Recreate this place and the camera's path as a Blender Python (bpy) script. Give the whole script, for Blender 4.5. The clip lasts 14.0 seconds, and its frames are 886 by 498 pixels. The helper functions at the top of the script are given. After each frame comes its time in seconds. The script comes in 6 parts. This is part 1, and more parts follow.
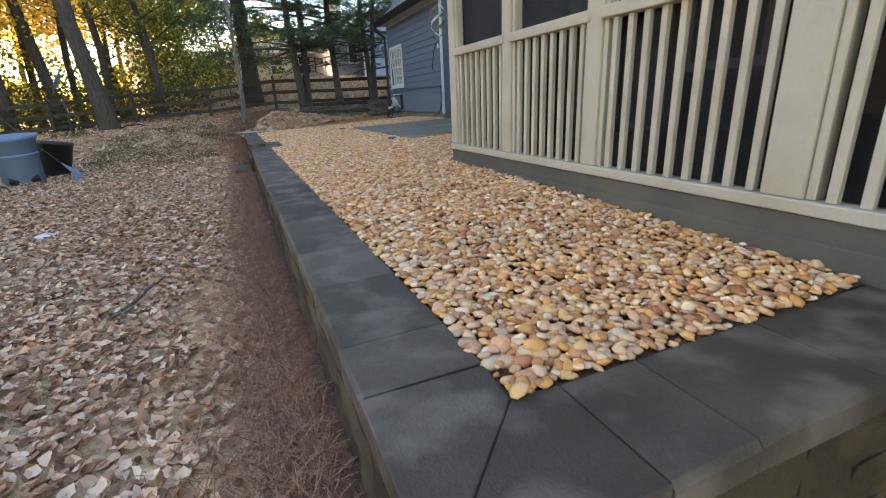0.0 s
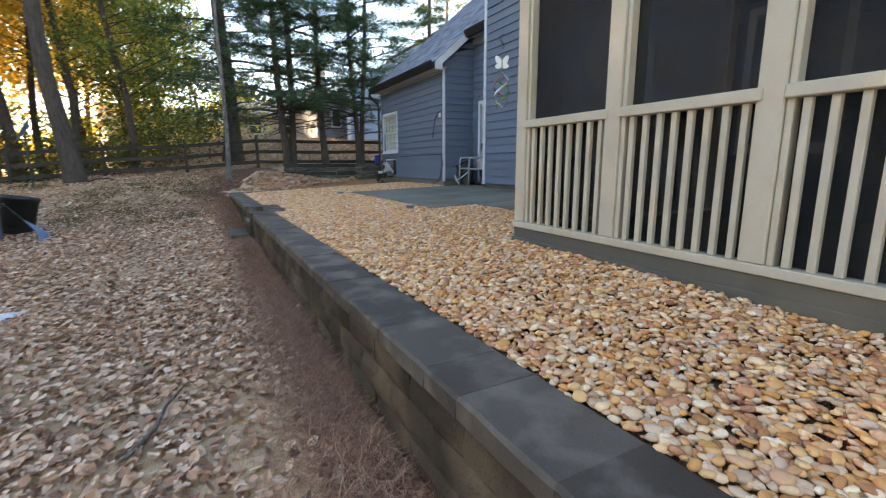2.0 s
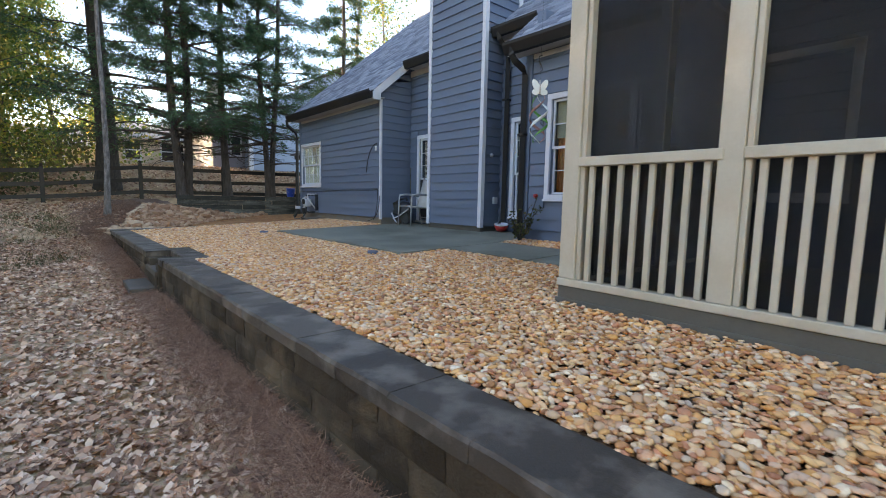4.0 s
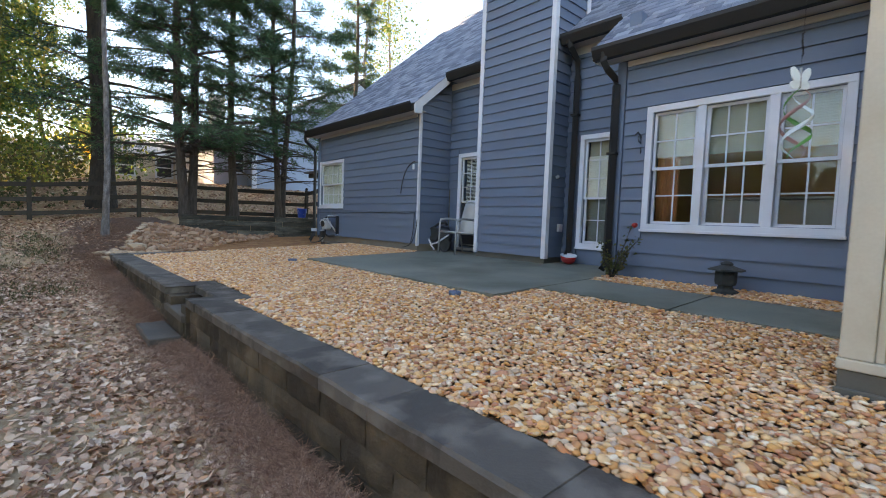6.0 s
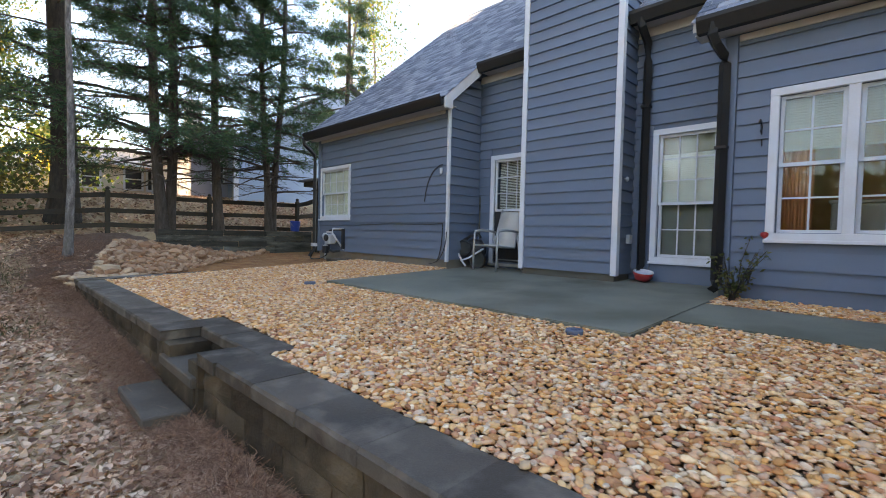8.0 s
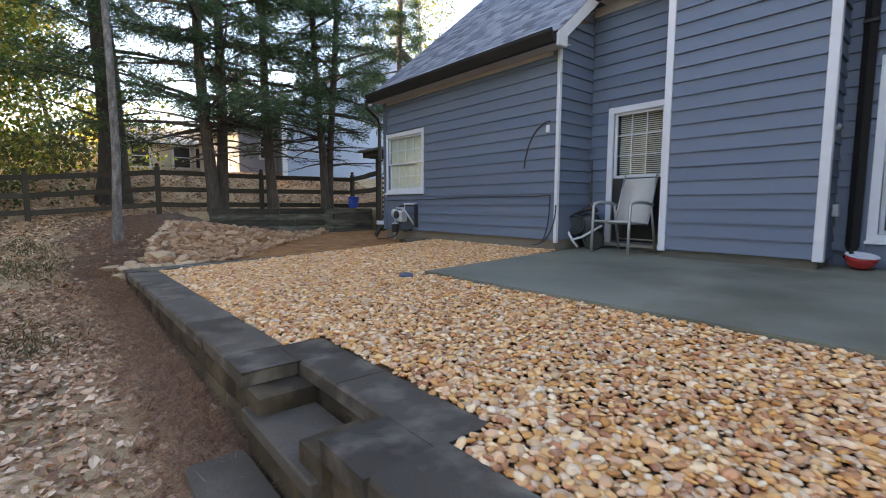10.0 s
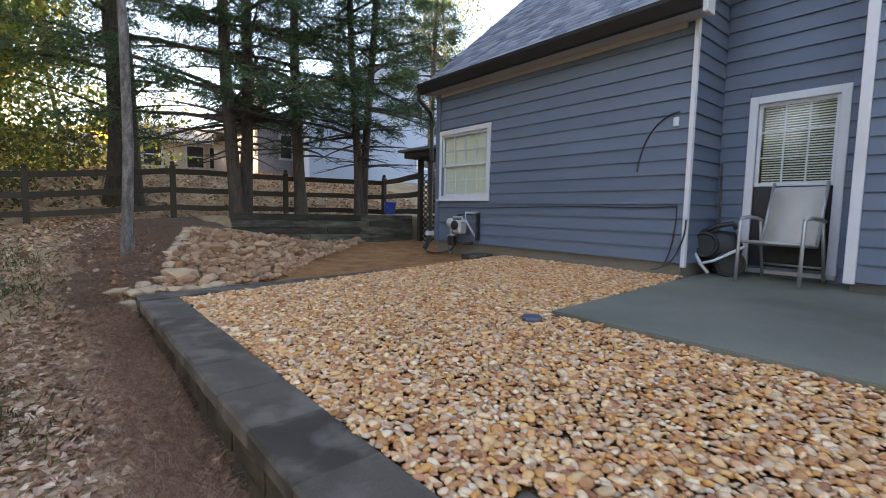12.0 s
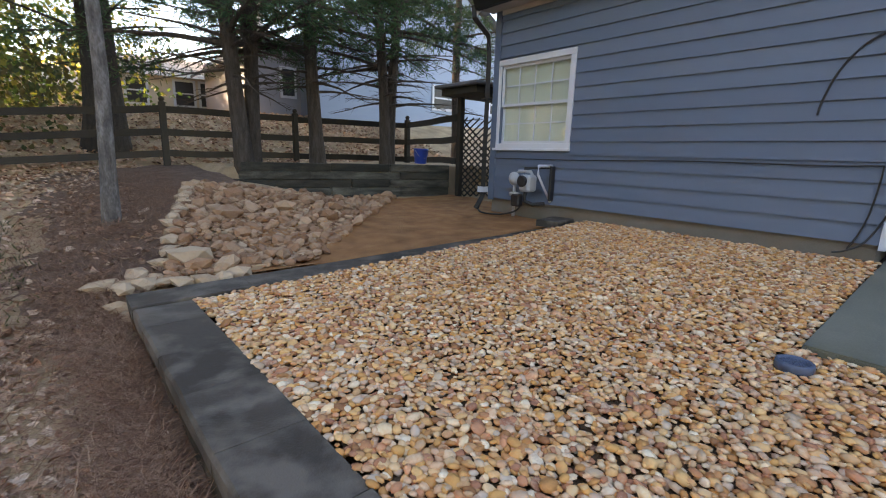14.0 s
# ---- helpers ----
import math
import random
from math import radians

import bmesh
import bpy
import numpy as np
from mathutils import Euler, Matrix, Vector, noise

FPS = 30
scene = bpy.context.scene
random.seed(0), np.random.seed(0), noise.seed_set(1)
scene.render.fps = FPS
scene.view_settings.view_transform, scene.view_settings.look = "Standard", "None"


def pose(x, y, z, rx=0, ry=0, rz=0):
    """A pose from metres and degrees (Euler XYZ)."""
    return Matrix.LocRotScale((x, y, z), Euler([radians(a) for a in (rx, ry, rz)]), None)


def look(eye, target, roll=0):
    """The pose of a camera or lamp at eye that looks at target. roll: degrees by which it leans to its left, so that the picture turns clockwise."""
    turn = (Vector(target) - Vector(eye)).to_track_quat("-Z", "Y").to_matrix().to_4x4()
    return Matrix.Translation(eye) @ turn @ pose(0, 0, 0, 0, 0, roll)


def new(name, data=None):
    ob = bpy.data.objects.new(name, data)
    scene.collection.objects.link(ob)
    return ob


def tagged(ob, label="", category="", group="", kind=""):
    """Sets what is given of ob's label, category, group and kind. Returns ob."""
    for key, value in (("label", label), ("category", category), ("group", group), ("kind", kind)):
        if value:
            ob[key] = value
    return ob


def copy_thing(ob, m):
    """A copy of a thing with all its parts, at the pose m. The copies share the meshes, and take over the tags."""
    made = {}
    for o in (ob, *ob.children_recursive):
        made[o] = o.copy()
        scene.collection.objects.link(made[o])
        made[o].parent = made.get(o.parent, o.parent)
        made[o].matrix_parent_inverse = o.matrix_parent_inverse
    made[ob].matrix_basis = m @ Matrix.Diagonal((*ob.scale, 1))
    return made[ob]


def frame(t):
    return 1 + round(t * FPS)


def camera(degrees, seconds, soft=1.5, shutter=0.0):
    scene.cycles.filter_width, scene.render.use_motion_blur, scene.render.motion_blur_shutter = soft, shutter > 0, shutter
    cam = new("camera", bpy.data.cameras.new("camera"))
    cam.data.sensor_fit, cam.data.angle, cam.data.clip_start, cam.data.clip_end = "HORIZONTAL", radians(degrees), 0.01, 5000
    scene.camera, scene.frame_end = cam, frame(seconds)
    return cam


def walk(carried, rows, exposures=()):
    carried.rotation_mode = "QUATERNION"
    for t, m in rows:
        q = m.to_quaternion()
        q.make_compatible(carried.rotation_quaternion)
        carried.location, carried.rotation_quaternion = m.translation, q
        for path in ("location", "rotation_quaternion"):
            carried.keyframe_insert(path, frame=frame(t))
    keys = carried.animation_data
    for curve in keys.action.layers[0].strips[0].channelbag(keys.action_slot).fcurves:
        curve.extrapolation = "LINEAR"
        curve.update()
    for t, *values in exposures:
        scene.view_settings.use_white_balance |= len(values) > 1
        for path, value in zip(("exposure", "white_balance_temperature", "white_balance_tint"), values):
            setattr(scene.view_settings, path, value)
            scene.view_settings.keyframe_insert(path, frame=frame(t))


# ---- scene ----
cam = camera(89.2, 14.0, soft=0.95, shutter=0.25)
PATH = [
    (0, (0.015, 0.085, 1.218), (0.729, 1.844, 0.587), -2.7),
    (0.5, (-0.058, 0.241, 1.277), (0.609, 2.031, 0.684), -1.9),
    (1, (-0.248, 0.48, 1.256), (0.43, 2.282, 0.714), -0.7),
    (1.5, (-0.389, 0.713, 1.252), (0.349, 2.511, 0.782), -0.1),
    (2, (-0.491, 0.977, 1.296), (0.404, 2.726, 0.924), -0.2),
    (2.2, (-0.544, 1.08, 1.298), (0.479, 2.769, 0.98), 0.3),
    (4.3, (-0.87, 2.463, 1.361), (0.423, 3.975, 1.15), 1.3),
    (4.5, (-0.9, 2.592, 1.374), (0.39, 4.107, 1.175), 1.5),
    (5, (-0.93, 2.981, 1.348), (0.353, 4.505, 1.17), 1.6),
    (5.5, (-0.947, 3.389, 1.35), (0.357, 4.898, 1.196), 2.2),
    (6, (-0.967, 3.799, 1.383), (0.362, 5.288, 1.261), 2.1),
    (6.5, (-0.908, 4.217, 1.358), (0.45, 5.684, 1.286), 1.7),
    (7, (-0.896, 4.623, 1.354), (0.505, 6.049, 1.318), 1.6),
    (7.2, (-0.915, 4.777, 1.375), (0.504, 6.185, 1.341), 1.4),
    (9.3, (-0.669, 6.469, 1.337), (0.671, 7.946, 1.189), 0.2),
    (9.5, (-0.635, 6.648, 1.351), (0.689, 8.138, 1.194), 0.0),
    (10, (-0.617, 7.031, 1.376), (0.667, 8.553, 1.188), 0.2),
    (10.5, (-0.626, 7.428, 1.407), (0.629, 8.973, 1.211), 0.2),
    (11, (-0.577, 7.837, 1.391), (0.672, 9.39, 1.221), 0.4),
    (11.5, (-0.525, 8.237, 1.426), (0.729, 9.786, 1.271), 0.8),
    (12, (-0.508, 8.682, 1.431), (0.759, 10.22, 1.265), 1.2),
    (12.5, (-0.431, 9.132, 1.447), (0.823, 10.679, 1.264), 1.4),
    (13, (-0.412, 9.582, 1.435), (0.804, 11.155, 1.219), 2.2),
    (13.5, (-0.398, 9.951, 1.488), (0.819, 11.514, 1.21), 2.2),
    (14, (-0.311, 10.324, 1.519), (0.953, 11.819, 1.11), 1.7),
]
walk(cam, [(t, look(eye, target, roll)) for t, eye, target, roll in PATH],
     exposures=[(0, 2.54, 8500, 16), (2, 2.53, 8350, 16), (4.5, 2.50, 8100, 16), (6.5, 2.51, 8250, 17), (9.5, 2.62, 8900, 20), (14, 2.54, 9000, 21)])

# ---- world, sun ----
world = bpy.data.worlds.new("sky")
scene.world = world
world.use_nodes = True
wn = world.node_tree
sky = wn.nodes.new("ShaderNodeTexSky")
sky.sky_type, sky.sun_disc = "NISHITA", False
SUN_EL, SUN_AZ = 19.5, -40.0  # degrees; azimuth clockwise from +y
sky.sun_elevation, sky.sun_rotation = radians(SUN_EL), radians(SUN_AZ)
sky.air_density, sky.dust_density, sky.ozone_density = 1.0, 0.2, 2.4
bg = wn.nodes["Background"]
bg.inputs["Strength"].default_value = 0.15
wn.links.new(sky.outputs[0], bg.inputs["Color"])

sun = new("sun", bpy.data.lights.new("sun", "SUN"))
sun.data.energy, sun.data.angle, sun.data.color = 5.0, radians(0.6), (1.0, 0.83, 0.6)
sx = math.sin(radians(SUN_AZ)) * math.cos(radians(SUN_EL))
sy = math.cos(radians(SUN_AZ)) * math.cos(radians(SUN_EL))
sun.matrix_world = look((sx * 90, sy * 90, math.sin(radians(SUN_EL)) * 90), (0, 0, 0))


# ---- materials ----
def surf(name, cols, rough=0.7, scale=6.0, fine=60.0, bump=0.3, dist=0.004, rand="", spread=0.6, metal=0.0,
         stretch=(1, 1, 1), stain=None, stain_scale=1.2, spec=0.5, see=0.0, rough_var=0.12):
    """cols run over noise at two scales; rand ('island' or 'object') shifts each piece along them; stain: (colour, amount)."""
    m = bpy.data.materials.new(name)
    m.use_nodes = True
    nt = m.node_tree
    n, link = nt.nodes, nt.links.new
    bsdf = n["Principled BSDF"]
    geo = n.new("ShaderNodeNewGeometry")
    mp = n.new("ShaderNodeMapping")
    mp.inputs["Scale"].default_value = stretch
    link(geo.outputs["Position"], mp.inputs["Vector"])

    def noise_tex(sc, detail=4.0):
        t = n.new("ShaderNodeTexNoise")
        t.inputs["Scale"].default_value, t.inputs["Detail"].default_value = sc, detail
        link(mp.outputs[0], t.inputs["Vector"])
        return t.outputs["Fac"]

    def math_node(op, a, b):
        k = n.new("ShaderNodeMath")
        k.operation = op
        for i, v in enumerate((a, b)):
            if isinstance(v, (int, float)):
                k.inputs[i].default_value = v
            else:
                link(v, k.inputs[i])
        return k.outputs[0]

    big, small = noise_tex(scale), noise_tex(fine, 3.0)
    fac = math_node("ADD", math_node("MULTIPLY", big, 0.65), math_node("MULTIPLY", small, 0.35))
    if rand:
        if rand == "island":
            r = geo.outputs["Random Per Island"]
        else:
            r = n.new("ShaderNodeObjectInfo").outputs["Random"]
        fac = math_node("ADD", math_node("MULTIPLY", fac, 1.0 - spread), math_node("MULTIPLY", r, spread))
    ramp = n.new("ShaderNodeValToRGB")
    el = ramp.color_ramp.elements
    lo, hi = (0.3, 0.7) if not rand else (0.5 * (1 - spread) * 0.7, 1 - 0.5 * (1 - spread) * 0.7)
    for i, c in enumerate(cols):
        p = lo + (hi - lo) * i / max(1, len(cols) - 1)
        e = el[i] if i < 2 else el.new(p)
        e.position, e.color = p, (*c, 1)
    link(fac, ramp.inputs[0])
    col = ramp.outputs[0]
    if stain:
        s = noise_tex(stain_scale, 6.0)
        sr = n.new("ShaderNodeValToRGB")
        sr.color_ramp.elements[0].position, sr.color_ramp.elements[1].position = 0.48, 0.66
        link(s, sr.inputs[0])
        mix = n.new("ShaderNodeMix")
        mix.data_type = "RGBA"
        link(math_node("MULTIPLY", sr.outputs[0], stain[1]), mix.inputs[0])
        link(col, mix.inputs[6])
        mix.inputs[7].default_value = (*stain[0], 1)
        col = mix.outputs[2]
    link(col, bsdf.inputs["Base Color"])
    link(math_node("ADD", math_node("MULTIPLY", big, rough_var * 2), rough - rough_var), bsdf.inputs["Roughness"])
    bsdf.inputs["Metallic"].default_value = metal
    bsdf.inputs["Specular IOR Level"].default_value = spec
    if bump:
        b = n.new("ShaderNodeBump")
        b.inputs["Strength"].default_value, b.inputs["Distance"].default_value = bump, dist
        link(math_node("ADD", small, math_node("MULTIPLY", big, 0.7)), b.inputs["Height"])
        link(b.outputs[0], bsdf.inputs["Normal"])
    if see:
        tr = n.new("ShaderNodeBsdfTranslucent")
        link(col, tr.inputs["Color"])
        ms = n.new("ShaderNodeMixShader")
        ms.inputs[0].default_value = see
        link(bsdf.outputs[0], ms.inputs[1])
        link(tr.outputs[0], ms.inputs[2])
        link(ms.outputs[0], n["Material Output"].inputs["Surface"])
    return m


def glass_mat(name, tint, clear=0.85):
    m = bpy.data.materials.new(name)
    m.use_nodes = True
    n, link = m.node_tree.nodes, m.node_tree.links.new
    n.remove(n["Principled BSDF"])
    tr, gl, lw, pw, ad, ms = (n.new("ShaderNodeBsdfTransparent"), n.new("ShaderNodeBsdfGlossy"), n.new("ShaderNodeLayerWeight"), n.new("ShaderNodeMath"), n.new("ShaderNodeMath"), n.new("ShaderNodeMixShader"))
    tr.inputs[0].default_value = (*[clear * c for c in tint], 1)
    gl.inputs["Roughness"].default_value = 0.02
    lw.inputs["Blend"].default_value = 0.5
    pw.operation, ad.operation = "POWER", "MULTIPLY_ADD"
    pw.inputs[1].default_value = 3.5
    ad.inputs[1].default_value, ad.inputs[2].default_value = 0.6, 0.028
    link(lw.outputs["Facing"], pw.inputs[0])
    link(pw.outputs[0], ad.inputs[0])
    link(ad.outputs[0], ms.inputs[0])
    link(tr.outputs[0], ms.inputs[1])
    link(gl.outputs[0], ms.inputs[2])
    link(ms.outputs[0], n["Material Output"].inputs["Surface"])
    return m


def screen_mat():
    m = bpy.data.materials.new("insect_screen")
    m.use_nodes = True
    n, link = m.node_tree.nodes, m.node_tree.links.new
    tr, ms = n.new("ShaderNodeBsdfTransparent"), n.new("ShaderNodeMixShader")
    ms.inputs[0].default_value = 0.52
    b = n["Principled BSDF"]
    b.inputs["Base Color"].default_value, b.inputs["Roughness"].default_value = (0.016, 0.017, 0.019, 1), 0.8
    link(tr.outputs[0], ms.inputs[1])
    link(b.outputs[0], ms.inputs[2])
    link(ms.outputs[0], n["Material Output"].inputs["Surface"])
    return m


M = {}
M["soil"] = surf("soil", [(0.30, 0.19, 0.108), (0.51, 0.355, 0.21), (0.64, 0.465, 0.295)], 0.95, 2.2, 90, 0.8, 0.02, stain=((0.25, 0.172, 0.11), 0.5), stain_scale=0.9)
M["mulch"] = surf("orange_mulch", [(0.22, 0.085, 0.03), (0.40, 0.175, 0.065), (0.52, 0.27, 0.115)], 0.95, 5, 140, 0.9, 0.02)
M["leaf_dry"] = surf("dry_leaf", [(0.11, 0.050, 0.030), (0.48, 0.275, 0.175), (0.68, 0.465, 0.315), (0.82, 0.62, 0.465), (0.56, 0.305, 0.185), (0.17, 0.078, 0.046), (0.70, 0.48, 0.335)], 0.7, 30, 200, 0.3, 0.002, "island", 0.9, see=0.1)
M["straw"] = surf("pine_straw", [(0.10, 0.045, 0.029), (0.29, 0.15, 0.095), (0.54, 0.34, 0.23)], 0.85, 3, 60, 0, rand="island", spread=0.85, spec=0.2)
M["straw_bed"] = surf("pine_straw_bed", [(0.165, 0.100, 0.074), (0.33, 0.222, 0.172)], 0.95, 6, 150, 1.0, 0.03, spec=0.2)
M["gravel_bed"] = surf("gravel_bed", [(0.08, 0.044, 0.022), (0.15, 0.086, 0.045)], 0.9, 18, 90, 1.0, 0.02)
M["pebble"] = surf("river_pebble", [(0.24, 0.092, 0.048), (0.56, 0.246, 0.084), (0.75, 0.372, 0.119), (0.5, 0.207, 0.101), (0.84, 0.482, 0.194), (0.55, 0.376, 0.255), (0.78, 0.386, 0.132), (0.9, 0.656, 0.405), (0.66, 0.294, 0.154), (0.38, 0.15, 0.084), (0.92, 0.753, 0.537), (0.72, 0.386, 0.207), (0.62, 0.473, 0.361), (0.82, 0.502, 0.229), (0.46, 0.193, 0.106)], 0.62, 30, 120, 0.4, 0.003, "island", 0.9, spec=0.35)
M["cap"] = surf("cap_stone", [(0.038, 0.030, 0.024), (0.068, 0.055, 0.044), (0.13, 0.108, 0.087)], 0.58, 4, 150, 0.6, 0.004, "object", 0.3, stain=((0.23, 0.195, 0.16), 0.55), stain_scale=5.5, spec=0.3, rough_var=0.22)
M["block"] = surf("split_block", [(0.028, 0.020, 0.013), (0.052, 0.038, 0.025), (0.090, 0.067, 0.044)], 0.92, 6, 80, 0.7, 0.012, "object", 0.4, stain=((0.21, 0.155, 0.098), 0.55), stain_scale=2.4, spec=0.3)
M["concrete"] = surf("patio_concrete", [(0.122, 0.124, 0.098), (0.168, 0.170, 0.134), (0.222, 0.216, 0.168)], 0.7, 1.8, 120, 0.35, 0.003, stain=((0.080, 0.078, 0.050), 0.9), stain_scale=0.85)
M["foundation"] = surf("foundation", [(0.16, 0.145, 0.12), (0.225, 0.20, 0.165)], 0.92, 4, 90, 0.5, 0.006, stain=((0.21, 0.13, 0.07), 0.6), stain_scale=1.5)
M["skirt"] = surf("porch_skirt_paint", [(0.085, 0.08, 0.068), (0.11, 0.105, 0.09)], 0.75, 3, 80, 0.3, 0.004, stain=((0.20, 0.17, 0.12), 0.35), stain_scale=2.0)
M["siding"] = surf("siding_paint", [(0.098, 0.135, 0.196), (0.112, 0.152, 0.217), (0.128, 0.170, 0.237)], 0.62, 1.3, 130, 0.25, 0.002, "object", 0.35, stretch=(1, 1, 3))
M["white"] = surf("white_trim", [(0.58, 0.61, 0.665), (0.67, 0.70, 0.75)], 0.5, 3, 90, 0.12, 0.002, stain=((0.46, 0.46, 0.45), 0.35), stain_scale=3)
M["cream"] = surf("cream_paint", [(0.455, 0.412, 0.322), (0.535, 0.488, 0.388)], 0.5, 4, 70, 0.2, 0.002, stain=((0.38, 0.31, 0.215), 0.4), stain_scale=3.5)
M["soffit"] = surf("soffit_paint", [(0.42, 0.40, 0.38), (0.50, 0.48, 0.46)], 0.7, 3, 70, 0.1)
M["gutter"] = surf("dark_gutter", [(0.014, 0.013, 0.013), (0.024, 0.022, 0.021)], 0.55, 4, 90, 0.05, 0.001, spec=0.3)
M["shingle"] = surf("roof_shingle", [(0.10, 0.118, 0.155), (0.20, 0.228, 0.285), (0.33, 0.36, 0.42)], 0.9, 5, 220, 0.9, 0.008, "object", 0.65)
M["shingle_far"] = surf("roof_shingle_upper", [(0.10, 0.118, 0.155), (0.20, 0.228, 0.285), (0.33, 0.36, 0.42)], 0.9, 5, 220, 0.9, 0.008, "island", 0.65)
M["glass"] = glass_mat("window_glass", (0.95, 0.98, 0.97), 0.97)
M["screen"] = screen_mat()
M["blind"] = surf("window_blind", [(0.74, 0.72, 0.64), (0.82, 0.80, 0.72)], 0.6, 5, 60, 0.0)
M["shade"] = surf("pale_window_shade", [(0.66, 0.66, 0.56), (0.78, 0.77, 0.66)], 0.7, 4, 60, 0.0, stretch=(1, 6, 0.3))
M["shade_dim"] = surf("olive_window_shade", [(0.34, 0.33, 0.26), (0.42, 0.40, 0.32)], 0.8, 4, 60, 0.0)
M["pale_grey"] = surf("pale_grey_stone", [(0.48, 0.50, 0.54), (0.60, 0.62, 0.66)], 0.8, 6, 60, 0.4, 0.006)
# near-black brown stands in for unlit rooms; the porch chest is really this dark
M["room"] = surf("room_shade_brown", [(0.05, 0.04, 0.035), (0.08, 0.065, 0.055)], 0.9, 1, 20, 0.0)
M["rust"] = surf("rust_wall_paint", [(0.34, 0.13, 0.06), (0.42, 0.17, 0.085)], 0.8, 3, 60, 0.05)
M["panel"] = surf("taupe_panel", [(0.30, 0.26, 0.24), (0.38, 0.34, 0.31)], 0.7, 3, 60, 0.05)
# flat grey-green for the reflection in the tall window's lower pane
M["sheer"] = surf("grey_pane_reflection", [(0.17, 0.175, 0.16), (0.22, 0.225, 0.205)], 0.9, 4, 90, 0.0)
M["curtain"] = surf("rust_curtain", [(0.42, 0.13, 0.05), (0.55, 0.20, 0.09)], 0.85, 6, 60, 0.2)
M["timber"] = surf("weathered_timber", [(0.018, 0.016, 0.012), (0.075, 0.070, 0.056), (0.23, 0.225, 0.185)], 0.9, 5, 60, 1.0, 0.02, "object", 0.25, stretch=(0.5, 1.5, 3), stain=((0.022, 0.024, 0.018), 0.8), stain_scale=1.9)
M["fence"] = surf("fence_wood", [(0.028, 0.023, 0.018), (0.062, 0.052, 0.040)], 0.9, 4, 60, 0.7, 0.01, "object", 0.4, stretch=(1, 1, 0.5))
M["bark"] = surf("bark", [(0.038, 0.029, 0.024), (0.08, 0.064, 0.054), (0.13, 0.11, 0.095)], 0.95, 9, 45, 1.0, 0.03, stretch=(2.2, 2.2, 0.45))
M["bark_grey"] = surf("grey_bark", [(0.06, 0.052, 0.048), (0.15, 0.135, 0.125), (0.32, 0.30, 0.285)], 0.95, 10, 50, 1.0, 0.025, stretch=(2.0, 2.0, 0.6))
M["bark_dark"] = surf("dark_bark", [(0.022, 0.018, 0.016), (0.05, 0.042, 0.036), (0.085, 0.07, 0.06)], 0.95, 9, 45, 1.0, 0.03, stretch=(2.2, 2.2, 0.45))
M["needle"] = surf("conifer_needle", [(0.024, 0.062, 0.030), (0.048, 0.115, 0.054), (0.078, 0.165, 0.070), (0.085, 0.080, 0.042)], 0.6, 0.8, 8, 0, rand="island", spread=0.6, see=0.25)
M["needle_dry"] = surf("sparse_needle", [(0.05, 0.06, 0.03), (0.09, 0.10, 0.05), (0.13, 0.11, 0.06)], 0.7, 0.8, 8, 0, rand="island", spread=0.6, see=0.25)
M["gold"] = surf("gold_leaf", [(0.55, 0.28, 0.04), (0.74, 0.50, 0.08), (0.82, 0.62, 0.14), (0.56, 0.50, 0.08)], 0.6, 0.35, 6, 0, rand="island", spread=0.55, see=0.62)
M["green"] = surf("green_leaf", [(0.05, 0.10, 0.02), (0.10, 0.17, 0.028), (0.22, 0.25, 0.045), (0.40, 0.29, 0.055)], 0.6, 0.35, 6, 0, rand="island", spread=0.55, see=0.35)
M["brush"] = surf("brush_leaf", [(0.04, 0.06, 0.02), (0.085, 0.10, 0.03), (0.17, 0.13, 0.05)], 0.7, 0.5, 6, 0, rand="island", spread=0.6, see=0.3)
M["rock"] = surf("field_stone", [(0.20, 0.095, 0.05), (0.37, 0.20, 0.115), (0.50, 0.32, 0.20), (0.29, 0.14, 0.075), (0.56, 0.40, 0.27)], 0.9, 6, 60, 0.8, 0.015, "object", 0.75)
M["rock_pale"] = surf("pale_stone", [(0.34, 0.225, 0.14), (0.54, 0.39, 0.26), (0.44, 0.31, 0.205)], 0.9, 7, 60, 0.7, 0.012, "object", 0.4)
M["bin"] = surf("blue_grey_plastic", [(0.11, 0.19, 0.30), (0.145, 0.245, 0.37)], 0.5, 4, 60, 0.1, 0.002, stain=((0.2, 0.2, 0.2), 0.3))
M["black"] = surf("black_plastic", [(0.012, 0.012, 0.014), (0.025, 0.025, 0.028)], 0.5, 6, 60, 0.1, 0.002)
M["alu"] = surf("grey_metal", [(0.34, 0.35, 0.35), (0.46, 0.47, 0.47)], 0.42, 8, 90, 0.1, 0.001, metal=0.6)
M["sling"] = surf("sling_fabric", [(0.42, 0.41, 0.39), (0.52, 0.51, 0.49)], 0.85, 5, 240, 0.4, 0.002)
M["galv"] = surf("painted_meter", [(0.36, 0.38, 0.40), (0.50, 0.52, 0.54)], 0.5, 9, 80, 0.15, 0.002)
M["red"] = surf("red_enamel", [(0.36, 0.025, 0.025), (0.48, 0.04, 0.04)], 0.3, 6, 60, 0.05)
M["blue"] = surf("blue_plastic", [(0.02, 0.07, 0.42), (0.03, 0.10, 0.55)], 0.4, 6, 60, 0.05)
M["stone_dark"] = surf("cast_stone", [(0.022, 0.026, 0.026), (0.05, 0.055, 0.054)], 0.85, 12, 80, 0.6, 0.006)
M["cable"] = surf("black_cable", [(0.012, 0.012, 0.013), (0.03, 0.03, 0.03)], 0.6, 10, 60, 0.0)
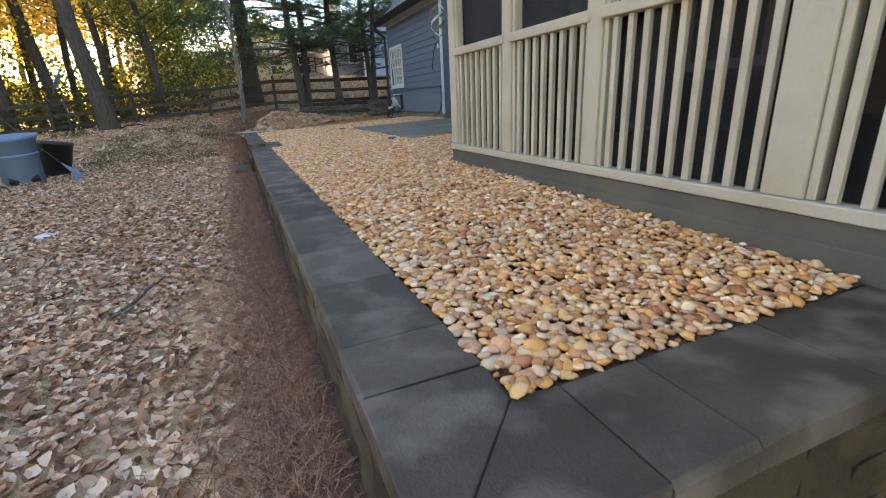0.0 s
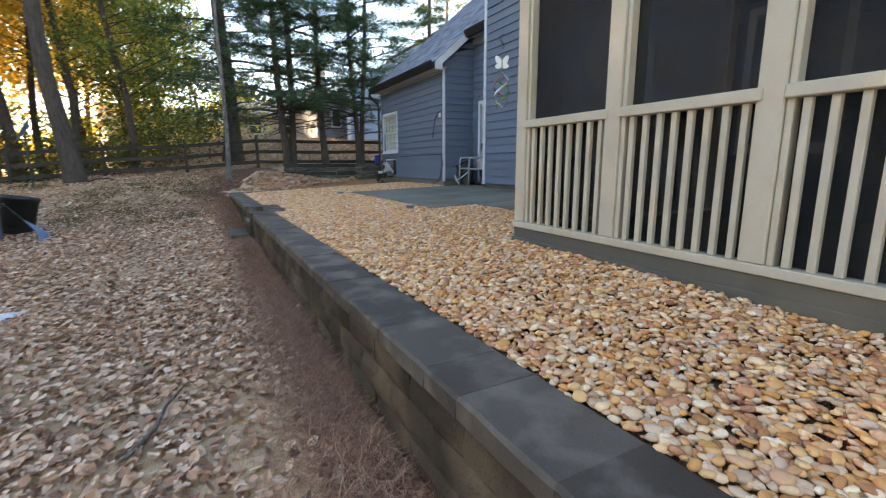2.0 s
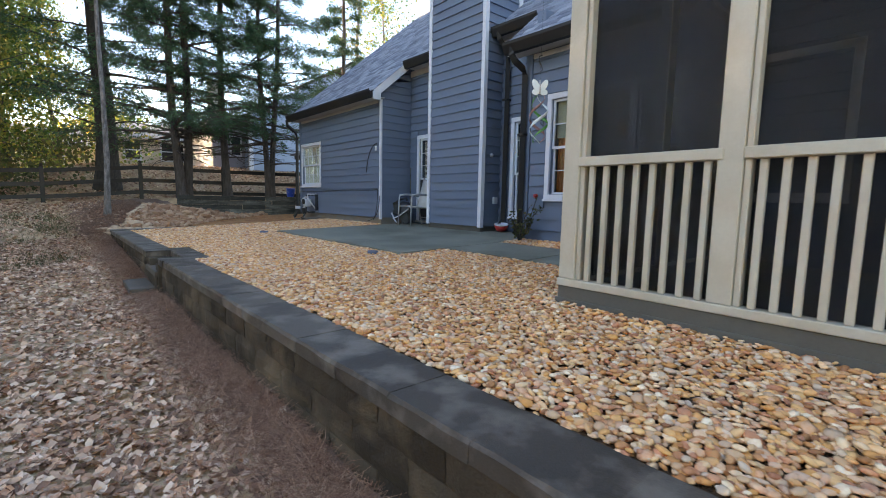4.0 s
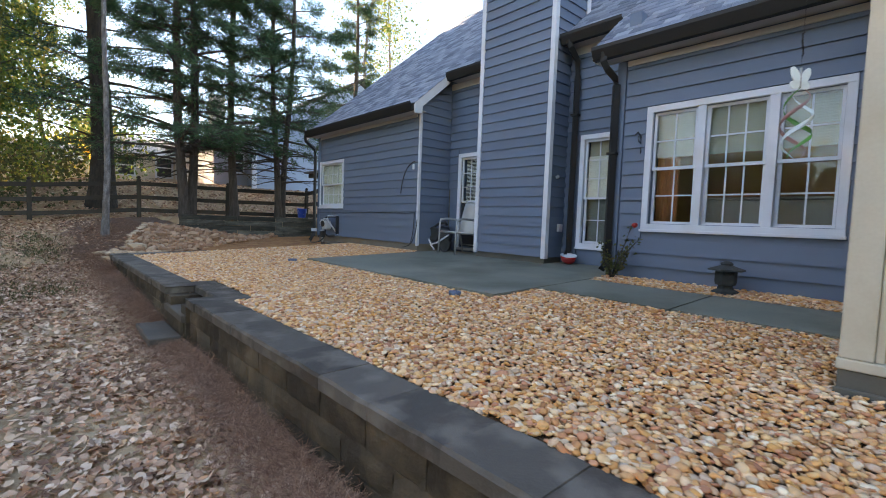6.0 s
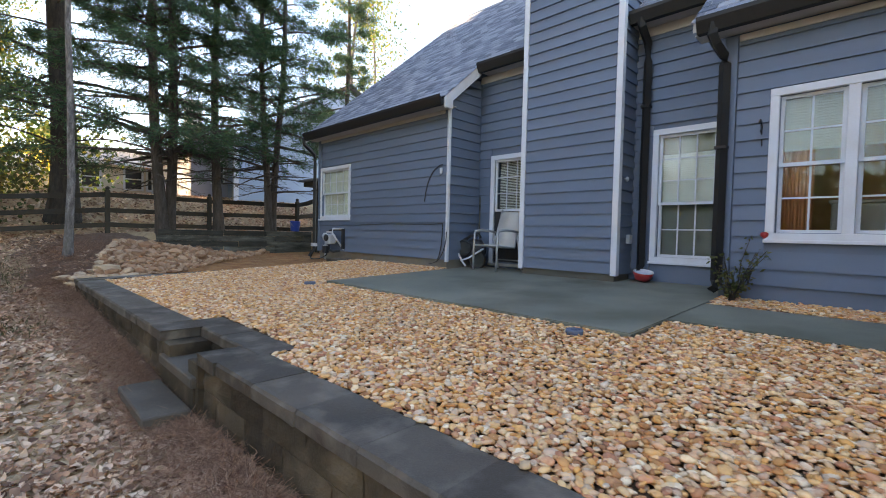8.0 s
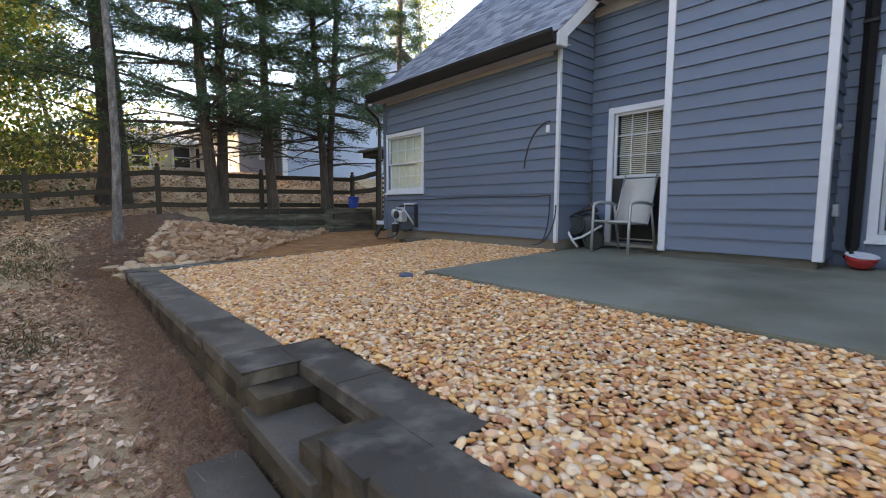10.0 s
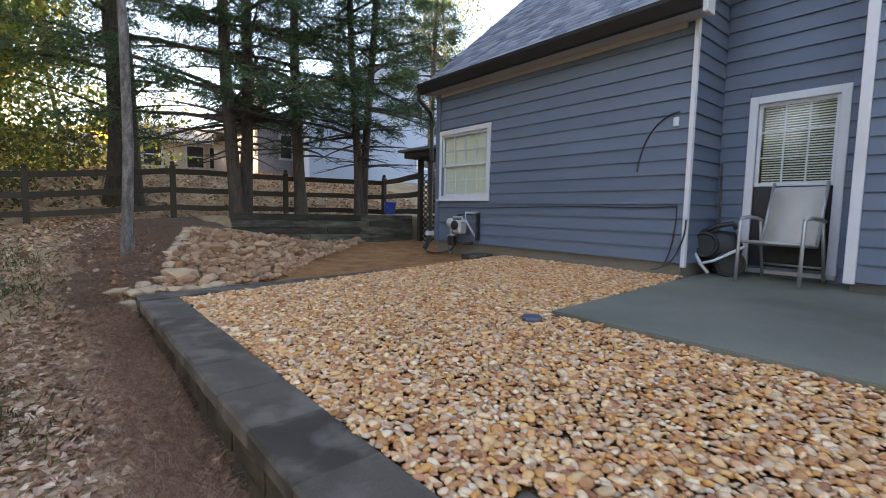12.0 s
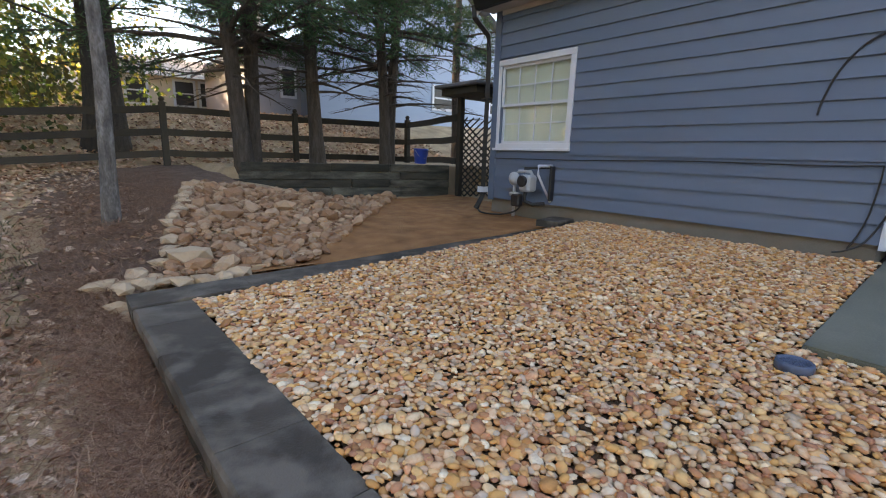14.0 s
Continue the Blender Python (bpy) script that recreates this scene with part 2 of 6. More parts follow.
M["far_blue"] = surf("far_siding_blue", [(0.27, 0.36, 0.50), (0.33, 0.42, 0.56)], 0.7, 0.8, 14, 0.2, 0.01, stretch=(0.3, 0.3, 4))
M["far_beige"] = surf("far_siding_beige", [(0.55, 0.46, 0.36), (0.66, 0.57, 0.46)], 0.7, 0.8, 14, 0.2, 0.01, stretch=(0.3, 0.3, 4))
M["far_roof"] = surf("far_roof", [(0.12, 0.12, 0.13), (0.20, 0.20, 0.21)], 0.9, 2, 20, 0.3, 0.01)
# lighter version of far_roof with the sunshine put into its colour
M["far_roof_sunlit"] = surf("far_sunlit_roof", [(0.40, 0.36, 0.30), (0.52, 0.47, 0.40)], 0.9, 2, 20, 0.3, 0.01)
# shaded counterpart of far_blue: porch shade is put into the grey
M["far_shaded"] = surf("far_siding_shaded", [(0.27, 0.27, 0.31), (0.34, 0.34, 0.38)], 0.7, 0.8, 14, 0.2, 0.01, stretch=(0.3, 0.3, 4))
M["tread"] = surf("step_stone", [(0.050, 0.040, 0.031), (0.082, 0.067, 0.053), (0.125, 0.104, 0.083)], 0.75, 5, 110, 0.35, 0.004)
M["drain"] = surf("drain_plastic", [(0.06, 0.085, 0.14), (0.10, 0.13, 0.20)], 0.5, 8, 80, 0.1, 0.001)
M["rubble"] = surf("small_field_stone", [(0.19, 0.09, 0.048), (0.36, 0.195, 0.11), (0.48, 0.30, 0.18), (0.28, 0.13, 0.07), (0.54, 0.38, 0.25)], 0.9, 6, 60, 0.6, 0.01, "island", 0.8)
M["spin_green"] = surf("green_ribbon", [(0.05, 0.20, 0.04), (0.10, 0.32, 0.06)], 0.3, 5, 60, 0.0)
M["spin_pink"] = surf("rose_ribbon", [(0.34, 0.17, 0.17), (0.42, 0.24, 0.22)], 0.3, 5, 60, 0.0)
M["pearl"] = surf("pearl_ribbon", [(0.62, 0.72, 0.74), (0.80, 0.86, 0.86)], 0.25, 5, 60, 0.0)
M["orange"] = surf("orange_fabric", [(0.42, 0.19, 0.03), (0.52, 0.26, 0.05)], 0.8, 5, 90, 0.3)


# ---- builders ----
def place(ob, parent):
    if parent is not None:
        ob.parent = parent
    return ob


def part(name, bm, material, parent=None, label="", smooth=False):
    me = bpy.data.meshes.new(name)
    bm.normal_update()
    bm.to_mesh(me)
    bm.free()
    if smooth:
        me.shade_smooth()
    me.materials.append(material)
    ob = place(new(name, me), parent)
    if label:
        ob["label"] = label
    return ob


def piece(name, me, parent, m=None):
    ob = place(new(name, me), parent)
    if m is not None:
        ob.matrix_basis = m
    return ob


def thing(name, m, label, category, group="", kind=""):
    ob = new(name)
    ob.empty_display_size = 0.1
    ob.matrix_basis = m
    return tagged(ob, label, category, group, kind)


def box(x0, x1, y0, y1, z0, z1, bevel=0.0, bm=None):
    own = bm is None
    bm = bmesh.new() if own else bm
    vs = [bm.verts.new(p) for p in ((x0, y0, z0), (x1, y0, z0), (x1, y1, z0), (x0, y1, z0), (x0, y0, z1), (x1, y0, z1), (x1, y1, z1), (x0, y1, z1))]
    fs = [bm.faces.new([vs[i] for i in f]) for f in ((3, 2, 1, 0), (4, 5, 6, 7), (0, 1, 5, 4), (1, 2, 6, 5), (2, 3, 7, 6), (3, 0, 4, 7))]
    if bevel:
        bmesh.ops.bevel(bm, geom=list({e for f in fs for e in f.edges}), offset=bevel, segments=1, affect="EDGES", profile=0.7)
    return bm


def mesh_from(name, verts, faces, material, smooth=False):
    me = bpy.data.meshes.new(name)
    me.from_pydata(np.asarray(verts).tolist() if isinstance(verts, np.ndarray) else verts, [], np.asarray(faces).tolist() if isinstance(faces, np.ndarray) else faces)
    me.update()
    if smooth:
        me.shade_smooth()
    me.materials.append(material)
    return me


def tube(points, radii, sides=8, bm=None, caps=True):
    """A round tube through points, with a radius at each."""
    bm = bmesh.new() if bm is None else bm
    pts = [Vector(p) for p in points]
    if isinstance(radii, (int, float)):
        radii = [radii] * len(pts)
    rings = []
    for i, p in enumerate(pts):
        d = (pts[min(i + 1, len(pts) - 1)] - pts[max(i - 1, 0)]).normalized()
        a = d.orthogonal().normalized() if abs(d.z) > 0.98 else d.cross(Vector((0, 0, 1))).normalized()
        if abs(d.z) > 0.98:
            a = (Vector((1, 0, 0)) - d * d.x).normalized()
        b = d.cross(a)
        rings.append([bm.verts.new(p + (a * math.cos(2 * math.pi * k / sides) + b * math.sin(2 * math.pi * k / sides)) * radii[i]) for k in range(sides)])
    for r0, r1 in zip(rings, rings[1:]):
        for k in range(sides):
            bm.faces.new((r0[k], r0[(k + 1) % sides], r1[(k + 1) % sides], r1[k]))
    if caps:
        bm.faces.new(rings[0][::-1])
        bm.faces.new(rings[-1])
    return bm


def lathe(profile, sides=20, bm=None):
    """A solid turned about z from (radius, height) pairs."""
    bm = bmesh.new() if bm is None else bm
    rings = [[bm.verts.new((r * math.cos(2 * math.pi * k / sides), r * math.sin(2 * math.pi * k / sides), z)) for k in range(sides)] for r, z in profile]
    for r0, r1 in zip(rings, rings[1:]):
        for k in range(sides):
            bm.faces.new((r0[k], r0[(k + 1) % sides], r1[(k + 1) % sides], r1[k]))
    bm.faces.new(rings[0][::-1])
    bm.faces.new(rings[-1])
    return bm


def lerp(x, xs, ys):
    return float(np.interp(x, xs, ys))


def step01(v, a, b):
    t = np.clip((v - a) / (b - a), 0, 1)
    return t * t * (3 - 2 * t)


# ---- levels of the ground ----
CAP_Z = 0.59


def wall_x(y):
    """The outer line of the long garden wall."""
    return 0.165 - 0.0187 * y


def gravel_z(x, y):
    return 0.586 + 0.046 * (x - 0.4) * (0.25 + 0.75 * step01(y, 0.8, 3.2))


def patio_z(x):
    return 0.70 + 0.031 * (x - 2.2)


def ground_z(x, y):
    x, y = np.asarray(x, float), np.asarray(y, float)
    z = np.interp(y, [-40, -3, 3, 6, 8, 10, 12.5, 13.6, 15, 18, 21, 30, 60, 400], [-0.6, -0.06, 0.0, 0.04, 0.09, 0.16, 0.24, 0.34, 0.56, 0.78, 0.86, 1.0, 1.6, 4])
    z = z + (0.10 - 0.085 * np.exp(-((y - 8.75) / 0.75) ** 2)) * np.exp(-((x + 0.1) / 0.45) ** 2) * (y < 14.5)
    z = z + 0.26 * step01(x, -1.5, 0.6) * step01(y, 13.2, 15.2)
    z = z - 0.06 * np.clip(-3 - x, 0, 7) * step01(y, 8, 16)
    z = z + 1.35 * np.clip((y - 20.9) / 4.4, 0, 1) * step01(x, -6.0, 0.5)
    z = z + 0.02 * np.sin(x * 2.1 + 0.7) * np.sin(y * 1.7) + 0.012 * np.sin(x * 5.3) * np.sin(y * 4.1 + 1)
    return z


def timber_y(x):
    return 18.25 - (x - 1.75) * 0.342


_open_ground = ground_z


def yard_z(x, y):
    """The whole ground: open yard, the mulched hollow behind the far wall, and the timber terrace."""
    x, y = np.asarray(x, float), np.asarray(y, float)
    z = _open_ground(x, y)
    edge = 0.15 + 0.27 * (y - 14.2)
    hollow = 0.545 + 0.02 * (y - 13.6) + 0.026 * np.clip(x, 0, 6)
    f = step01(x, edge, edge + 2.0 + 0.25 * np.clip(y - 14, 0, 4)) * step01(y, 13.3, 13.5) * (1 - step01(y, 18.0, 18.6) * (x < 1.75))
    z = z * (1 - f) + hollow * f
    back = (y > timber_y(x) + 0.26) & (x > 1.75)
    z = np.where(back, 1.22 + 0.02 * (x - 2) + 1.35 * np.clip((y - 20.9) / 4.4, 0, 1), z)
    return np.where((x > 6.2) & (y > 13), np.maximum(z, np.minimum(1.22, 0.72 + 0.1 * (y - 13))), z)

# ---- ground ----
def grid_sheet(name, xs, ys, zf, material, parent=None):
    gx, gy = np.meshgrid(xs, ys)
    gz = zf(gx, gy)
    nx, ny = len(xs), len(ys)
    v = np.stack([gx.ravel(), gy.ravel(), gz.ravel()], 1)
    i = (np.arange(ny - 1)[:, None] * nx + np.arange(nx - 1)[None, :]).ravel()
    f = np.stack([i, i + 1, i + nx + 1, i + nx], 1)
    return place(new(name, mesh_from(name, v, f, material, True)), parent)


gx = np.concatenate([[-600, -250, -120, -60, -35, -22, -14], np.arange(-10, 8.01, 0.16), [10, 14, 22, 35, 60, 120, 250, 600]])
gy = np.concatenate([[-600, -250, -120, -60, -30, -15, -8], np.arange(-4, 26.41, 0.16), [28, 32, 40, 55, 80, 140, 300, 600]])
tagged(grid_sheet("ground", gx, gy, yard_z, M["soil"]), "bare brown yard soil under fallen leaves", "ground", kind="structure")
tagged(grid_sheet("pavement_mulch", np.arange(0.9, 5.5, 0.1), np.arange(13.7, 16.95, 0.1), lambda x, y: yard_z(x, y) + 0.03 + 0.012 * np.sin(x * 9) * np.sin(y * 8), M["mulch"]),
       "orange-brown mulch sheet behind the far wall", "mulch", kind="structure")
tagged(grid_sheet("ground_straw", np.concatenate([np.arange(-0.34, 0.31, 0.06)]), np.arange(0.2, 13.6, 0.1),
                  lambda x, y: yard_z(x, y) + 0.02 * np.clip((0.16 + 0.06 * np.sin(y * 3.1) + x) * 4, -0.6, 1) + 0.01 * np.sin(x * 31 + y * 17), M["straw_bed"]),
       "dark brown pine straw strip along the garden wall", "pine straw", kind="structure")
tagged(grid_sheet("ground_bank", np.arange(-2.0, 1.75, 0.1), np.arange(10.5, 20.6, 0.1),
                  lambda x, y: yard_z(x, y) + np.minimum(0.02, 0.22 * (np.minimum(np.minimum(x + 0.40 + 0.06 * (y - 11) * (y < 14) + 0.22 * (y >= 14) + 0.12 * np.sin(y * 2.3) + 0.07 * np.sin(y * 6.1), y - 10.7), np.where(y > 13.9, 0.35 + 0.27 * np.clip(y - 14.2, 0, 6) + 0.9 * step01(y, 16.9, 17.5), -0.35) - x) * 0.35)) - 0.004 + 0.05 * step01(y, 16.9, 17.4) * step01(x, 0.7, 1.1)
                  + 0.006 * np.sin(x * 23 + y * 19), M["straw_bed"]),
       "dark brown pine straw covering the bank below the fence", "pine straw", kind="structure")
tagged(grid_sheet("ground_gravel", np.arange(0.3, 4.61, 0.1), np.arange(0.80, 13.45, 0.1),
                  lambda x, y: np.where((x < 0.45) & (y > 8.2) & (y < 9.5), 0.2, gravel_z(x, y) - 0.010), M["gravel_bed"]),
       "packed bed of small tan gravel", "gravel bed", kind="structure")

# ---- garden wall: split-face blocks under smooth dark caps ----
garden_wall = thing("retaining_wall", pose(0, 0, 0), "low retaining wall of brown split-face blocks with dark grey caps", "retaining wall", kind="structure")
CAP_T, CAP_D = 0.075, 0.315


def cap_mesh(w, d, seed, rough_side=True):
    """A cap stone w long, d deep, its outer long edge (y = 0) split and uneven; the top at z = 0."""
    rnd = random.Random(seed)
    n = max(3, int(w / 0.11))
    bm = bmesh.new()
    cols = []
    for i in range(n + 1):
        x = 0.0015 + (w - 0.003) * i / n
        j = rnd.uniform(-0.003, 0.0025)
        k = rnd.uniform(-0.005, 0.003)
        cols.append([bm.verts.new(p) for p in ((x, 0.012 + j, 0), (x, 0.0 + j, -0.014 + rnd.uniform(-0.005, 0.005)), (x, k, -CAP_T), (x, d, -CAP_T), (x, d, -0.004), (x, d - 0.005, 0))])
    for a, b in zip(cols, cols[1:]):
        for k in range(6):
            bm.faces.new((a[k], a[(k + 1) % 6], b[(k + 1) % 6], b[k]))
    bm.faces.new(cols[0][::-1])
    bm.faces.new(cols[-1])
    bmesh.ops.recalc_face_normals(bm, faces=bm.faces)
    me = bpy.data.meshes.new("cap")
    bm.to_mesh(me)
    bm.free()
    me.materials.append(M["cap"])
    return me


def block_mesh(w, h, seed, d=0.2):
    rnd = random.Random(seed)
    nx, nz = 5, 3
    v, f = [], []
    for k in range(nz + 1):
        for i in range(nx + 1):
            rim = i in (0, nx) or k in (0, nz)
            v.append((0.003 + (w - 0.006) * i / nx, (0.010 if rim else 0.0) + rnd.uniform(-0.005, 0.005), 0.002 + (h - 0.004) * k / nz))
    for k in range(nz):
        for i in range(nx):
            a = k * (nx + 1) + i
            f.append((a, a + 1, a + nx + 2, a + nx + 1))
    b = len(v)
    v += [(0.003, d, 0.002), (w - 0.003, d, 0.002), (w - 0.003, d, h - 0.002), (0.003, d, h - 0.002)]
    q = (nx + 1) * nz
    f += [(b + 1, b, b + 3, b + 2), tuple([b, b + 1] + list(range(nx, -1, -1))), tuple([b + 2, b + 3] + list(range(q, q + nx + 1)))]
    f += [tuple([b + 3, b] + [k * (nx + 1) for k in range(nz + 1)]), tuple([b + 1, b + 2] + [k * (nx + 1) + nx for k in range(nz, -1, -1)])]
    return mesh_from("block", v, f, M["block"])


CAPS = {}


def cap_run(p0, p1, cuts, z=CAP_Z, d=CAP_D, rise=0.0):
    """Caps from p0 to p1, their split edge on the line, the rest to the left of the walk from p0 to p1."""
    p0, p1 = Vector(p0), Vector(p1)
    way = (p1 - p0)
    ang = math.degrees(math.atan2(way.y, way.x))
    for i, (a, b) in enumerate(zip(cuts, cuts[1:])):
        key = (round(b - a, 2), i % 3, d)
        if key not in CAPS:
            CAPS[key] = cap_mesh(b - a, d, len(CAPS))
        o = p0 + way.normalized() * a
        piece("cap_stone", CAPS[key], garden_wall, pose(o.x, o.y, z + rise * a + random.uniform(-0.0015, 0.0015), random.uniform(-0.2, 0.2), -math.degrees(math.atan(rise)) + random.uniform(-0.12, 0.12), ang + random.uniform(-0.25, 0.25)))


BLOCKS = {}


def block_run(p0, p1, z0, z1, h=0.155, w=0.42):
    p0, p1 = Vector(p0), Vector(p1)
    way = (p1 - p0)
    length = way.length
    ang = math.degrees(math.atan2(way.y, way.x))
    z, row = z1, 0
    while z > z0:
        z -= h
        s = -0.21 * (row % 2)
        while s < length - 0.03:
            a, b = max(s, 0), min(s + w, length)
            if b - a > 0.04:
                key = (round(b - a, 2), random.randrange(4))
                if key not in BLOCKS:
                    BLOCKS[key] = block_mesh(b - a, h, 50 + len(BLOCKS))
                o = p0 + way.normalized() * a
                piece("block", BLOCKS[key], garden_wall, pose(o.x, o.y, z, 0, 0, ang + random.uniform(-0.5, 0.5)))
            s += w
        row += 1


def cuts(length, first, unit=0.44):
    out = [0.0]
    k = 0
    while out[-1] < length - 0.12:
        out.append(min(length, out[-1] + (first[k] if k < len(first) else unit + 0.03 * math.sin(k * 2.3))))
        k += 1
    if length - out[-1] > 0.001:
        out[-1] = length
    return out


def on_wall(y, off=0.0):
    return (wall_x(y) + off, y, 0)


# long wall: the line is walked from far to near so that the caps lie on the house side
def long_run(ya, yb, sizes):
    a, b = on_wall(yb), on_wall(ya)
    length = (Vector(a) - Vector(b)).length
    c = [length - s for s in reversed(cuts(length, sizes))]
    cap_run(a, b, c)


long_run(0.95, 8.12, [0.24, 0.47, 0.44, 0.23, 0.45, 0.44, 0.45, 0.42, 0.44, 0.41, 0.47])
long_run(9.52, 13.36, [0.45, 0.44, 0.42, 0.45, 0.43, 0.44, 0.43])
block_run(on_wall(8.40, 0.02), on_wall(0.50, 0.02), -0.1, CAP_Z - CAP_T)
block_run(on_wall(13.66, 0.02), on_wall(9.22, 0.02), 0.0, CAP_Z - CAP_T)
# near end and far end


def corner_cap(poly):
    """A flat cap stone over a plan polygon, its upper rim eased."""
    bm = bmesh.new()
    low = [bm.verts.new((x, y, CAP_Z - CAP_T)) for x, y in poly]
    high = [bm.verts.new((x, y, CAP_Z)) for x, y in poly]
    bm.faces.new(low[::-1])
    top = bm.faces.new(high)
    for k in range(len(poly)):
        bm.faces.new((low[k], low[(k + 1) % len(poly)], high[(k + 1) % len(poly)], high[k]))
    bmesh.ops.bevel(bm, geom=list(top.edges), offset=0.003, segments=1, affect="EDGES")
    part("cap_stone", bm, M["cap"], garden_wall)


NEAR_X = wall_x(0.8)
corner_cap([(NEAR_X, 0.492), (0.449, 0.803), (0.459, 0.948), (NEAR_X - 0.003, 0.948)])
corner_cap([(NEAR_X + 0.002, 0.490), (0.573, 0.487), (0.573, 0.80), (0.4505, 0.802)])
cap_run((0.575, 0.485, 0), (3.0, 0.485, 0), cuts(2.425, [0.226, 0.42, 0.44, 0.46]))
block_run((wall_x(0.8), 0.50, 0), (3.0, 0.46, 0), -0.2, CAP_Z - CAP_T)
cap_run((4.1, 13.66, 0), (wall_x(13.66), 13.68, 0), cuts(4.19, [0.42, 0.44, 0.43, 0.45]), d=0.30, z=CAP_Z + 0.102, rise=-0.0225)
block_run((4.1, 13.64, 0), (wall_x(13.66), 13.64, 0), 0.1, CAP_Z - CAP_T)
piece("cap_stone", cap_mesh(0.46, 0.28, 77), garden_wall, pose(4.02, 13.40, 0.80, 0, 0, 12))
# caps round the recess of the steps
xs0 = wall_x(8.8)
cap_run((xs0, 8.405, 0), (xs0 + 0.53, 8.40, 0), [0, 0.27, 0.53], d=-0.285)
cap_run((xs0 + 0.265, 9.215, 0), (xs0 + 0.265, 8.41, 0), [0, 0.40, 0.805], d=0.265)
cap_run((xs0 + 0.53, 9.22, 0), (xs0 - 0.02, 9.22, 0), [0, 0.27, 0.55], d=-0.29)
block_run((xs0 + 0.285, 9.215, 0), (xs0 + 0.285, 8.41, 0), 0.25, CAP_Z - CAP_T)
block_run((xs0 + 0.0, 8.39, 0), (xs0 + 0.3, 8.39, 0), 0.0, CAP_Z - CAP_T)
block_run((xs0 + 0.3, 9.235, 0), (xs0 - 0.0, 9.235, 0), 0.0, CAP_Z - CAP_T)
# two steps
for (x0, x1, y0, y1, zt, lbl) in ((xs0 - 0.03, xs0 + 0.275, 8.43, 9.20, 0.43, "upper"), (xs0 - 0.285, xs0 - 0.03, 8.40, 9.16, 0.25, "lower")):
    st = thing("garden_step", pose((x0 + x1) / 2, (y0 + y1) / 2, zt - 0.16), f"smooth brown-grey concrete {lbl} step in the wall recess", "step", "steps in the garden wall")
    w, d = (x1 - x0) / 2, (y1 - y0) / 2
    part("tread", box(-w, w, -d, d, 0.09, 0.16, 0.008), M["tread"], st)
    part("riser", box(-w + 0.02, w, -d + 0.02, d - 0.02, -0.12, 0.089, 0.004), M["block"], st, "rough split riser")

# ---- patio and walkway ----


def slab(name, x0, x1, y0, y1, label):
    bm = bmesh.new()
    vs = [bm.verts.new(p) for p in ((x0, y0, patio_z(x0) - 0.1), (x1, y0, patio_z(x1) - 0.1), (x1, y1, patio_z(x1) - 0.1), (x0, y1, patio_z(x0) - 0.1),
                                    (x0, y0, patio_z(x0)), (x1, y0, patio_z(x1)), (x1, y1, patio_z(x1)), (x0, y1, patio_z(x0)))]
    for f in ((3, 2, 1, 0), (4, 5, 6, 7), (0, 1, 5, 4), (1, 2, 6, 5), (2, 3, 7, 6), (3, 0, 4, 7)):
        bm.faces.new([vs[i] for i in f])
    bmesh.ops.bevel(bm, geom=bm.edges[:], offset=0.008, segments=2, affect="EDGES")
    return tagged(part(name, bm, M["concrete"]), label, "concrete slab", kind="structure")


slab("pavement_patio", 2.25, 5.34, 6.66, 10.74, "grey-green weathered concrete patio slab with damp stains")
for k, (ya, yb) in enumerate(((6.652, 5.30), (5.292, 3.9), (3.892, 2.0))):
    slab(f"pavement_walk_{k + 1}", 2.92, 3.95, yb, ya, "narrow grey concrete walkway slab beside the house")

# ---- house ----
EXPO = 0.160


def wall_box(name, x0, x1, y0, y1, z0, z1, material, label, openings=(), kind="structure"):
    """A wall along y or x with openings (a0, a1, z0, z1) that go through it."""
    bm = bmesh.new()
    along_y = (y1 - y0) > (x1 - x0)
    lo, hi = (y0, y1) if along_y else (x0, x1)
    marks = sorted({lo, hi, *[o[0] for o in openings], *[o[1] for o in openings]})
    for a, b in zip(marks, marks[1:]):
        spans = [(z0, z1)]
        for o in openings:
            if o[0] <= a + 1e-6 and o[1] >= b - 1e-6:
                spans = [s for p in spans for s in ((p[0], min(p[1], o[2])), (max(p[0], o[3]), p[1])) if s[1] - s[0] > 0.001]
        for s in spans:
            if along_y:
                box(x0, x1, a, b, s[0], s[1], bm=bm)
            else:
                box(a, b, y0, y1, s[0], s[1], bm=bm)
    return tagged(part(name, bm, material), label, "wall", kind=kind)


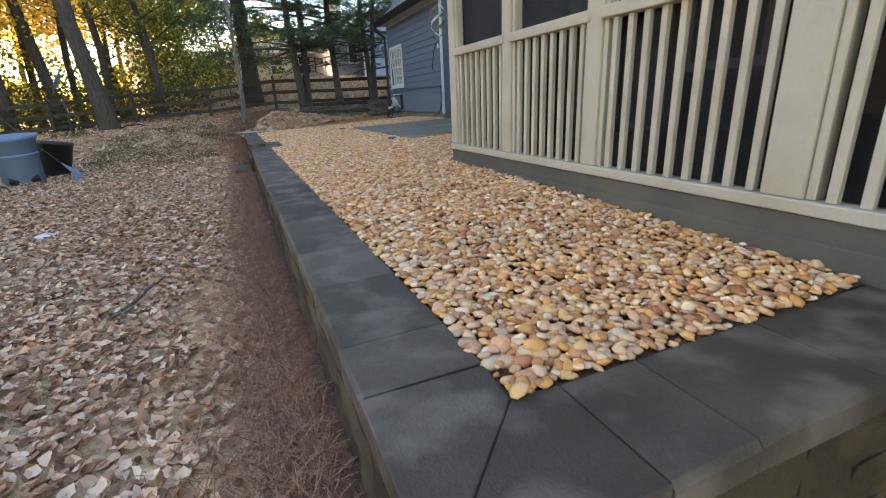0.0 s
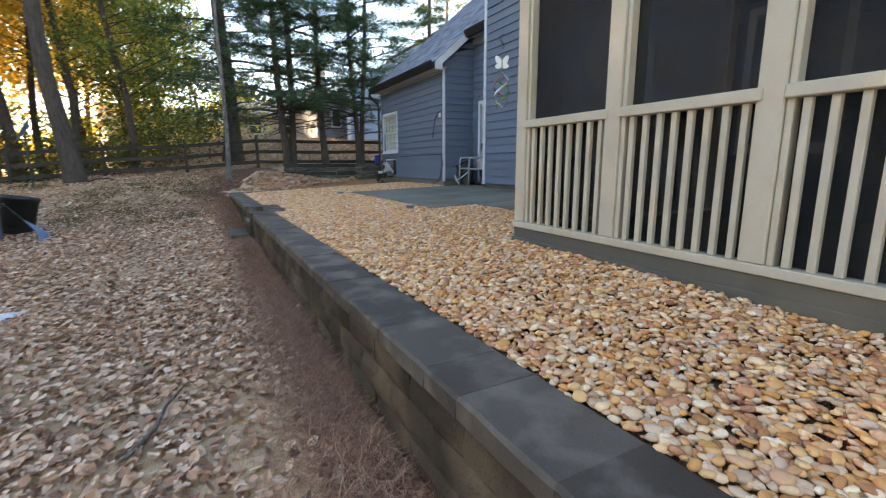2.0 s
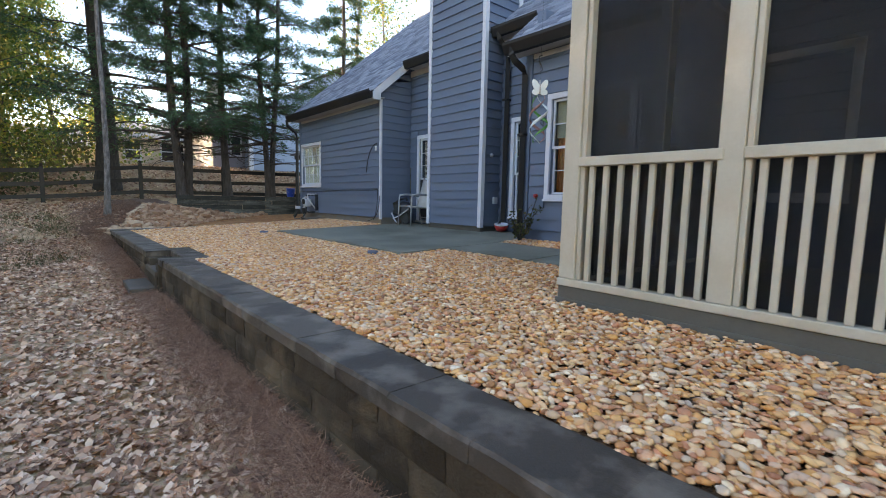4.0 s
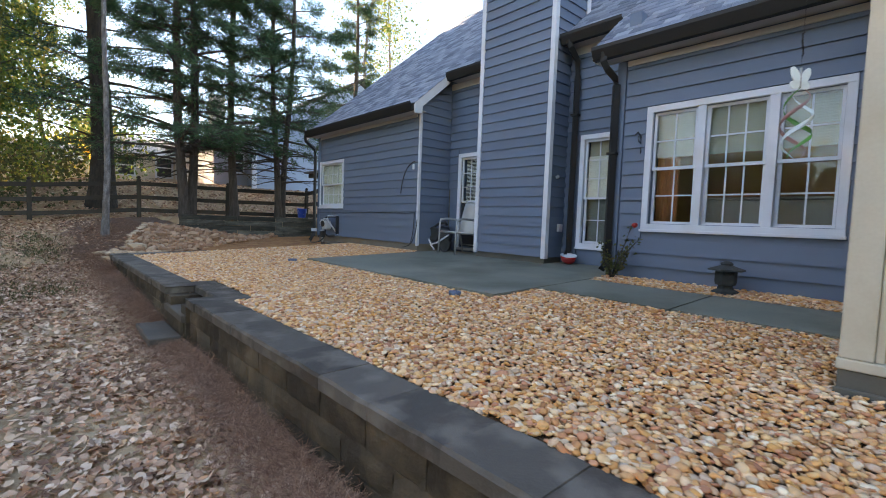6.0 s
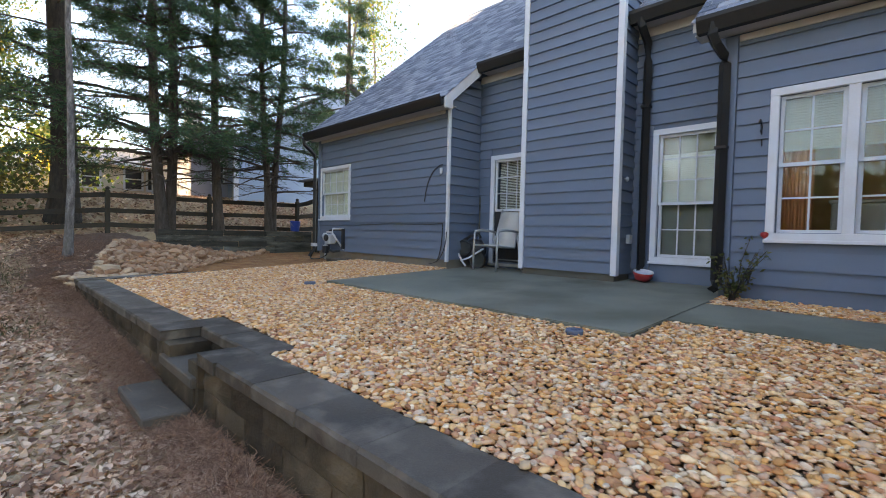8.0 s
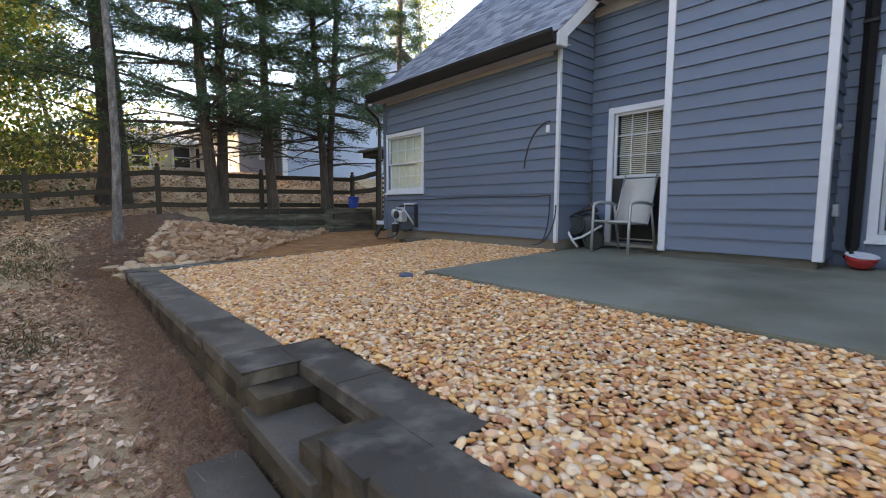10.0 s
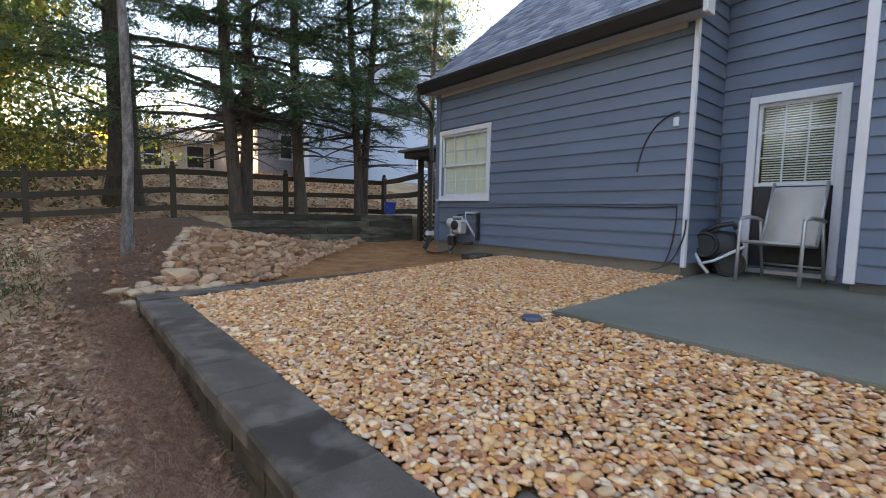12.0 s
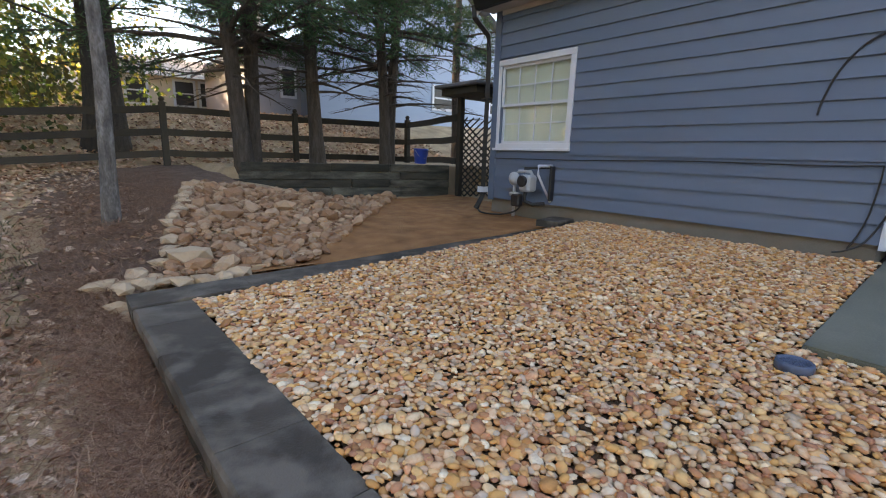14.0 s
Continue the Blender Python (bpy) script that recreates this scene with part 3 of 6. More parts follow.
def siding(wall, origin, way, out, length, z0, z1, top=None, openings=(), thick=0.028):
    """Lap boards on a wall: origin, the way along it and outwards; top(s) gives a sloping upper limit."""
    o, way, out = Vector(origin), Vector(way), Vector(out)
    z = z0
    while z < z1 - 0.02:
        zt = min(z + EXPO + 0.015, z1)
        marks = sorted({0.0, length, *[v for q in openings for v in q[:2] if 0 < v < length]})
        runs = []
        for a, b in zip(marks, marks[1:]):
            if any(q[0] <= a + 1e-6 and q[1] >= b - 1e-6 and q[2] < z + EXPO * 0.8 and q[3] > z + EXPO * 0.2 for q in openings):
                continue
            if runs and abs(runs[-1][1] - a) < 1e-6:
                runs[-1][1] = b
            else:
                runs.append([a, b])
        for a, b in runs:
            ends = []
            if top:
                if top(a) < z + 0.01 and top(b) < z + 0.01:
                    continue
                if top(a) < z + 0.012:
                    while top(a) < z + 0.012:
                        a += 0.01
                if top(b) < z + 0.012:
                    while top(b) < z + 0.012:
                        b -= 0.01
                if b - a < 0.03:
                    continue
                # a board under a slope ends where the slope cuts its top edge
                ends = [min(zt, top(a)), min(zt, top(b))]
            else:
                ends = [zt, zt]
            v = []
            for s, e in ((a, ends[0]), (b, ends[1])):
                p = o + way * s
                for off, zz in ((0.0005, z), (thick, z), (0.004, e), (0.0005, e)):
                    q = p + out * off
                    v.append((q.x, q.y, zz))
            f = [(0, 1, 5, 4), (1, 2, 6, 5), (2, 3, 7, 6), (3, 0, 4, 7), (3, 2, 1, 0), (4, 5, 6, 7)]
            piece("siding_board", mesh_from("siding_board", v, f, M["siding"]), wall)
        z += EXPO


def roof_z(x):
    return 3.60 + 0.86 * (x - 4.27)


Y_FAR, Y_NEAR = 15.02, 10.76
# wing with the gas meter
WIN1 = (13.69, 14.98 - 0.0, 1.63, 2.82)
w1 = wall_box("wall_wing", 4.55, 4.70, Y_NEAR, Y_FAR, 0.93, 3.56, M["siding"], "blue-grey lap siding wall of the house wing", [(13.76, 14.90, 1.70, 2.75)])
siding(w1, (4.55, Y_FAR - 0.09, 0), (0, -1, 0), (-1, 0, 0), Y_FAR - 0.09 - Y_NEAR - 0.014, 0.925, 3.44, openings=[(Y_FAR - 0.09 - 14.98, Y_FAR - 0.09 - 13.69, 1.63, 2.82)])
wall_box("wall_wing_foundation", 4.57, 4.70, Y_NEAR + 0.02, Y_FAR - 0.02, 0.3, 0.929, M["foundation"], "bare stained foundation strip under the wing")
w2 = wall_box("wall_gable", 4.70, 5.50, Y_NEAR, Y_NEAR + 0.15, 0.93, 3.9, M["siding"], "narrow blue-grey siding wall beside the patio door")
siding(w2, (4.55, Y_NEAR, 0), (1, 0, 0), (0, -1, 0), 0.80, 0.925, 4.35, top=lambda s: roof_z(4.55 + s) - 0.14)
wall_box("wall_gable_foundation", 4.70, 5.35, Y_NEAR + 0.02, Y_NEAR + 0.14, 0.3, 0.929, M["foundation"], "bare foundation strip under the gable wall")
wall_box("wall_wing_far", 4.70, 9.5, Y_FAR - 0.15, Y_FAR, 0.3, 3.56, M["siding"], "far end wall of the house wing")
# recessed wall with door and tall window
DOOR = (9.62, 10.47, 0.86, 2.78)
W2 = (6.88, 7.71, 1.05, 2.80)
w3 = wall_box("wall_recess", 5.35, 5.50, 6.68, Y_NEAR - 0.001, 0.6, 4.3, M["siding"], "recessed blue-grey siding wall behind the patio",
              [(9.70, 10.39, 0.90, 2.70), (6.95, 7.64, 1.12, 2.73)])
siding(w3, (5.35, Y_NEAR - 0.02, 0), (0, -1, 0), (-1, 0, 0), Y_NEAR - 0.02 - 9.42, 0.95, 4.15, openings=[(Y_NEAR - 0.02 - DOOR[1], Y_NEAR - 0.02 - DOOR[0], 0.5, DOOR[3])])
siding(w3, (5.35, 8.0, 0), (0, -1, 0), (-1, 0, 0), 8.0 - 6.69, 0.95, 4.15, openings=[(8.0 - W2[1], 8.0 - W2[0], W2[2], W2[3])])
# wall with the wide window
BW = (4.42, 6.30, 1.37, 2.84)
w4 = wall_box("wall_dining", 4.50, 4.65, -3.0, 6.68, 0.6, 3.56, M["siding"], "blue-grey lap siding wall with a wide triple window", [(4.50, 6.22, 1.45, 2.76), (1.2, 2.1, 0.85, 2.85)])
siding(w4, (4.50, 6.58, 0), (0, -1, 0), (-1, 0, 0), 9.5, 0.93, 3.42, openings=[(6.58 - BW[1], 6.58 - BW[0], BW[2], BW[3]), (6.58 - 2.18, 6.58 - 1.12, 0.5, 2.93)])
w5 = wall_box("wall_dining_return", 4.65, 5.35, 6.53, 6.68, 0.6, 4.1, M["siding"], "short return wall of blue-grey siding")
siding(w5, (5.34, 6.68, 0), (-1, 0, 0), (0, 1, 0), 0.74, 0.93, 4.1, top=lambda s: roof_z(5.34 - s) - 0.16)
# chimney
chimney = thing("chimney", pose(0, 0, 0), "tall boxed chimney clad in blue-grey siding with white corners", "chimney", kind="structure")
CX, CY0, CY1, CTOP = 4.88, 7.975, 9.46, 8.6
part("core", box(CX, 5.78, CY0, CY1, 0.885, CTOP), M["siding"], chimney)
# dark skirt colour also paints the shade at the chimney foot
part("footing", box(CX + 0.01, 5.34, CY0 + 0.01, CY1 - 0.01, 0.5, 0.884), M["skirt"], chimney, "stained footing darkened for the shade below the siding")
siding(chimney, (CX, CY1 - 0.05, 0), (0, -1, 0), (-1, 0, 0), CY1 - CY0 - 0.10, 0.88, CTOP - 0.1)
siding(chimney, (CX + 0.05, CY0, 0), (1, 0, 0), (0, -1, 0), 0.84, 0.88, CTOP - 0.1)
siding(chimney, (5.77, CY1, 0), (-1, 0, 0), (0, 1, 0), 0.8, 0.88, CTOP - 0.1)
for (cx0, cx1, cy0, cy1) in ((CX - 0.034, CX, CY0 - 0.034, CY0 + 0.048), (CX + 0.001, CX + 0.05, CY0 - 0.034, CY0 - 0.001), (CX - 0.034, CX, CY1 - 0.048, CY1 + 0.034),
                             (CX + 0.001, CX + 0.09, CY1 + 0.001, CY1 + 0.034), (5.69, 5.79, CY0 - 0.034, CY0 - 0.001)):
    part("corner_board", box(cx0, cx1, cy0, cy1, 0.86 if cx0 < 5.5 else roof_z(5.7), CTOP, 0.003), M["white"], chimney, "white corner board")
part("cap", box(CX - 0.06, 5.84, CY0 - 0.06, CY1 + 0.06, CTOP, CTOP + 0.08, 0.01), M["gutter"], chimney)


def trim(name, x0, x1, y0, y1, z0, z1, label, material="white"):
    return tagged(part(name, box(x0, x1, y0, y1, z0, z1, 0.003), M[material]), label, "trim", kind="structure")


trim("trim_corner_1", 4.516, 4.549, Y_NEAR - 0.034, Y_NEAR + 0.012, 0.885, 3.46, "white corner board of the wing")
trim("trim_corner_2", 4.551, 4.57, Y_NEAR - 0.034, Y_NEAR - 0.001, 0.885, 3.5, "white corner board of the wing")
trim("trim_corner_3", 4.516, 4.549, Y_FAR - 0.085, Y_FAR + 0.02, 0.9, 3.46, "grey corner board at the far end of the wing", "siding")
trim("trim_corner_4", 4.466, 4.499, 6.59, 6.70, 0.9, 3.44, "grey corner board of the dining wall", "siding")
trim("trim_frieze_1", 4.518, 4.549, Y_NEAR + 0.09, Y_FAR - 0.09, 3.40, 3.459, "pale frieze board under the wing eave", "soffit")
trim("trim_frieze_2", 4.468, 4.499, -3.0, 6.58, 3.375, 3.44, "pale frieze board under the dining eave", "soffit")
trim("trim_frieze_3", 5.318, 5.349, 6.7, CY0 - 0.03, 4.05, 4.17, "pale frieze board under the recess eave", "soffit")
trim("trim_frieze_4", 5.318, 5.349, CY1 + 0.03, Y_NEAR - 0.01, 4.05, 4.17, "pale frieze board under the recess eave", "soffit")

# roof: one plane that comes lower over the wing and the dining room
RIDGE = 9.6


def roof_deck(name, x0, y0, y1, label):
    bm = bmesh.new()
    vs = [bm.verts.new((x, y, roof_z(x) + dz)) for dz in (-0.10, 0) for x, y in ((x0, y0), (RIDGE, y0), (RIDGE, y1), (x0, y1))]
    for f in ((3, 2, 1, 0), (4, 5, 6, 7), (0, 1, 5, 4), (1, 2, 6, 5), (2, 3, 7, 6), (3, 0, 4, 7)):
        bm.faces.new([vs[i] for i in f])
    return tagged(part(name, bm, M["soffit"]), label, "roof", kind="structure")


roofs = [(roof_deck("roof_wing", 4.27, 10.58, 15.14, "steep blue-grey shingle roof of the wing"), 4.27, 10.58, 15.14),
         (roof_deck("roof_recess", 5.09, 6.96, 10.579, "shingle roof over the recess"), 5.09, 6.96, 10.579),
         (roof_deck("roof_dining", 4.27, -3.2, 6.959, "blue-grey shingle roof over the dining wall"), 4.27, -3.2, 6.959)]
SH_V, SH_T = [], []
slope = math.hypot(1, 0.86)


def shingles(deck, x0, y0, y1, single_rows):
    rows = int((RIDGE - x0) * slope / 0.145)
    rnd = random.Random(5)
    for r in range(rows):
        d0 = -0.02 + r * 0.145
        y = y0 - 0.02 - (0.11 if r % 2 else 0) - rnd.uniform(0, 0.05)
        while y < y1:
            w = 0.205
            a, b = max(y, y0 - 0.02), min(y + w - 0.008, y1 + 0.02)
            y += w
            if b - a < 0.03:
                continue
            lift = rnd.uniform(0.012, 0.021)
            drop = rnd.choice((0, 0.008, 0.018))
            xa, xb = x0 + (d0 - drop) / slope, x0 + (d0 + 0.15) / slope
            mid = (xa + xb) / 2
            if 4.8 < mid < 5.8 and CY0 < (a + b) / 2 < CY1:
                continue
            v = [(xa, a, roof_z(xa) + 0.003), (xa, b, roof_z(xa) + 0.003), (xa, b, roof_z(xa) + lift), (xa, a, roof_z(xa) + lift),
                 (xb, a, roof_z(xb) + 0.005), (xb, b, roof_z(xb) + 0.005)]
            if r < single_rows and y0 > 0 or (r < single_rows and a > 4):
                piece("shingle", mesh_from("shingle", v, [(0, 1, 2, 3), (3, 2, 5, 4), (0, 3, 4), (1, 5, 2)], M["shingle"]), deck)
            else:
                n = len(SH_V)
                SH_V.extend(v)
                SH_T.extend([(n, n + 1, n + 2, n + 3), (n + 3, n + 2, n + 5, n + 4), (n, n + 3, n + 4), (n + 1, n + 5, n + 2)])


for (deck, x0, y0, y1), rows in zip(roofs, (9, 6, 10)):
    shingles(deck, x0, y0, y1, rows)
    far = new("upper_shingles", mesh_from("upper_shingles", SH_V, SH_T, M["shingle_far"]))
    far.parent = deck
    tagged(far, kind="stuff")
    SH_V.clear(), SH_T.clear()
# the far slope and gable end, unseen, close the house
bm = bmesh.new()
q = [bm.verts.new(p) for p in ((RIDGE, -3.2, roof_z(RIDGE)), (14.5, -3.2, 3.6), (14.5, 15.3, 3.6), (RIDGE, 15.3, roof_z(RIDGE)))]
bm.faces.new(q)
tagged(part("roof_back", bm, M["far_roof"]), "far slope of the house roof", "roof", kind="structure")
wall_box("wall_back", 14.0, 14.2, -3.0, 15.0, 0.2, 3.6, M["siding"], "back wall of the house")
bm = bmesh.new()
q = [bm.verts.new(p) for p in ((4.7, Y_FAR - 0.05, 3.5), (14, Y_FAR - 0.05, 3.5), (RIDGE, Y_FAR - 0.05, roof_z(RIDGE) - 0.1))]
bm.faces.new(q)
tagged(part("wall_gable_end", bm, M["siding"]), "gable end of the house", "wall", kind="structure")
# added wall stops the view through the house; its colour holds the indoor shade
wall_box("wall_inner", 7.5, 7.6, -3.0, 14.8, 0.6, 4.5, M["room"], "added inner wall blocking the view through, room shade in its dark colour")
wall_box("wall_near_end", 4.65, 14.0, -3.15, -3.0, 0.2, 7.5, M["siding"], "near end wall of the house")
tagged(part("floor_house", box(4.7, 14.0, -3.0, 14.8, 0.55, 0.75), M["room"]), "floor of the rooms inside, their dimness put into its colour", "floor", kind="structure")
tagged(part("ceiling_house", box(5.51, 14.0, -3.0, 14.8, 3.3, 3.36), M["room"]), "ceiling of the rooms inside, their dimness put into its colour", "ceiling", kind="structure")


def gutter(name, x, y0, y1, z, label):
    """A K-profile gutter along y, its back at x, its top at z."""
    prof = [(0, 0), (0, -0.155), (-0.075, -0.155), (-0.095, -0.11), (-0.125, -0.04), (-0.125, 0), (-0.112, 0), (-0.112, -0.025), (-0.008, -0.1), (-0.008, 0)]
    bm = bmesh.new()
    ends = [[bm.verts.new((x + px, y, z + pz)) for px, pz in prof] for y in (y0, y1)]
    n = len(prof)
    for k in range(n):
        bm.faces.new((ends[0][k], ends[0][(k + 1) % n], ends[1][(k + 1) % n], ends[1][k]))
    bm.faces.new(ends[0]), bm.faces.new(ends[1][::-1])
    bmesh.ops.recalc_face_normals(bm, faces=bm.faces)
    ob = part(name, bm, M["gutter"])
    return tagged(ob, label, "gutter")


gutter("gutter", 4.27, 10.60, 15.13, 3.60, "dark brown metal gutter along the wing eave")
gutter("gutter", 4.27, -3.1, 6.90, 3.60, "dark brown metal gutter over the dining wall")
gutter("gutter", 5.09, 6.97, CY0 - 0.03, 4.30, "short dark metal gutter beside the chimney")
gutter("gutter", 5.09, CY1 + 0.03, 10.56, 4.30, "short dark metal gutter over the patio door")
tagged(part("soffit_wing", box(4.28, 4.549, 10.60, 15.13, 3.46, 3.475), M["soffit"]), "pale soffit under the wing eave", "soffit", kind="structure")
tagged(part("soffit_dining", box(4.28, 4.499, -3.1, 6.94, 3.46, 3.475), M["soffit"]), "pale soffit under the dining eave", "soffit", kind="structure")
tagged(part("soffit_recess", box(5.10, 5.349, 6.97, 10.57, 4.17, 4.185), M["soffit"]), "pale soffit under the recess eave", "soffit", kind="structure")


def rake(name, y, x0, x1, label):
    bm = bmesh.new()
    vs = []
    for yy in (y - 0.022, y):
        vs += [bm.verts.new((x, yy, roof_z(x) + dz)) for x, dz in ((x0, -0.19), (x1, -0.19), (x1, -0.012), (x0, -0.012))]
    for f in ((0, 1, 2, 3), (7, 6, 5, 4), (0, 4, 5, 1), (1, 5, 6, 2), (2, 6, 7, 3), (3, 7, 4, 0)):
        bm.faces.new([vs[i] for i in f])
    return tagged(part(name, bm, M["white"]), label, "trim", kind="structure")


rake("trim_rake_1", 10.578, 4.25, 5.12, "white rake board on the wing gable")
rake("trim_rake_2", 15.165, 4.2, RIDGE, "white rake board at the far gable")
tagged(part("trim_eave_return", box(4.24, 4.42, 10.552, 10.60, 3.40, 3.56, 0.006), M["white"]), "white boxed eave end on the wing gable", "trim", kind="structure")


def downspout(pts, label, w=0.062):
    t = thing("downspout", pose(*pts[-1]), label, "downspout")
    o = Vector(pts[-1])
    part("pipe", tube([Vector(p) - o for p in pts], w * 0.72, 4), M["gutter"], t)
    p = Vector(pts[-3]) - o
    part("strap", box(p.x - 0.06, p.x + 0.05, p.y - 0.055, p.y + 0.055, p.z - 0.6, p.z - 0.57), M["gutter"], t)
    return t


downspout([(4.20, 6.76, 3.52), (4.20, 6.76, 3.42), (4.26, 6.74, 3.34), (4.39, 6.70, 3.25), (4.425, 6.69, 3.16), (4.43, 6.69, 2.9), (4.43, 6.69, 0.95), (4.33, 6.69, 0.86)], "dark brown downspout with an offset elbow at the wall corner", 0.076)
downspout([(5.03, 7.82, 4.2), (5.04, 7.80, 4.1), (5.25, 7.80, 3.95), (5.28, 7.80, 3.7), (5.28, 7.80, 1.0), (5.18, 7.80, 0.9)], "dark brown downspout beside the chimney", 0.075)
ds = downspout([(4.20, 15.16, 3.50), (4.21, 15.15, 3.36), (4.44, 15.10, 3.16), (4.46, 15.09, 2.9), (4.46, 15.09, 0.95), (4.36, 15.12, 0.76)], "black downspout with a white band at the wing corner")
part("band", box(0.045, 0.155, -0.08, 0.03, 0.24, 0.32), M["white"], ds, "white band near the ground")


# ---- windows ----
def sash(parent, x0, x1, z0, z1, y, cols, rows, name="sash"):
    s = part(name, bmesh.new(), M["white"], parent)
    bm = bmesh.new()
    r = 0.035
    for b in ((x0, x1, z0, z0 + r), (x0, x1, z1 - r, z1), (x0, x0 + r, z0 + r, z1 - r), (x1 - r, x1, z0 + r, z1 - r)):
        box(b[0], b[1], y, y + 0.03, b[2], b[3], bm=bm)
    bm.to_mesh(s.data)
    bm.free()
    gw, gh = (x1 - x0 - 2 * r), (z1 - z0 - 2 * r)
    for i in range(1, cols):
        x = x0 + r + gw * i / cols
        part("muntin", box(x - 0.008, x + 0.008, y + 0.010, y + 0.022, z0 + r, z1 - r), M["white"], s)
    for k in range(1, rows):
        z = z0 + r + gh * k / rows
        part("muntin", box(x0 + r, x1 - r, y + 0.009, y + 0.021, z - 0.008, z + 0.008), M["white"], s)
    g = part("pane", box(x0 + r, x1 - r, y + 0.0135, y + 0.0175, z0 + r, z1 - r), M["glass"], s)
    g.visible_shadow = False
    return s


def slat_blind(parent, x0, x1, z0, z1, y, shut=0.0265, mt="blind"):
    bm = bmesh.new()
    z = z0
    while z < z1:
        box(x0, x1, y, y + 0.003, z, z + shut, bm=bm)
        bm.verts.ensure_lookup_table()
        for v in bm.verts[-8:]:
            v.co.y += (v.co.z - z) * 0.35
        z += 0.027
    part("blind", bm, M[mt], parent, "pale slatted blind")


def window(name, x, y_left, w, z0, h, units, label, blind=(0, 1), curtain=None, mid=0.5, rows=2):
    """A window in a wall that faces -x, seen from outside: units are (start, end, columns)."""
    t = thing(name, pose(x, y_left, z0, 0, 0, -90), label, "window", kind="structure")
    c = 0.075
    for n, b in (("casing", (0, w, 0, c)), ("casing", (0, w, h - c, h)), ("casing", (0, c, c, h - c)), ("casing", (w - c, w, c, h - c))):
        part(n, box(b[0], b[1], -0.032, 0.02, b[2], b[3], 0.003), M["white"], t)
    part("window_sill", box(-0.01, w + 0.01, -0.05, -0.005, -0.02, 0.012, 0.004), M["white"], t)
    for i, (a, b, cols) in enumerate(units):
        zm = c + (h - 2 * c) * mid
        sash(t, a, b, zm - 0.02, h - c, 0.015, cols, rows, "upper_sash")
        sash(t, a, b, c, zm + 0.02, 0.05, cols, 2, "lower_sash")
        if i:
            pa = units[i - 1][1]
            part("mullion", box(pa, a, -0.03, 0.06, c, h - c, 0.003), M["white"], t)
        if blind[1] > blind[0]:
            slat_blind(t, a + 0.02, b - 0.02, c + (h - 2 * c) * blind[0], c + (h - 2 * c) * blind[1], 0.085, 0.0265, curtain or "blind")
    return t


wt = window("window_wing", 4.55, 14.98, 1.29, 1.63, 1.19, [(0.075, 1.215, 4)], "white-framed wing window with a closed pale blind", (0, 0))
part("blind", box(0.09, 1.2, 0.070, 0.074, 0.08, 1.11), M["shade"], wt, "closed pale blind")
window("window_tall", 5.35, 7.71, 0.83, 1.05, 1.75, [(0.075, 0.755, 3)], "tall white double-hung window with half-lowered blinds", (0.44, 0.84), "blind", 0.44, 3)
tall = bpy.data.objects["window_tall"]
part("upper_shade", box(0.085, 0.745, 0.13, 0.134, 1.38, 1.67), M["shade_dim"], tall, "olive roller shade")
# added sheet, not a cloth: its grey imitates the pane's reflection
part("sheer", box(0.085, 0.745, 0.14, 0.144, 0.08, 0.78), M["sheer"], tall, "added grey sheet painting the reflection in the lower sash")
window("window_dining", 4.50, 6.30, 1.88, 1.37, 1.47, [(0.075, 0.565, 2), (0.65, 1.225, 3), (1.315, 1.805, 2)], "wide white triple window with raised shades", (0.60, 1.0), "shade_dim")
window("window_porch", 4.50, 3.9, 0.9, 1.4, 1.4, [(0.075, 0.825, 3)], "white double-hung window inside the porch", (0.5, 1.0))
dn = thing("door_patio", pose(5.35, 10.47, 0.83, 0, 0, -90), "white patio door with a nine-lite upper sash and blinds", "door", kind="structure")
for b in ((0, 0.08, 0, 1.92), (0.77, 0.85, 0, 1.92), (0.08, 0.77, 1.84, 1.92)):
    part("casing", box(b[0], b[1], -0.032, 0.02, b[2], b[3], 0.003), M["white"], dn)
sash(dn, 0.08, 0.77, 0.95, 1.84, 0.015, 3, 3, "upper_sash")
sash(dn, 0.08, 0.77, 0.06, 0.98, 0.04, 1, 1, "lower_sash")
part("lower_panel", box(0.082, 0.768, 0.028, 0.038, 0.062, 0.945), M["black"], dn, "black panel in the lower half")
slat_blind(dn, 0.12, 0.73, 0.99, 1.8, 0.1, 0.013)
part("threshold", box(0.0, 0.85, -0.06, 0.1, 0.0, 0.045, 0.005), M["alu"], dn)
cb = bmesh.new()
tube([(4.66 + 0.02 * (k % 2), 5.97 + 0.022 * k, 1.46) for k in range(2)], [0.01, 0.01], 4, cb)
for k in range(9):
    tube([(4.67 + 0.015 * (k % 2), 5.98 + 0.028 * k, 1.40), (4.67 + 0.015 * (k % 2), 5.98 + 0.028 * k, 2.72)], [0.02, 0.017], 8, cb)
tagged(part("curtain", cb, M["curtain"], smooth=True), "rust-red cloth hanging inside the dining window", "curtain")

# ---- screened porch ----
porch = thing("porch", pose(0, 0, 0), "screened porch with cream posts, rails and balusters", "porch", kind="structure")
PX, PY, FLOOR = 1.79, 4.10, 0.79
part("floor_slab", box(PX + 0.045, 4.49, -2.0, PY - 0.045, 0.5, FLOOR - 0.01), M["concrete"], porch, "dim concrete porch floor")
part("skirt_board", box(PX + 0.002, PX + 0.04, -2.0, PY, 0.5, FLOOR - 0.022, 0.003), M["skirt"], porch, "dark grey-brown skirt board")
part("skirt_board", box(PX + 0.041, 4.49, PY - 0.04, PY - 0.002, 0.5, FLOOR - 0.022, 0.003), M["skirt"], porch, "dark grey-brown skirt board")
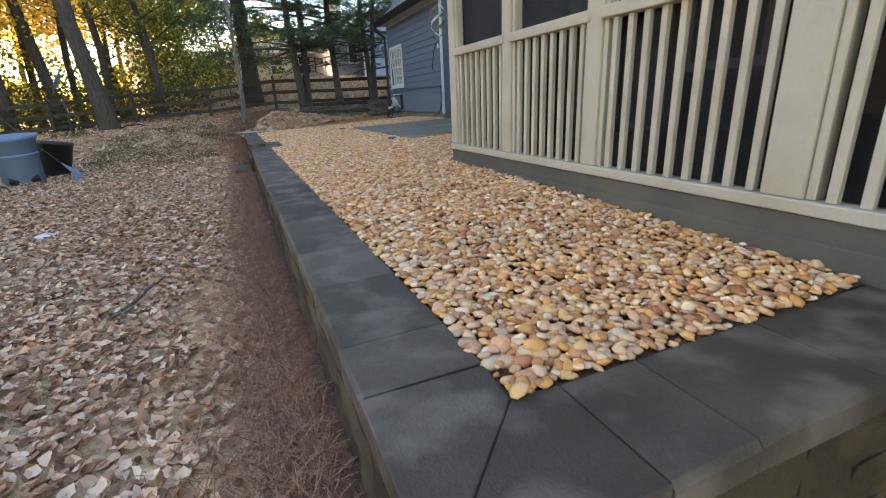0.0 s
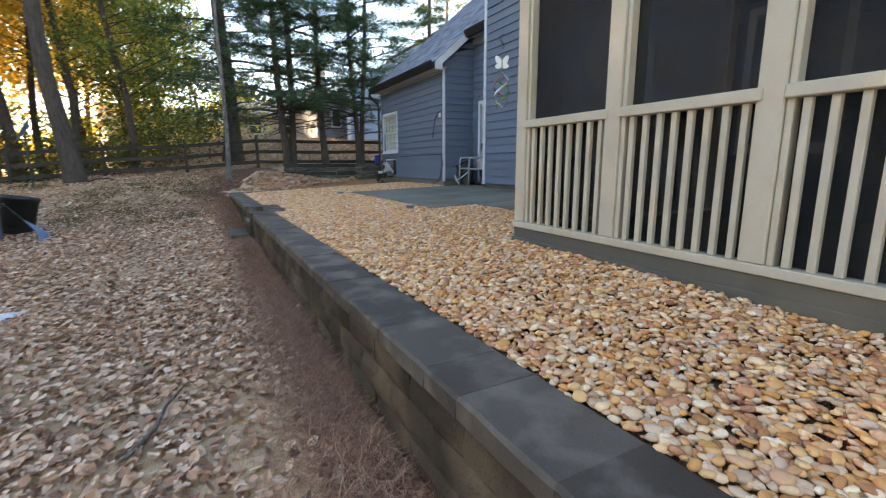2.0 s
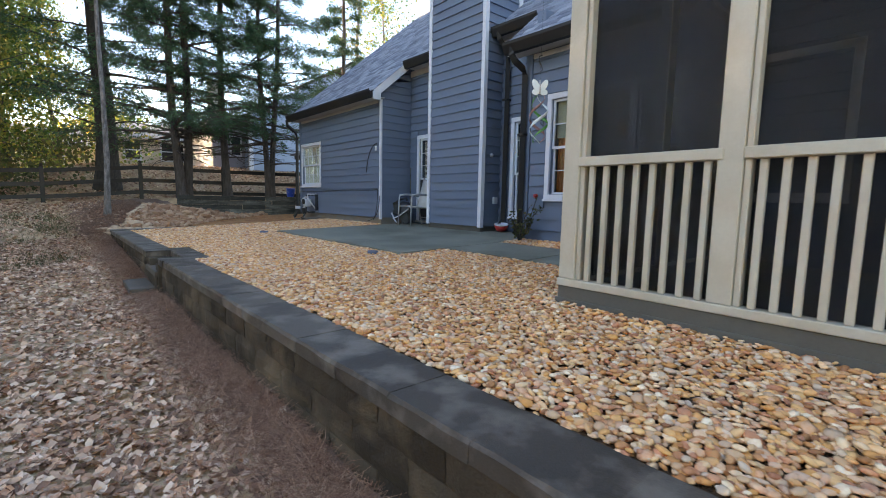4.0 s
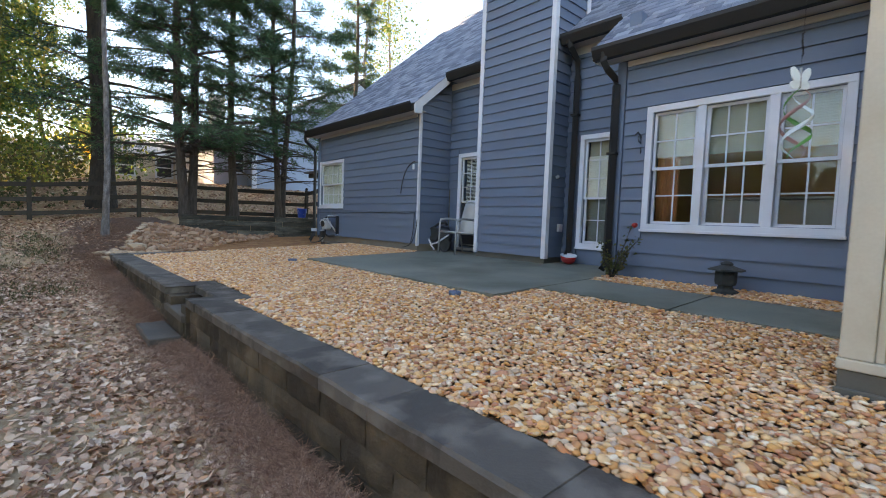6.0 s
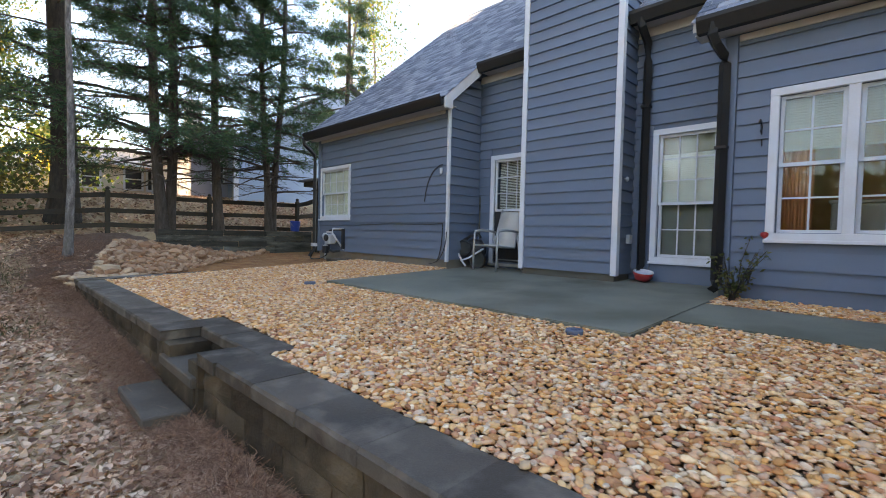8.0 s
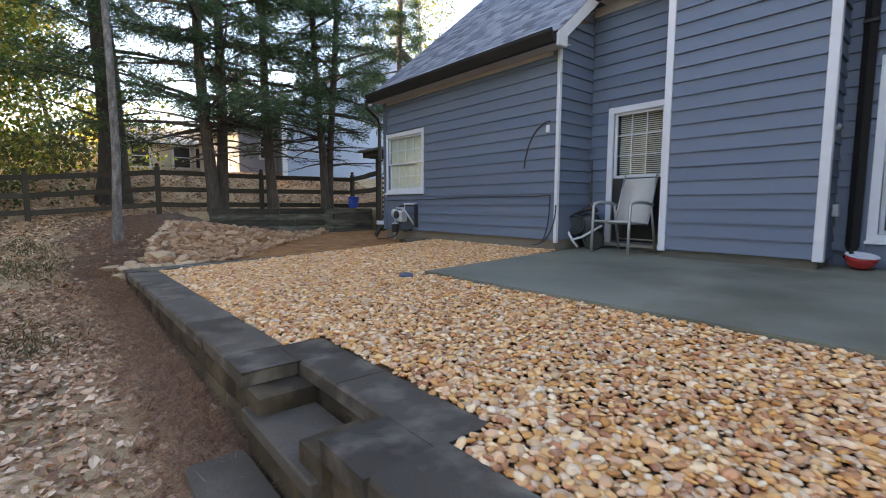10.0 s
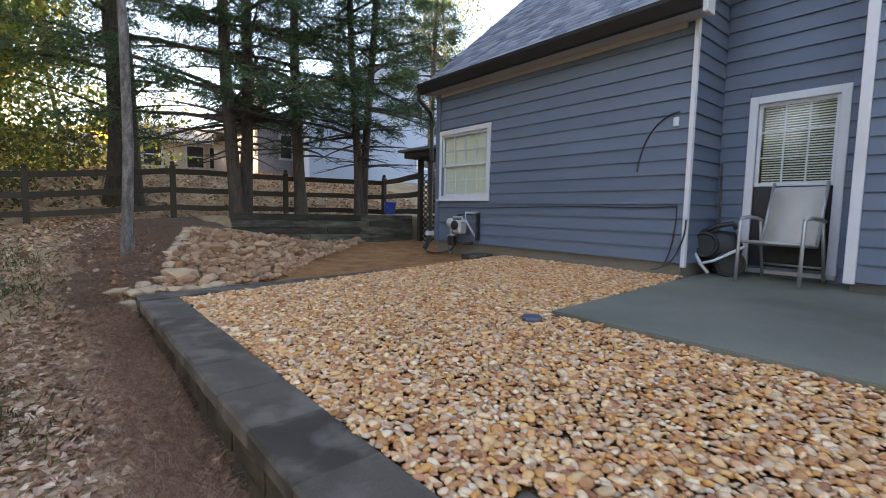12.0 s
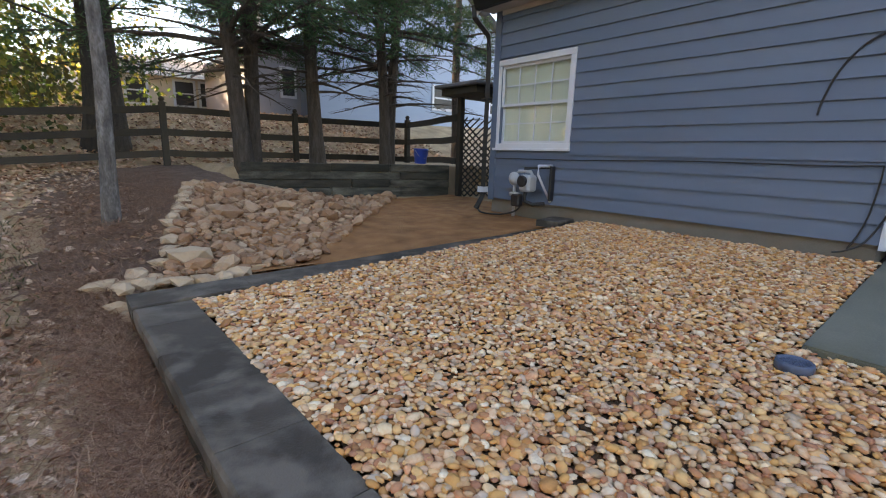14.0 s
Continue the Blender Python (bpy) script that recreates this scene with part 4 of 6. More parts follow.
part("skirt_ledge", box(PX - 0.018, PX + 0.001, -2.0, PY + 0.01, 0.5, 0.685, 0.004), M["skirt"], porch, "dark grey-brown lower ledge")
part("bottom_rail", box(PX - 0.012, PX + 0.075, -2.0, PY + 0.008, FLOOR - 0.02, FLOOR + 0.03, 0.005), M["cream"], porch)
part("bottom_rail", box(PX + 0.076, 4.49, PY - 0.075, PY + 0.008, FLOOR - 0.02, FLOOR + 0.03, 0.005), M["cream"], porch)
POSTS = [4.04, 3.10, 2.19, 1.12, 0.05, -1.0]
for i, y in enumerate(POSTS):
    wd = 0.06 if i < 3 else 0.075
    part("post", box(PX, PX + 0.10, y - wd, y + wd, FLOOR + 0.031, 3.3, 0.005), M["cream"], porch)
    part("nailer", box(PX + 0.016, PX + 0.078, y - wd - 0.034, y - wd - 0.002, FLOOR + 0.031, 3.2, 0.004), M["cream"], porch)
for x in (3.1, 4.42):
    part("post", box(x - 0.06, x + 0.06, PY - 0.10, PY - 0.002, FLOOR + 0.031, 3.3, 0.005), M["cream"], porch)
for i, (b, a) in enumerate(zip(POSTS, POSTS[1:])):
    wa, wb = (0.06 if i + 1 < 3 else 0.075), (0.06 if i < 3 else 0.075)
    y0, y1 = a + wa, b - wb
    part("top_rail", box(PX - 0.012, PX + 0.07, y0 - 0.03, y1 - 0.002, 1.575, 1.635, 0.005), M["cream"], porch)
    n = max(2, round((y1 - y0) / 0.118))
    for k in range(n + 1):
        y = y0 + 0.05 + (y1 - 0.034 - y0 - 0.1) * k / n
        part("baluster", box(PX + 0.014, PX + 0.044, y - 0.017, y + 0.017, FLOOR + 0.031, 1.574, 0.003), M["cream"], porch)
    part("screen", box(PX + 0.080, PX + 0.0815, y0, y1, FLOOR + 0.032, 3.2), M["screen"], porch)
for x0, x1 in ((PX + 0.10, 3.04), (3.16, 4.36)):
    part("top_rail", box(x0, x1, PY - 0.08, PY - 0.002, 1.575, 1.635, 0.005), M["cream"], porch)
    n = round((x1 - x0) / 0.12)
    for k in range(1, n):
        x = x0 + (x1 - x0) * k / n
        part("baluster", box(x - 0.019, x + 0.019, PY - 0.06, PY - 0.022, FLOOR + 0.031, 1.574, 0.003), M["cream"], porch)
    part("screen", box(x0, x1, PY - 0.0895, PY - 0.088, FLOOR + 0.032, 3.2), M["screen"], porch)
part("beam", box(PX - 0.01, PX + 0.12, -2.0, PY + 0.01, 3.2, 3.45, 0.006), M["cream"], porch)
part("beam", box(PX + 0.121, 4.49, PY - 0.12, PY + 0.01, 3.2, 3.45, 0.006), M["cream"], porch)
part("porch_roof", box(PX - 0.25, 4.2, -2.2, PY + 0.2, 3.46, 3.56, 0.01), M["far_roof"], porch, "dark shingled porch roof")
part("end_wall", box(PX + 0.1, 4.49, -2.1, -2.0, 0.5, 3.45), M["siding"], porch)


# ---- trees ----
def trunk_path(h, lean, seed, n=9, wob=0.05):
    rnd = random.Random(seed)
    a, b = rnd.uniform(0, 6), rnd.uniform(0, 6)
    return [Vector((lean[0] * (k / n) * h + wob * h * 0.12 * math.sin(a + k * 0.9), lean[1] * (k / n) * h + wob * h * 0.12 * math.sin(b + k * 0.8), h * k / n)) for k in range(n + 1)]


def along(path, t):
    s = t * (len(path) - 1)
    i = min(int(s), len(path) - 2)
    return path[i].lerp(path[i + 1], s - i)


def trunk_bm(path, r0, r1, sides=12, flare=1.3, bm=None):
    n = len(path) - 1
    pts = [path[0] - Vector((0, 0, 0.25)), path[0] + Vector((0, 0, 0.05)), path[0].lerp(path[1], 0.35)] + path[1:]
    rad = [r0 * flare * 1.15, r0 * flare, r0 * 1.08] + [r0 + (r1 - r0) * k / n for k in range(1, n + 1)]
    bm = tube(pts, rad, sides, bm)
    for v in bm.verts:
        f = noise.noise(v.co * 2.3) * 0.10 * r0
        v.co += Vector((f, -f, 0))
    return bm


def sprays(points, ways, size, per, rnd, droop=0.0, thin=0.3):
    """Small pointed leaf blades scattered round points; each blade is two triangles."""
    n = len(points) * per
    p = np.repeat(np.asarray(points, float), per, 0)
    w = np.repeat(np.asarray(ways, float), per, 0)
    d = w * 0.9 + rnd.normal(0, 0.55, (n, 3))
    d[:, 2] -= droop
    d /= np.linalg.norm(d, axis=1)[:, None] + 1e-9
    s = np.cross(d, rnd.normal(0, 1, (n, 3)))
    s /= np.linalg.norm(s, axis=1)[:, None] + 1e-9
    ln = size * rnd.uniform(0.6, 1.3, (n, 1))
    o = p + rnd.normal(0, size * 0.45, (n, 3))
    up = np.cross(d, s) * ln * 0.10
    v = np.stack([o, o + d * ln * 0.5 + s * ln * thin * 0.5 + up, o + d * ln, o + d * ln * 0.5 - s * ln * thin * 0.5 + up], 1).reshape(-1, 3)
    i = np.arange(n)[:, None] * 4
    f = np.concatenate([i + [0, 1, 2], i + [0, 2, 3]], 0)
    return v, f


def conifer(loc, h, r, seed, start=0.25, reach=2.3, count=46, twin=None, label="", dense=1.0, lean=(0, 0), bark="bark", needle="needle", dead=10):
    rnd = random.Random(seed)
    nr = np.random.RandomState(seed)
    t = thing("conifer_tree", pose(*loc), label, "tree", "conifers along the fence")
    stems = [(Vector((0, 0, 0)), lean)] + ([(Vector(twin[:3]), twin[3])] if twin else [])
    pts, ways = [], []
    lm = bmesh.new()
    fine = (label.find("terrace") >= 0 or label.find("gate") >= 0 or label.find("slim") >= 0)
    for o, ln in stems:
        path = [p + o for p in trunk_path(h, ln, seed + int(o.x * 100))]
        part("trunk", trunk_bm(path, r, r * 0.25), M[bark], t, smooth=True)
        total = count + dead
        for k in range(total):
            is_dead = k < dead
            f = (0.10 + (start - 0.06) * k / max(1, dead)) if is_dead else start + (0.985 - start) * ((k - dead) / count)
            base = along(path, f)
            a = k * 2.4 + rnd.uniform(-0.5, 0.5)
            out = Vector((math.cos(a), math.sin(a), 0))
            L = reach * rnd.uniform(0.35, 1.05) * ((1 - max(0, f - start) / (1.03 - start)) ** 0.75) * (0.55 if is_dead else 1)
            rise = rnd.uniform(-0.20, 0.34) + 0.25 * f
            bp = [base + out * L * q + Vector((0, 0, L * (rise * q - 0.30 * q * q + 0.12 * q ** 3))) + Vector((rnd.uniform(-1, 1), rnd.uniform(-1, 1), 0)) * 0.04 * q for q in (0, 0.25, 0.5, 0.75, 1)]
            r0 = 0.013 + 0.012 * L
            if fine:
                lm = bmesh.new()
            tube(bp, [r0, r0 * 0.75, r0 * 0.5, r0 * 0.3, 0.004], 5, lm, caps=False)
            side = Vector((-out.y, out.x, 0))
            m = int(L * 11) if not is_dead else 7
            for j in range(m):
                q = rnd.uniform(0.3, 1.0)
                b0 = along(bp, q)
                sd = 1 if j % 2 else -1
                tl = L * 0.34 * (1.15 - q) * rnd.uniform(0.6, 1.2) + 0.1
                tip = b0 + (side * sd * rnd.uniform(0.5, 1.0) + out * 0.7).normalized() * tl + Vector((0, 0, rnd.uniform(-0.30, 0.12) * tl * 1.6))
                tube([b0, b0.lerp(tip, 0.5) + Vector((0, 0, 0.02)), tip], [0.006, 0.004, 0.002], 3, lm, caps=False)
                if is_dead:
                    continue
                w = (tip - b0).normalized()
                fill = max(1, int(tl * 9 * dense * min(1.8, 0.28 + 3.6 * max(0.0, f - 0.22)) + 0.5))
                for c in range(fill):
                    pts.append(b0.lerp(tip, 0.15 + 0.85 * (c + 0.5) / fill))
                    ways.append(w)
            if fine:
                part("limb", lm, M[bark], t)
    if not fine:
        tagged(part("branchwork", lm, M[bark], t), kind="stuff")

    v, f = sprays(pts, ways, 0.14, 12, nr, 0.10, 0.13)
    place(new("crown", mesh_from("crown", v, f, M[needle])), t)
    return t


def broadleaf(seed, h, r, leaf, leaves, label, lean=(0, 0), start=0.3, bark="bark", reach=0.26, clumps=70):
    rnd = random.Random(seed)
    nr = np.random.RandomState(seed)
    t = thing("broadleaf_tree", pose(0, 0, 0), label, "tree", "autumn woodland trees")
    path = trunk_path(h, lean, seed, wob=0.12)
    part("trunk", trunk_bm(path, r, r * 0.2, 9), M[bark], t, smooth=True)
    lm = bmesh.new()
    pts, ways = [], []
    for k in range(clumps):
        f = start + (1.0 - start) * (k / clumps) ** 0.85
        base = along(path, min(f, 0.99))
        a = rnd.uniform(0, 6.28)
        L = h * reach * rnd.uniform(0.5, 1.0) * (1.15 - 0.75 * f)
        up = rnd.uniform(0.2, 0.9)
        out = Vector((math.cos(a), math.sin(a), up)).normalized()
        bp = [base + out * L * q + Vector((0, 0, -0.1 * L * q * q)) + Vector((rnd.uniform(-1, 1), rnd.uniform(-1, 1), rnd.uniform(-1, 1))) * 0.06 * L * q for q in (0, 0.35, 0.7, 1)]
        tube(bp, [r * 0.28 * (1.1 - f), r * 0.18 * (1.1 - f), r * 0.10 * (1.1 - f), 0.006], 4, lm, caps=False)
        for j in range(3):
            c = along(bp, rnd.uniform(0.45, 1.0)) + Vector((rnd.gauss(0, 1), rnd.gauss(0, 1), rnd.gauss(0, 0.6))) * L * 0.16
            n = leaves // (clumps * 3)
            q = nr.normal(0, 1, (n, 3)) * [L * 0.20, L * 0.20, L * 0.12] + np.array(c)
            pts.append(q)
            ways.append(np.tile([0, 0, -0.4], (n, 1)))
    tagged(part("branchwork", lm, M[bark], t), kind="stuff")
    v, f = sprays(np.concatenate(pts), np.concatenate(ways), 0.165, 1, nr, 0.3, 0.75)
    place(new("crown", mesh_from("crown", v, f, M[leaf])), t)
    return t


def at_ground(x, y, dz=0.0):
    return (x, y, float(yard_z(x, y)) + dz)


conifer(at_ground(2.10, 18.60), 13, 0.135, 11, 0.15, 3.5, 66, twin=(0.20, 0.10, 0, (0.02, 0.02)), lean=(-0.03, 0.01), dense=0.85, dead=14, label="twin-stemmed conifer with drooping green boughs on the terrace")
conifer(at_ground(3.50, 18.75), 13.5, 0.125, 12, 0.15, 3.2, 70, dense=0.72, dead=14, label="straight dark conifer with green boughs on the terrace", lean=(-0.008, 0))
conifer(at_ground(4.58, 18.10), 11.5, 0.10, 13, 0.16, 2.9, 60, twin=(0.26, 0.02, 0, (0.03, -0.01)), dense=0.72, dead=14, label="twin-stemmed leaning conifer beside the gate", lean=(-0.015, 0))
conifer(at_ground(0.42, 22.2), 15, 0.33, 14, 0.15, 4.6, 60, label="large dark conifer behind the fence corner", bark="bark_dark", dense=0.9)
conifer(at_ground(9.0, 20.9), 11, 0.14, 17, 0.2, 2.7, 54, label="conifer behind the house corner")
# bare grey trunk near the wall corner, its sparse crown high up
conifer(at_ground(-0.07, 15.45), 12, 0.060, 21, 0.50, 1.9, 26, label="slim grey-barked tree with bare lower trunk", bark="bark_grey", needle="needle_dry", dense=0.9, lean=(0.03, 0.0), dead=0)

kinds = [broadleaf(31, 16, 0.19, "gold", 9500, "tall woodland tree with golden autumn leaves", (0.02, 0.01)),
         broadleaf(32, 14, 0.15, "gold", 8500, "slender woodland tree with yellow autumn leaves", (-0.05, 0.0), 0.2),
         broadleaf(33, 15, 0.17, "green", 9500, "woodland tree with green-gold leaves", (0.01, 0.02), 0.22),
         broadleaf(34, 12, 0.11, "green", 7500, "young woodland tree with green leaves", (0.06, 0.0), 0.12),
         broadleaf(35, 17, 0.22, "gold", 7500, "old woodland tree with sparse gold leaves", (-0.06, 0.02), 0.35)]
# outer trees left and behind are unseen, added to block sun and fill reflections
spots = [(-5.2, 23.5, 0), (-7.5, 25, 4), (-9.5, 23.0, 1), (-11.5, 26, 0), (-13.5, 23.5, 4), (-4.0, 27, 3), (-2.4, 29.5, 3), (-6.2, 30, 1), (-9.8, 31, 0), (-13, 30.5, 2), (-17, 27, 1), (-16, 33, 4),
         (-3, 33, 2), (-7, 36, 0), (-11, 37, 1), (-15, 39, 0), (-20, 32, 0), (-20, 38, 1), (-25, 34, 4), (-24, 27, 0), (-1, 39, 2), (-5, 42, 1), (-14, 44, 4),
         (-28, 40, 1), (-31, 32, 0), (-30, 47, 1), (-36, 40, 0), (-8.5, 47, 0), (-18, 20.5, 1), (-22, 22, 0), (-27, 21, 1),
         (-33, 25, 0), (-40, 30, 1), (-13.5, 34, 2), (-18, 36, 0), (-22, 40.5, 2), (-16.5, 30, 3), (-19, 24, 2), (-25, 37, 2), (-19, -2, 4), (-16, -8, 3), (-23, 3, 0), (-22, -8, 1), (-26, 15, 2), (-27, -2, 2), (-13, -14, 0), (-20, -16, 2), (-6, -19, 1), (3, -20, 2), (-33, 14, 2), (-3.2, 22.3, 2), (-8.3, 22.6, 0), (-10.8, 24.2, 2), (-6.9, 27.2, 0), (-14.6, 27.6, 2), (-12.2, 29.0, 0), (-12.3, 21.7, 3), (-19.5, 30.5, 2), (-21.5, 28.5, 2), (-17.5, 26, 3), (-23, 31.5, 2)]
first = set()
for i, (x, y, k) in enumerate(spots):
    m = pose(*at_ground(x, y, -0.05), 0, 0, (i * 97) % 360)
    s = 0.85 + 0.3 * ((i * 37) % 10) / 10
    if k in first:
        o = copy_thing(kinds[k], m)
    else:
        first.add(k)
        o = kinds[k]
        o.matrix_basis = m
    o.scale = (s, s, s)
# the thick leaning trunk beside the dish
t1 = broadleaf(41, 15, 0.27, "gold", 9000, "thick leaning trunk with rough grey-brown bark in the yard", (0.0, 0.02), 0.45, "bark")
t1.matrix_basis = pose(*at_ground(-4.45, 19.0, -0.05), 0, 0, 0)
t2 = broadleaf(42, 12, 0.12, "gold", 3500, "leaning forked trunk at the yard's edge", (-0.28, 0.0), 0.4, "bark_dark")
t2.matrix_basis = pose(*at_ground(-6.6, 15.5, -0.05), 0, 0, 0)


# bare pale-leaved crown behind the house
bb = broadleaf(43, 17, 0.16, "green", 2500, "tall nearly bare tree behind the house roof", (0.0, 0.0), 0.4, "bark_grey")
bb.matrix_basis = pose(13.5, 27, 1.0)
bb2 = copy_thing(bb, pose(17.5, 31, 1.0, 0, 0, 120))


def woods(name, label, x0, x1, y0, y1, z0, z1, n, size, leaf, seed):
    nr = np.random.RandomState(seed)
    x, y = nr.uniform(x0, x1, n), nr.uniform(y0, y1, n)
    top = z1 * (0.65 + 0.35 * np.sin(x * 0.31 + 1) * np.sin(x * 0.13 + 0.4)) + nr.normal(0, 0.05 * z1, n)
    z = yard_z(x, y) + z0 + (np.maximum(top, z0 + 0.2) - z0) * nr.uniform(0, 1, n) ** 0.8
    v, f = sprays(np.stack([x, y, z], 1), np.tile([0, 0, -0.3], (n, 1)), size, 1, nr, 0.2, 0.8)
    return tagged(new(name, mesh_from(name, v, f, M[leaf])), label, "woods", kind="stuff")


woods("far_woods", "dense golden far woods behind the yard", -75, 6, 58, 76, 0.0, 6.0, 16000, 0.75, "gold", 3)
# out of view; added to block horizon glow on windows and porch
woods("far_woods", "unseen green-brown far woods added to block the west horizon glow", -64, -46, -60, 50, 0.0, 9.0, 15000, 0.8, "green", 9)
woods("far_woods", "green-gold far woods behind the neighbours", 2, 60, 70, 86, 0.0, 12.0, 14000, 0.8, "green", 4)
# also out of view, added to cut the low side light
woods("far_woods", "unseen dense green-gold woods added to cut low west light", -36, -22, -28, 26, 0.0, 9.0, 18000, 0.5, "green", 10)
woods("undergrowth", "green-gold saplings beyond the fence corner", -4.2, -0.7, 23.0, 28.0, 0.5, 7.0, 3200, 0.13, "green", 12)
woods("undergrowth", "low green-brown brush beyond the fence", -28, 0.2, 21.9, 30, 0.0, 2.3, 14000, 0.14, "brush", 5)
woods("undergrowth", "taller green-gold brush among the trunks", -26, 3, 27, 42, 0.0, 4.2, 12000, 0.2, "green", 6)
woods("undergrowth", "low brush along the side of the fence", -15, -1.5, 21.6, 23.5, 0.0, 1.2, 4000, 0.11, "brush", 8)

# ---- fence ----
fence = thing("fence", pose(0, 0, 0), "dark weathered three-rail timber fence with wire mesh", "fence")
FPTS = [(5.62, 17.0), (6.35, 19.7), (3.85, 20.55), (1.25, 20.4), (-1.25, 21.3), (-3.9, 21.6), (-6.4, 21.0), (-8.9, 20.2), (-11.4, 19.2), (-13.9, 18.0), (-16.4, 16.6), (-18.5, 14.8)]


def fence_base(i):
    x, y = FPTS[i]
    return 1.18 if x > 1 else float(yard_z(x, y)) - 0.02


for i, (x, y) in enumerate(FPTS):
    if i:
        zb = fence_base(i)
        p = part("post", box(x - 0.055, x + 0.055, y - 0.055, y + 0.055, zb - 0.4, zb + 1.16, 0.008), M["fence"], fence)
        bm = lathe([(0.05, 0), (0.035, 0.012), (0.05, 0.035), (0.052, 0.06), (0.03, 0.09), (0.004, 0.1)], 10)
        bmesh.ops.translate(bm, verts=bm.verts, vec=(x, y, zb + 1.161))
        part("finial", bm, M["fence"], p)
for i in range(len(FPTS) - 1):
    (xa, ya), (xb, yb) = FPTS[i], FPTS[i + 1]
    za, zb = (fence_base(i) if i else 1.2), fence_base(i + 1)
    way = Vector((xb - xa, yb - ya, 0)).normalized()
    nrm = Vector((-way.y, way.x, 0))
    for hh in (0.22, 0.62, 1.03):
        bm = bmesh.new()
        rings = []
        for k in range(5):
            q = k / 4
            c = Vector((xa, ya, za + hh)).lerp(Vector((xb, yb, zb + hh)), q) + Vector((0, 0, random.uniform(-0.012, 0.012)))
            if k in (0, 4):
                c += way * (0.02 if k == 0 else -0.02)
            rings.append([bm.verts.new(c + nrm * a * 0.022 + Vector((0, 0, b * 0.062))) for a, b in ((-1, -1), (1, -1), (1, 1), (-1, 1))])
        for r0, r1 in zip(rings, rings[1:]):
            for k in range(4):
                bm.faces.new((r0[k], r0[(k + 1) % 4], r1[(k + 1) % 4], r1[k]))
        bm.faces.new(rings[0][::-1]), bm.faces.new(rings[-1])
        part("rail", bm, M["fence"], fence)

# timber terrace wall
terrace = thing("timber_wall", pose(0, 0, 0), "low wall of weathered grey-green landscape timbers", "retaining wall", kind="structure")
TX0, TX1 = 1.75, 5.42
ang = math.degrees(math.atan2(timber_y(TX1) - timber_y(TX0), TX1 - TX0))
tl = math.hypot(TX1 - TX0, timber_y(TX1) - timber_y(TX0))
for r in range(5):
    s = -0.35 + 0.12 * r if r < 3 else 0.05 * r
    breaks = [s, 1.3 + 0.35 * (r % 3), 2.7 + 0.2 * (r % 2), tl]
    for a, b in zip(breaks, breaks[1:]):
        o = Vector((TX0, timber_y(TX0), 0)) + Vector((math.cos(radians(ang)), math.sin(radians(ang)), 0)) * a
        tb = part("timber", box(0.004, b - a - 0.004, -0.03, 0.11, 0, 0.136, 0.012), M["timber"], terrace)
        tb.matrix_basis = pose(o.x + random.uniform(-0.008, 0.008), o.y + random.uniform(-0.012, 0.012), 0.62 + r * 0.14 + 0.004 * a, 0, 0, ang + random.uniform(-0.3, 0.3))

# gate with lattice beside the wing
gate = thing("lattice_gate", pose(5.46, 16.75, 0.70), "brown wooden gate frame with diamond lattice and a small roof", "gate")
for x, y in ((0, 0), (0.98, -0.55)):
    part("post", box(x - 0.05, x + 0.05, y - 0.05, y + 0.05, -0.2, 1.86, 0.006), M["fence"], gate)
lat = part("lattice", bmesh.new(), M["fence"], gate, "dark diamond lattice")
bm = bmesh.new()
lw, lh = 0.98, 1.45
for k in range(-12, 13):
    for sg in (1, -1):
        s0 = k * 0.12
        a, b = (s0, 0.0), (s0 + sg * lh, lh)
        pa, pb = np.array(a), np.array(b)
        t0, t1 = 0.0, 1.0
        dx = pb[0] - pa[0]
        lo, hi = sorted(((0.05 - pa[0]) / dx, (lw - pa[0]) / dx))
        t0, t1 = max(t0, lo), min(t1, hi)
        if t1 - t0 < 0.03:
            continue
        qa, qb = pa + (pb - pa) * t0, pa + (pb - pa) * t1
        oy = 0.006 * sg
        vs = [bm.verts.new((q[0] * 0.87 + oy * 0.5, -q[0] * 0.49 + oy + e2, q[1] + 0.06 + e)) for q in (qa, qb) for e in (-0.018, 0.018) for e2 in (-0.004, 0.004)]
        for f in ((0, 1, 3, 2), (4, 6, 7, 5), (0, 4, 5, 1), (2, 3, 7, 6), (0, 2, 6, 4), (1, 5, 7, 3)):
            bm.faces.new([vs[i] for i in f])
bm.to_mesh(lat.data)
bm.free()
part("header", box(-0.35, 1.3, -0.75, 0.15, 1.86, 1.98, 0.01), M["fence"], gate)
part("gate_roof", box(-0.45, 1.4, -0.85, 0.25, 1.985, 2.04, 0.01), M["far_roof"], gate)


# ---- stones on the bank ----
def stone_mesh(seed, flat=0.6, rough=0.22):
    bm = bmesh.new()
    bmesh.ops.create_icosphere(bm, subdivisions=1, radius=0.5)
    rnd = random.Random(seed)
    off = Vector((rnd.uniform(0, 50), rnd.uniform(0, 50), rnd.uniform(0, 50)))
    for v in bm.verts:
        c = v.co.copy()
        k = max(abs(c.x), abs(c.y), abs(c.z))
        c = c * (0.72 + 0.28 * 0.5 / k * 0.8)
        c *= 1 + rough * noise.noise(c * 3 + off) + rnd.uniform(-0.18, 0.18)
        c.z *= flat
        v.co = c
    me = bpy.data.meshes.new("stone")
    bm.to_mesh(me)
    bm.free()
    return me


STONES = [stone_mesh(100 + k, 0.62 + 0.06 * (k % 4)) for k in range(10)]
for me in STONES:
    me.materials.append(M["rock"])
PALE = [stone_mesh(140 + k, 0.72) for k in range(5)]
for me in PALE:
    me.materials.append(M["rock_pale"])
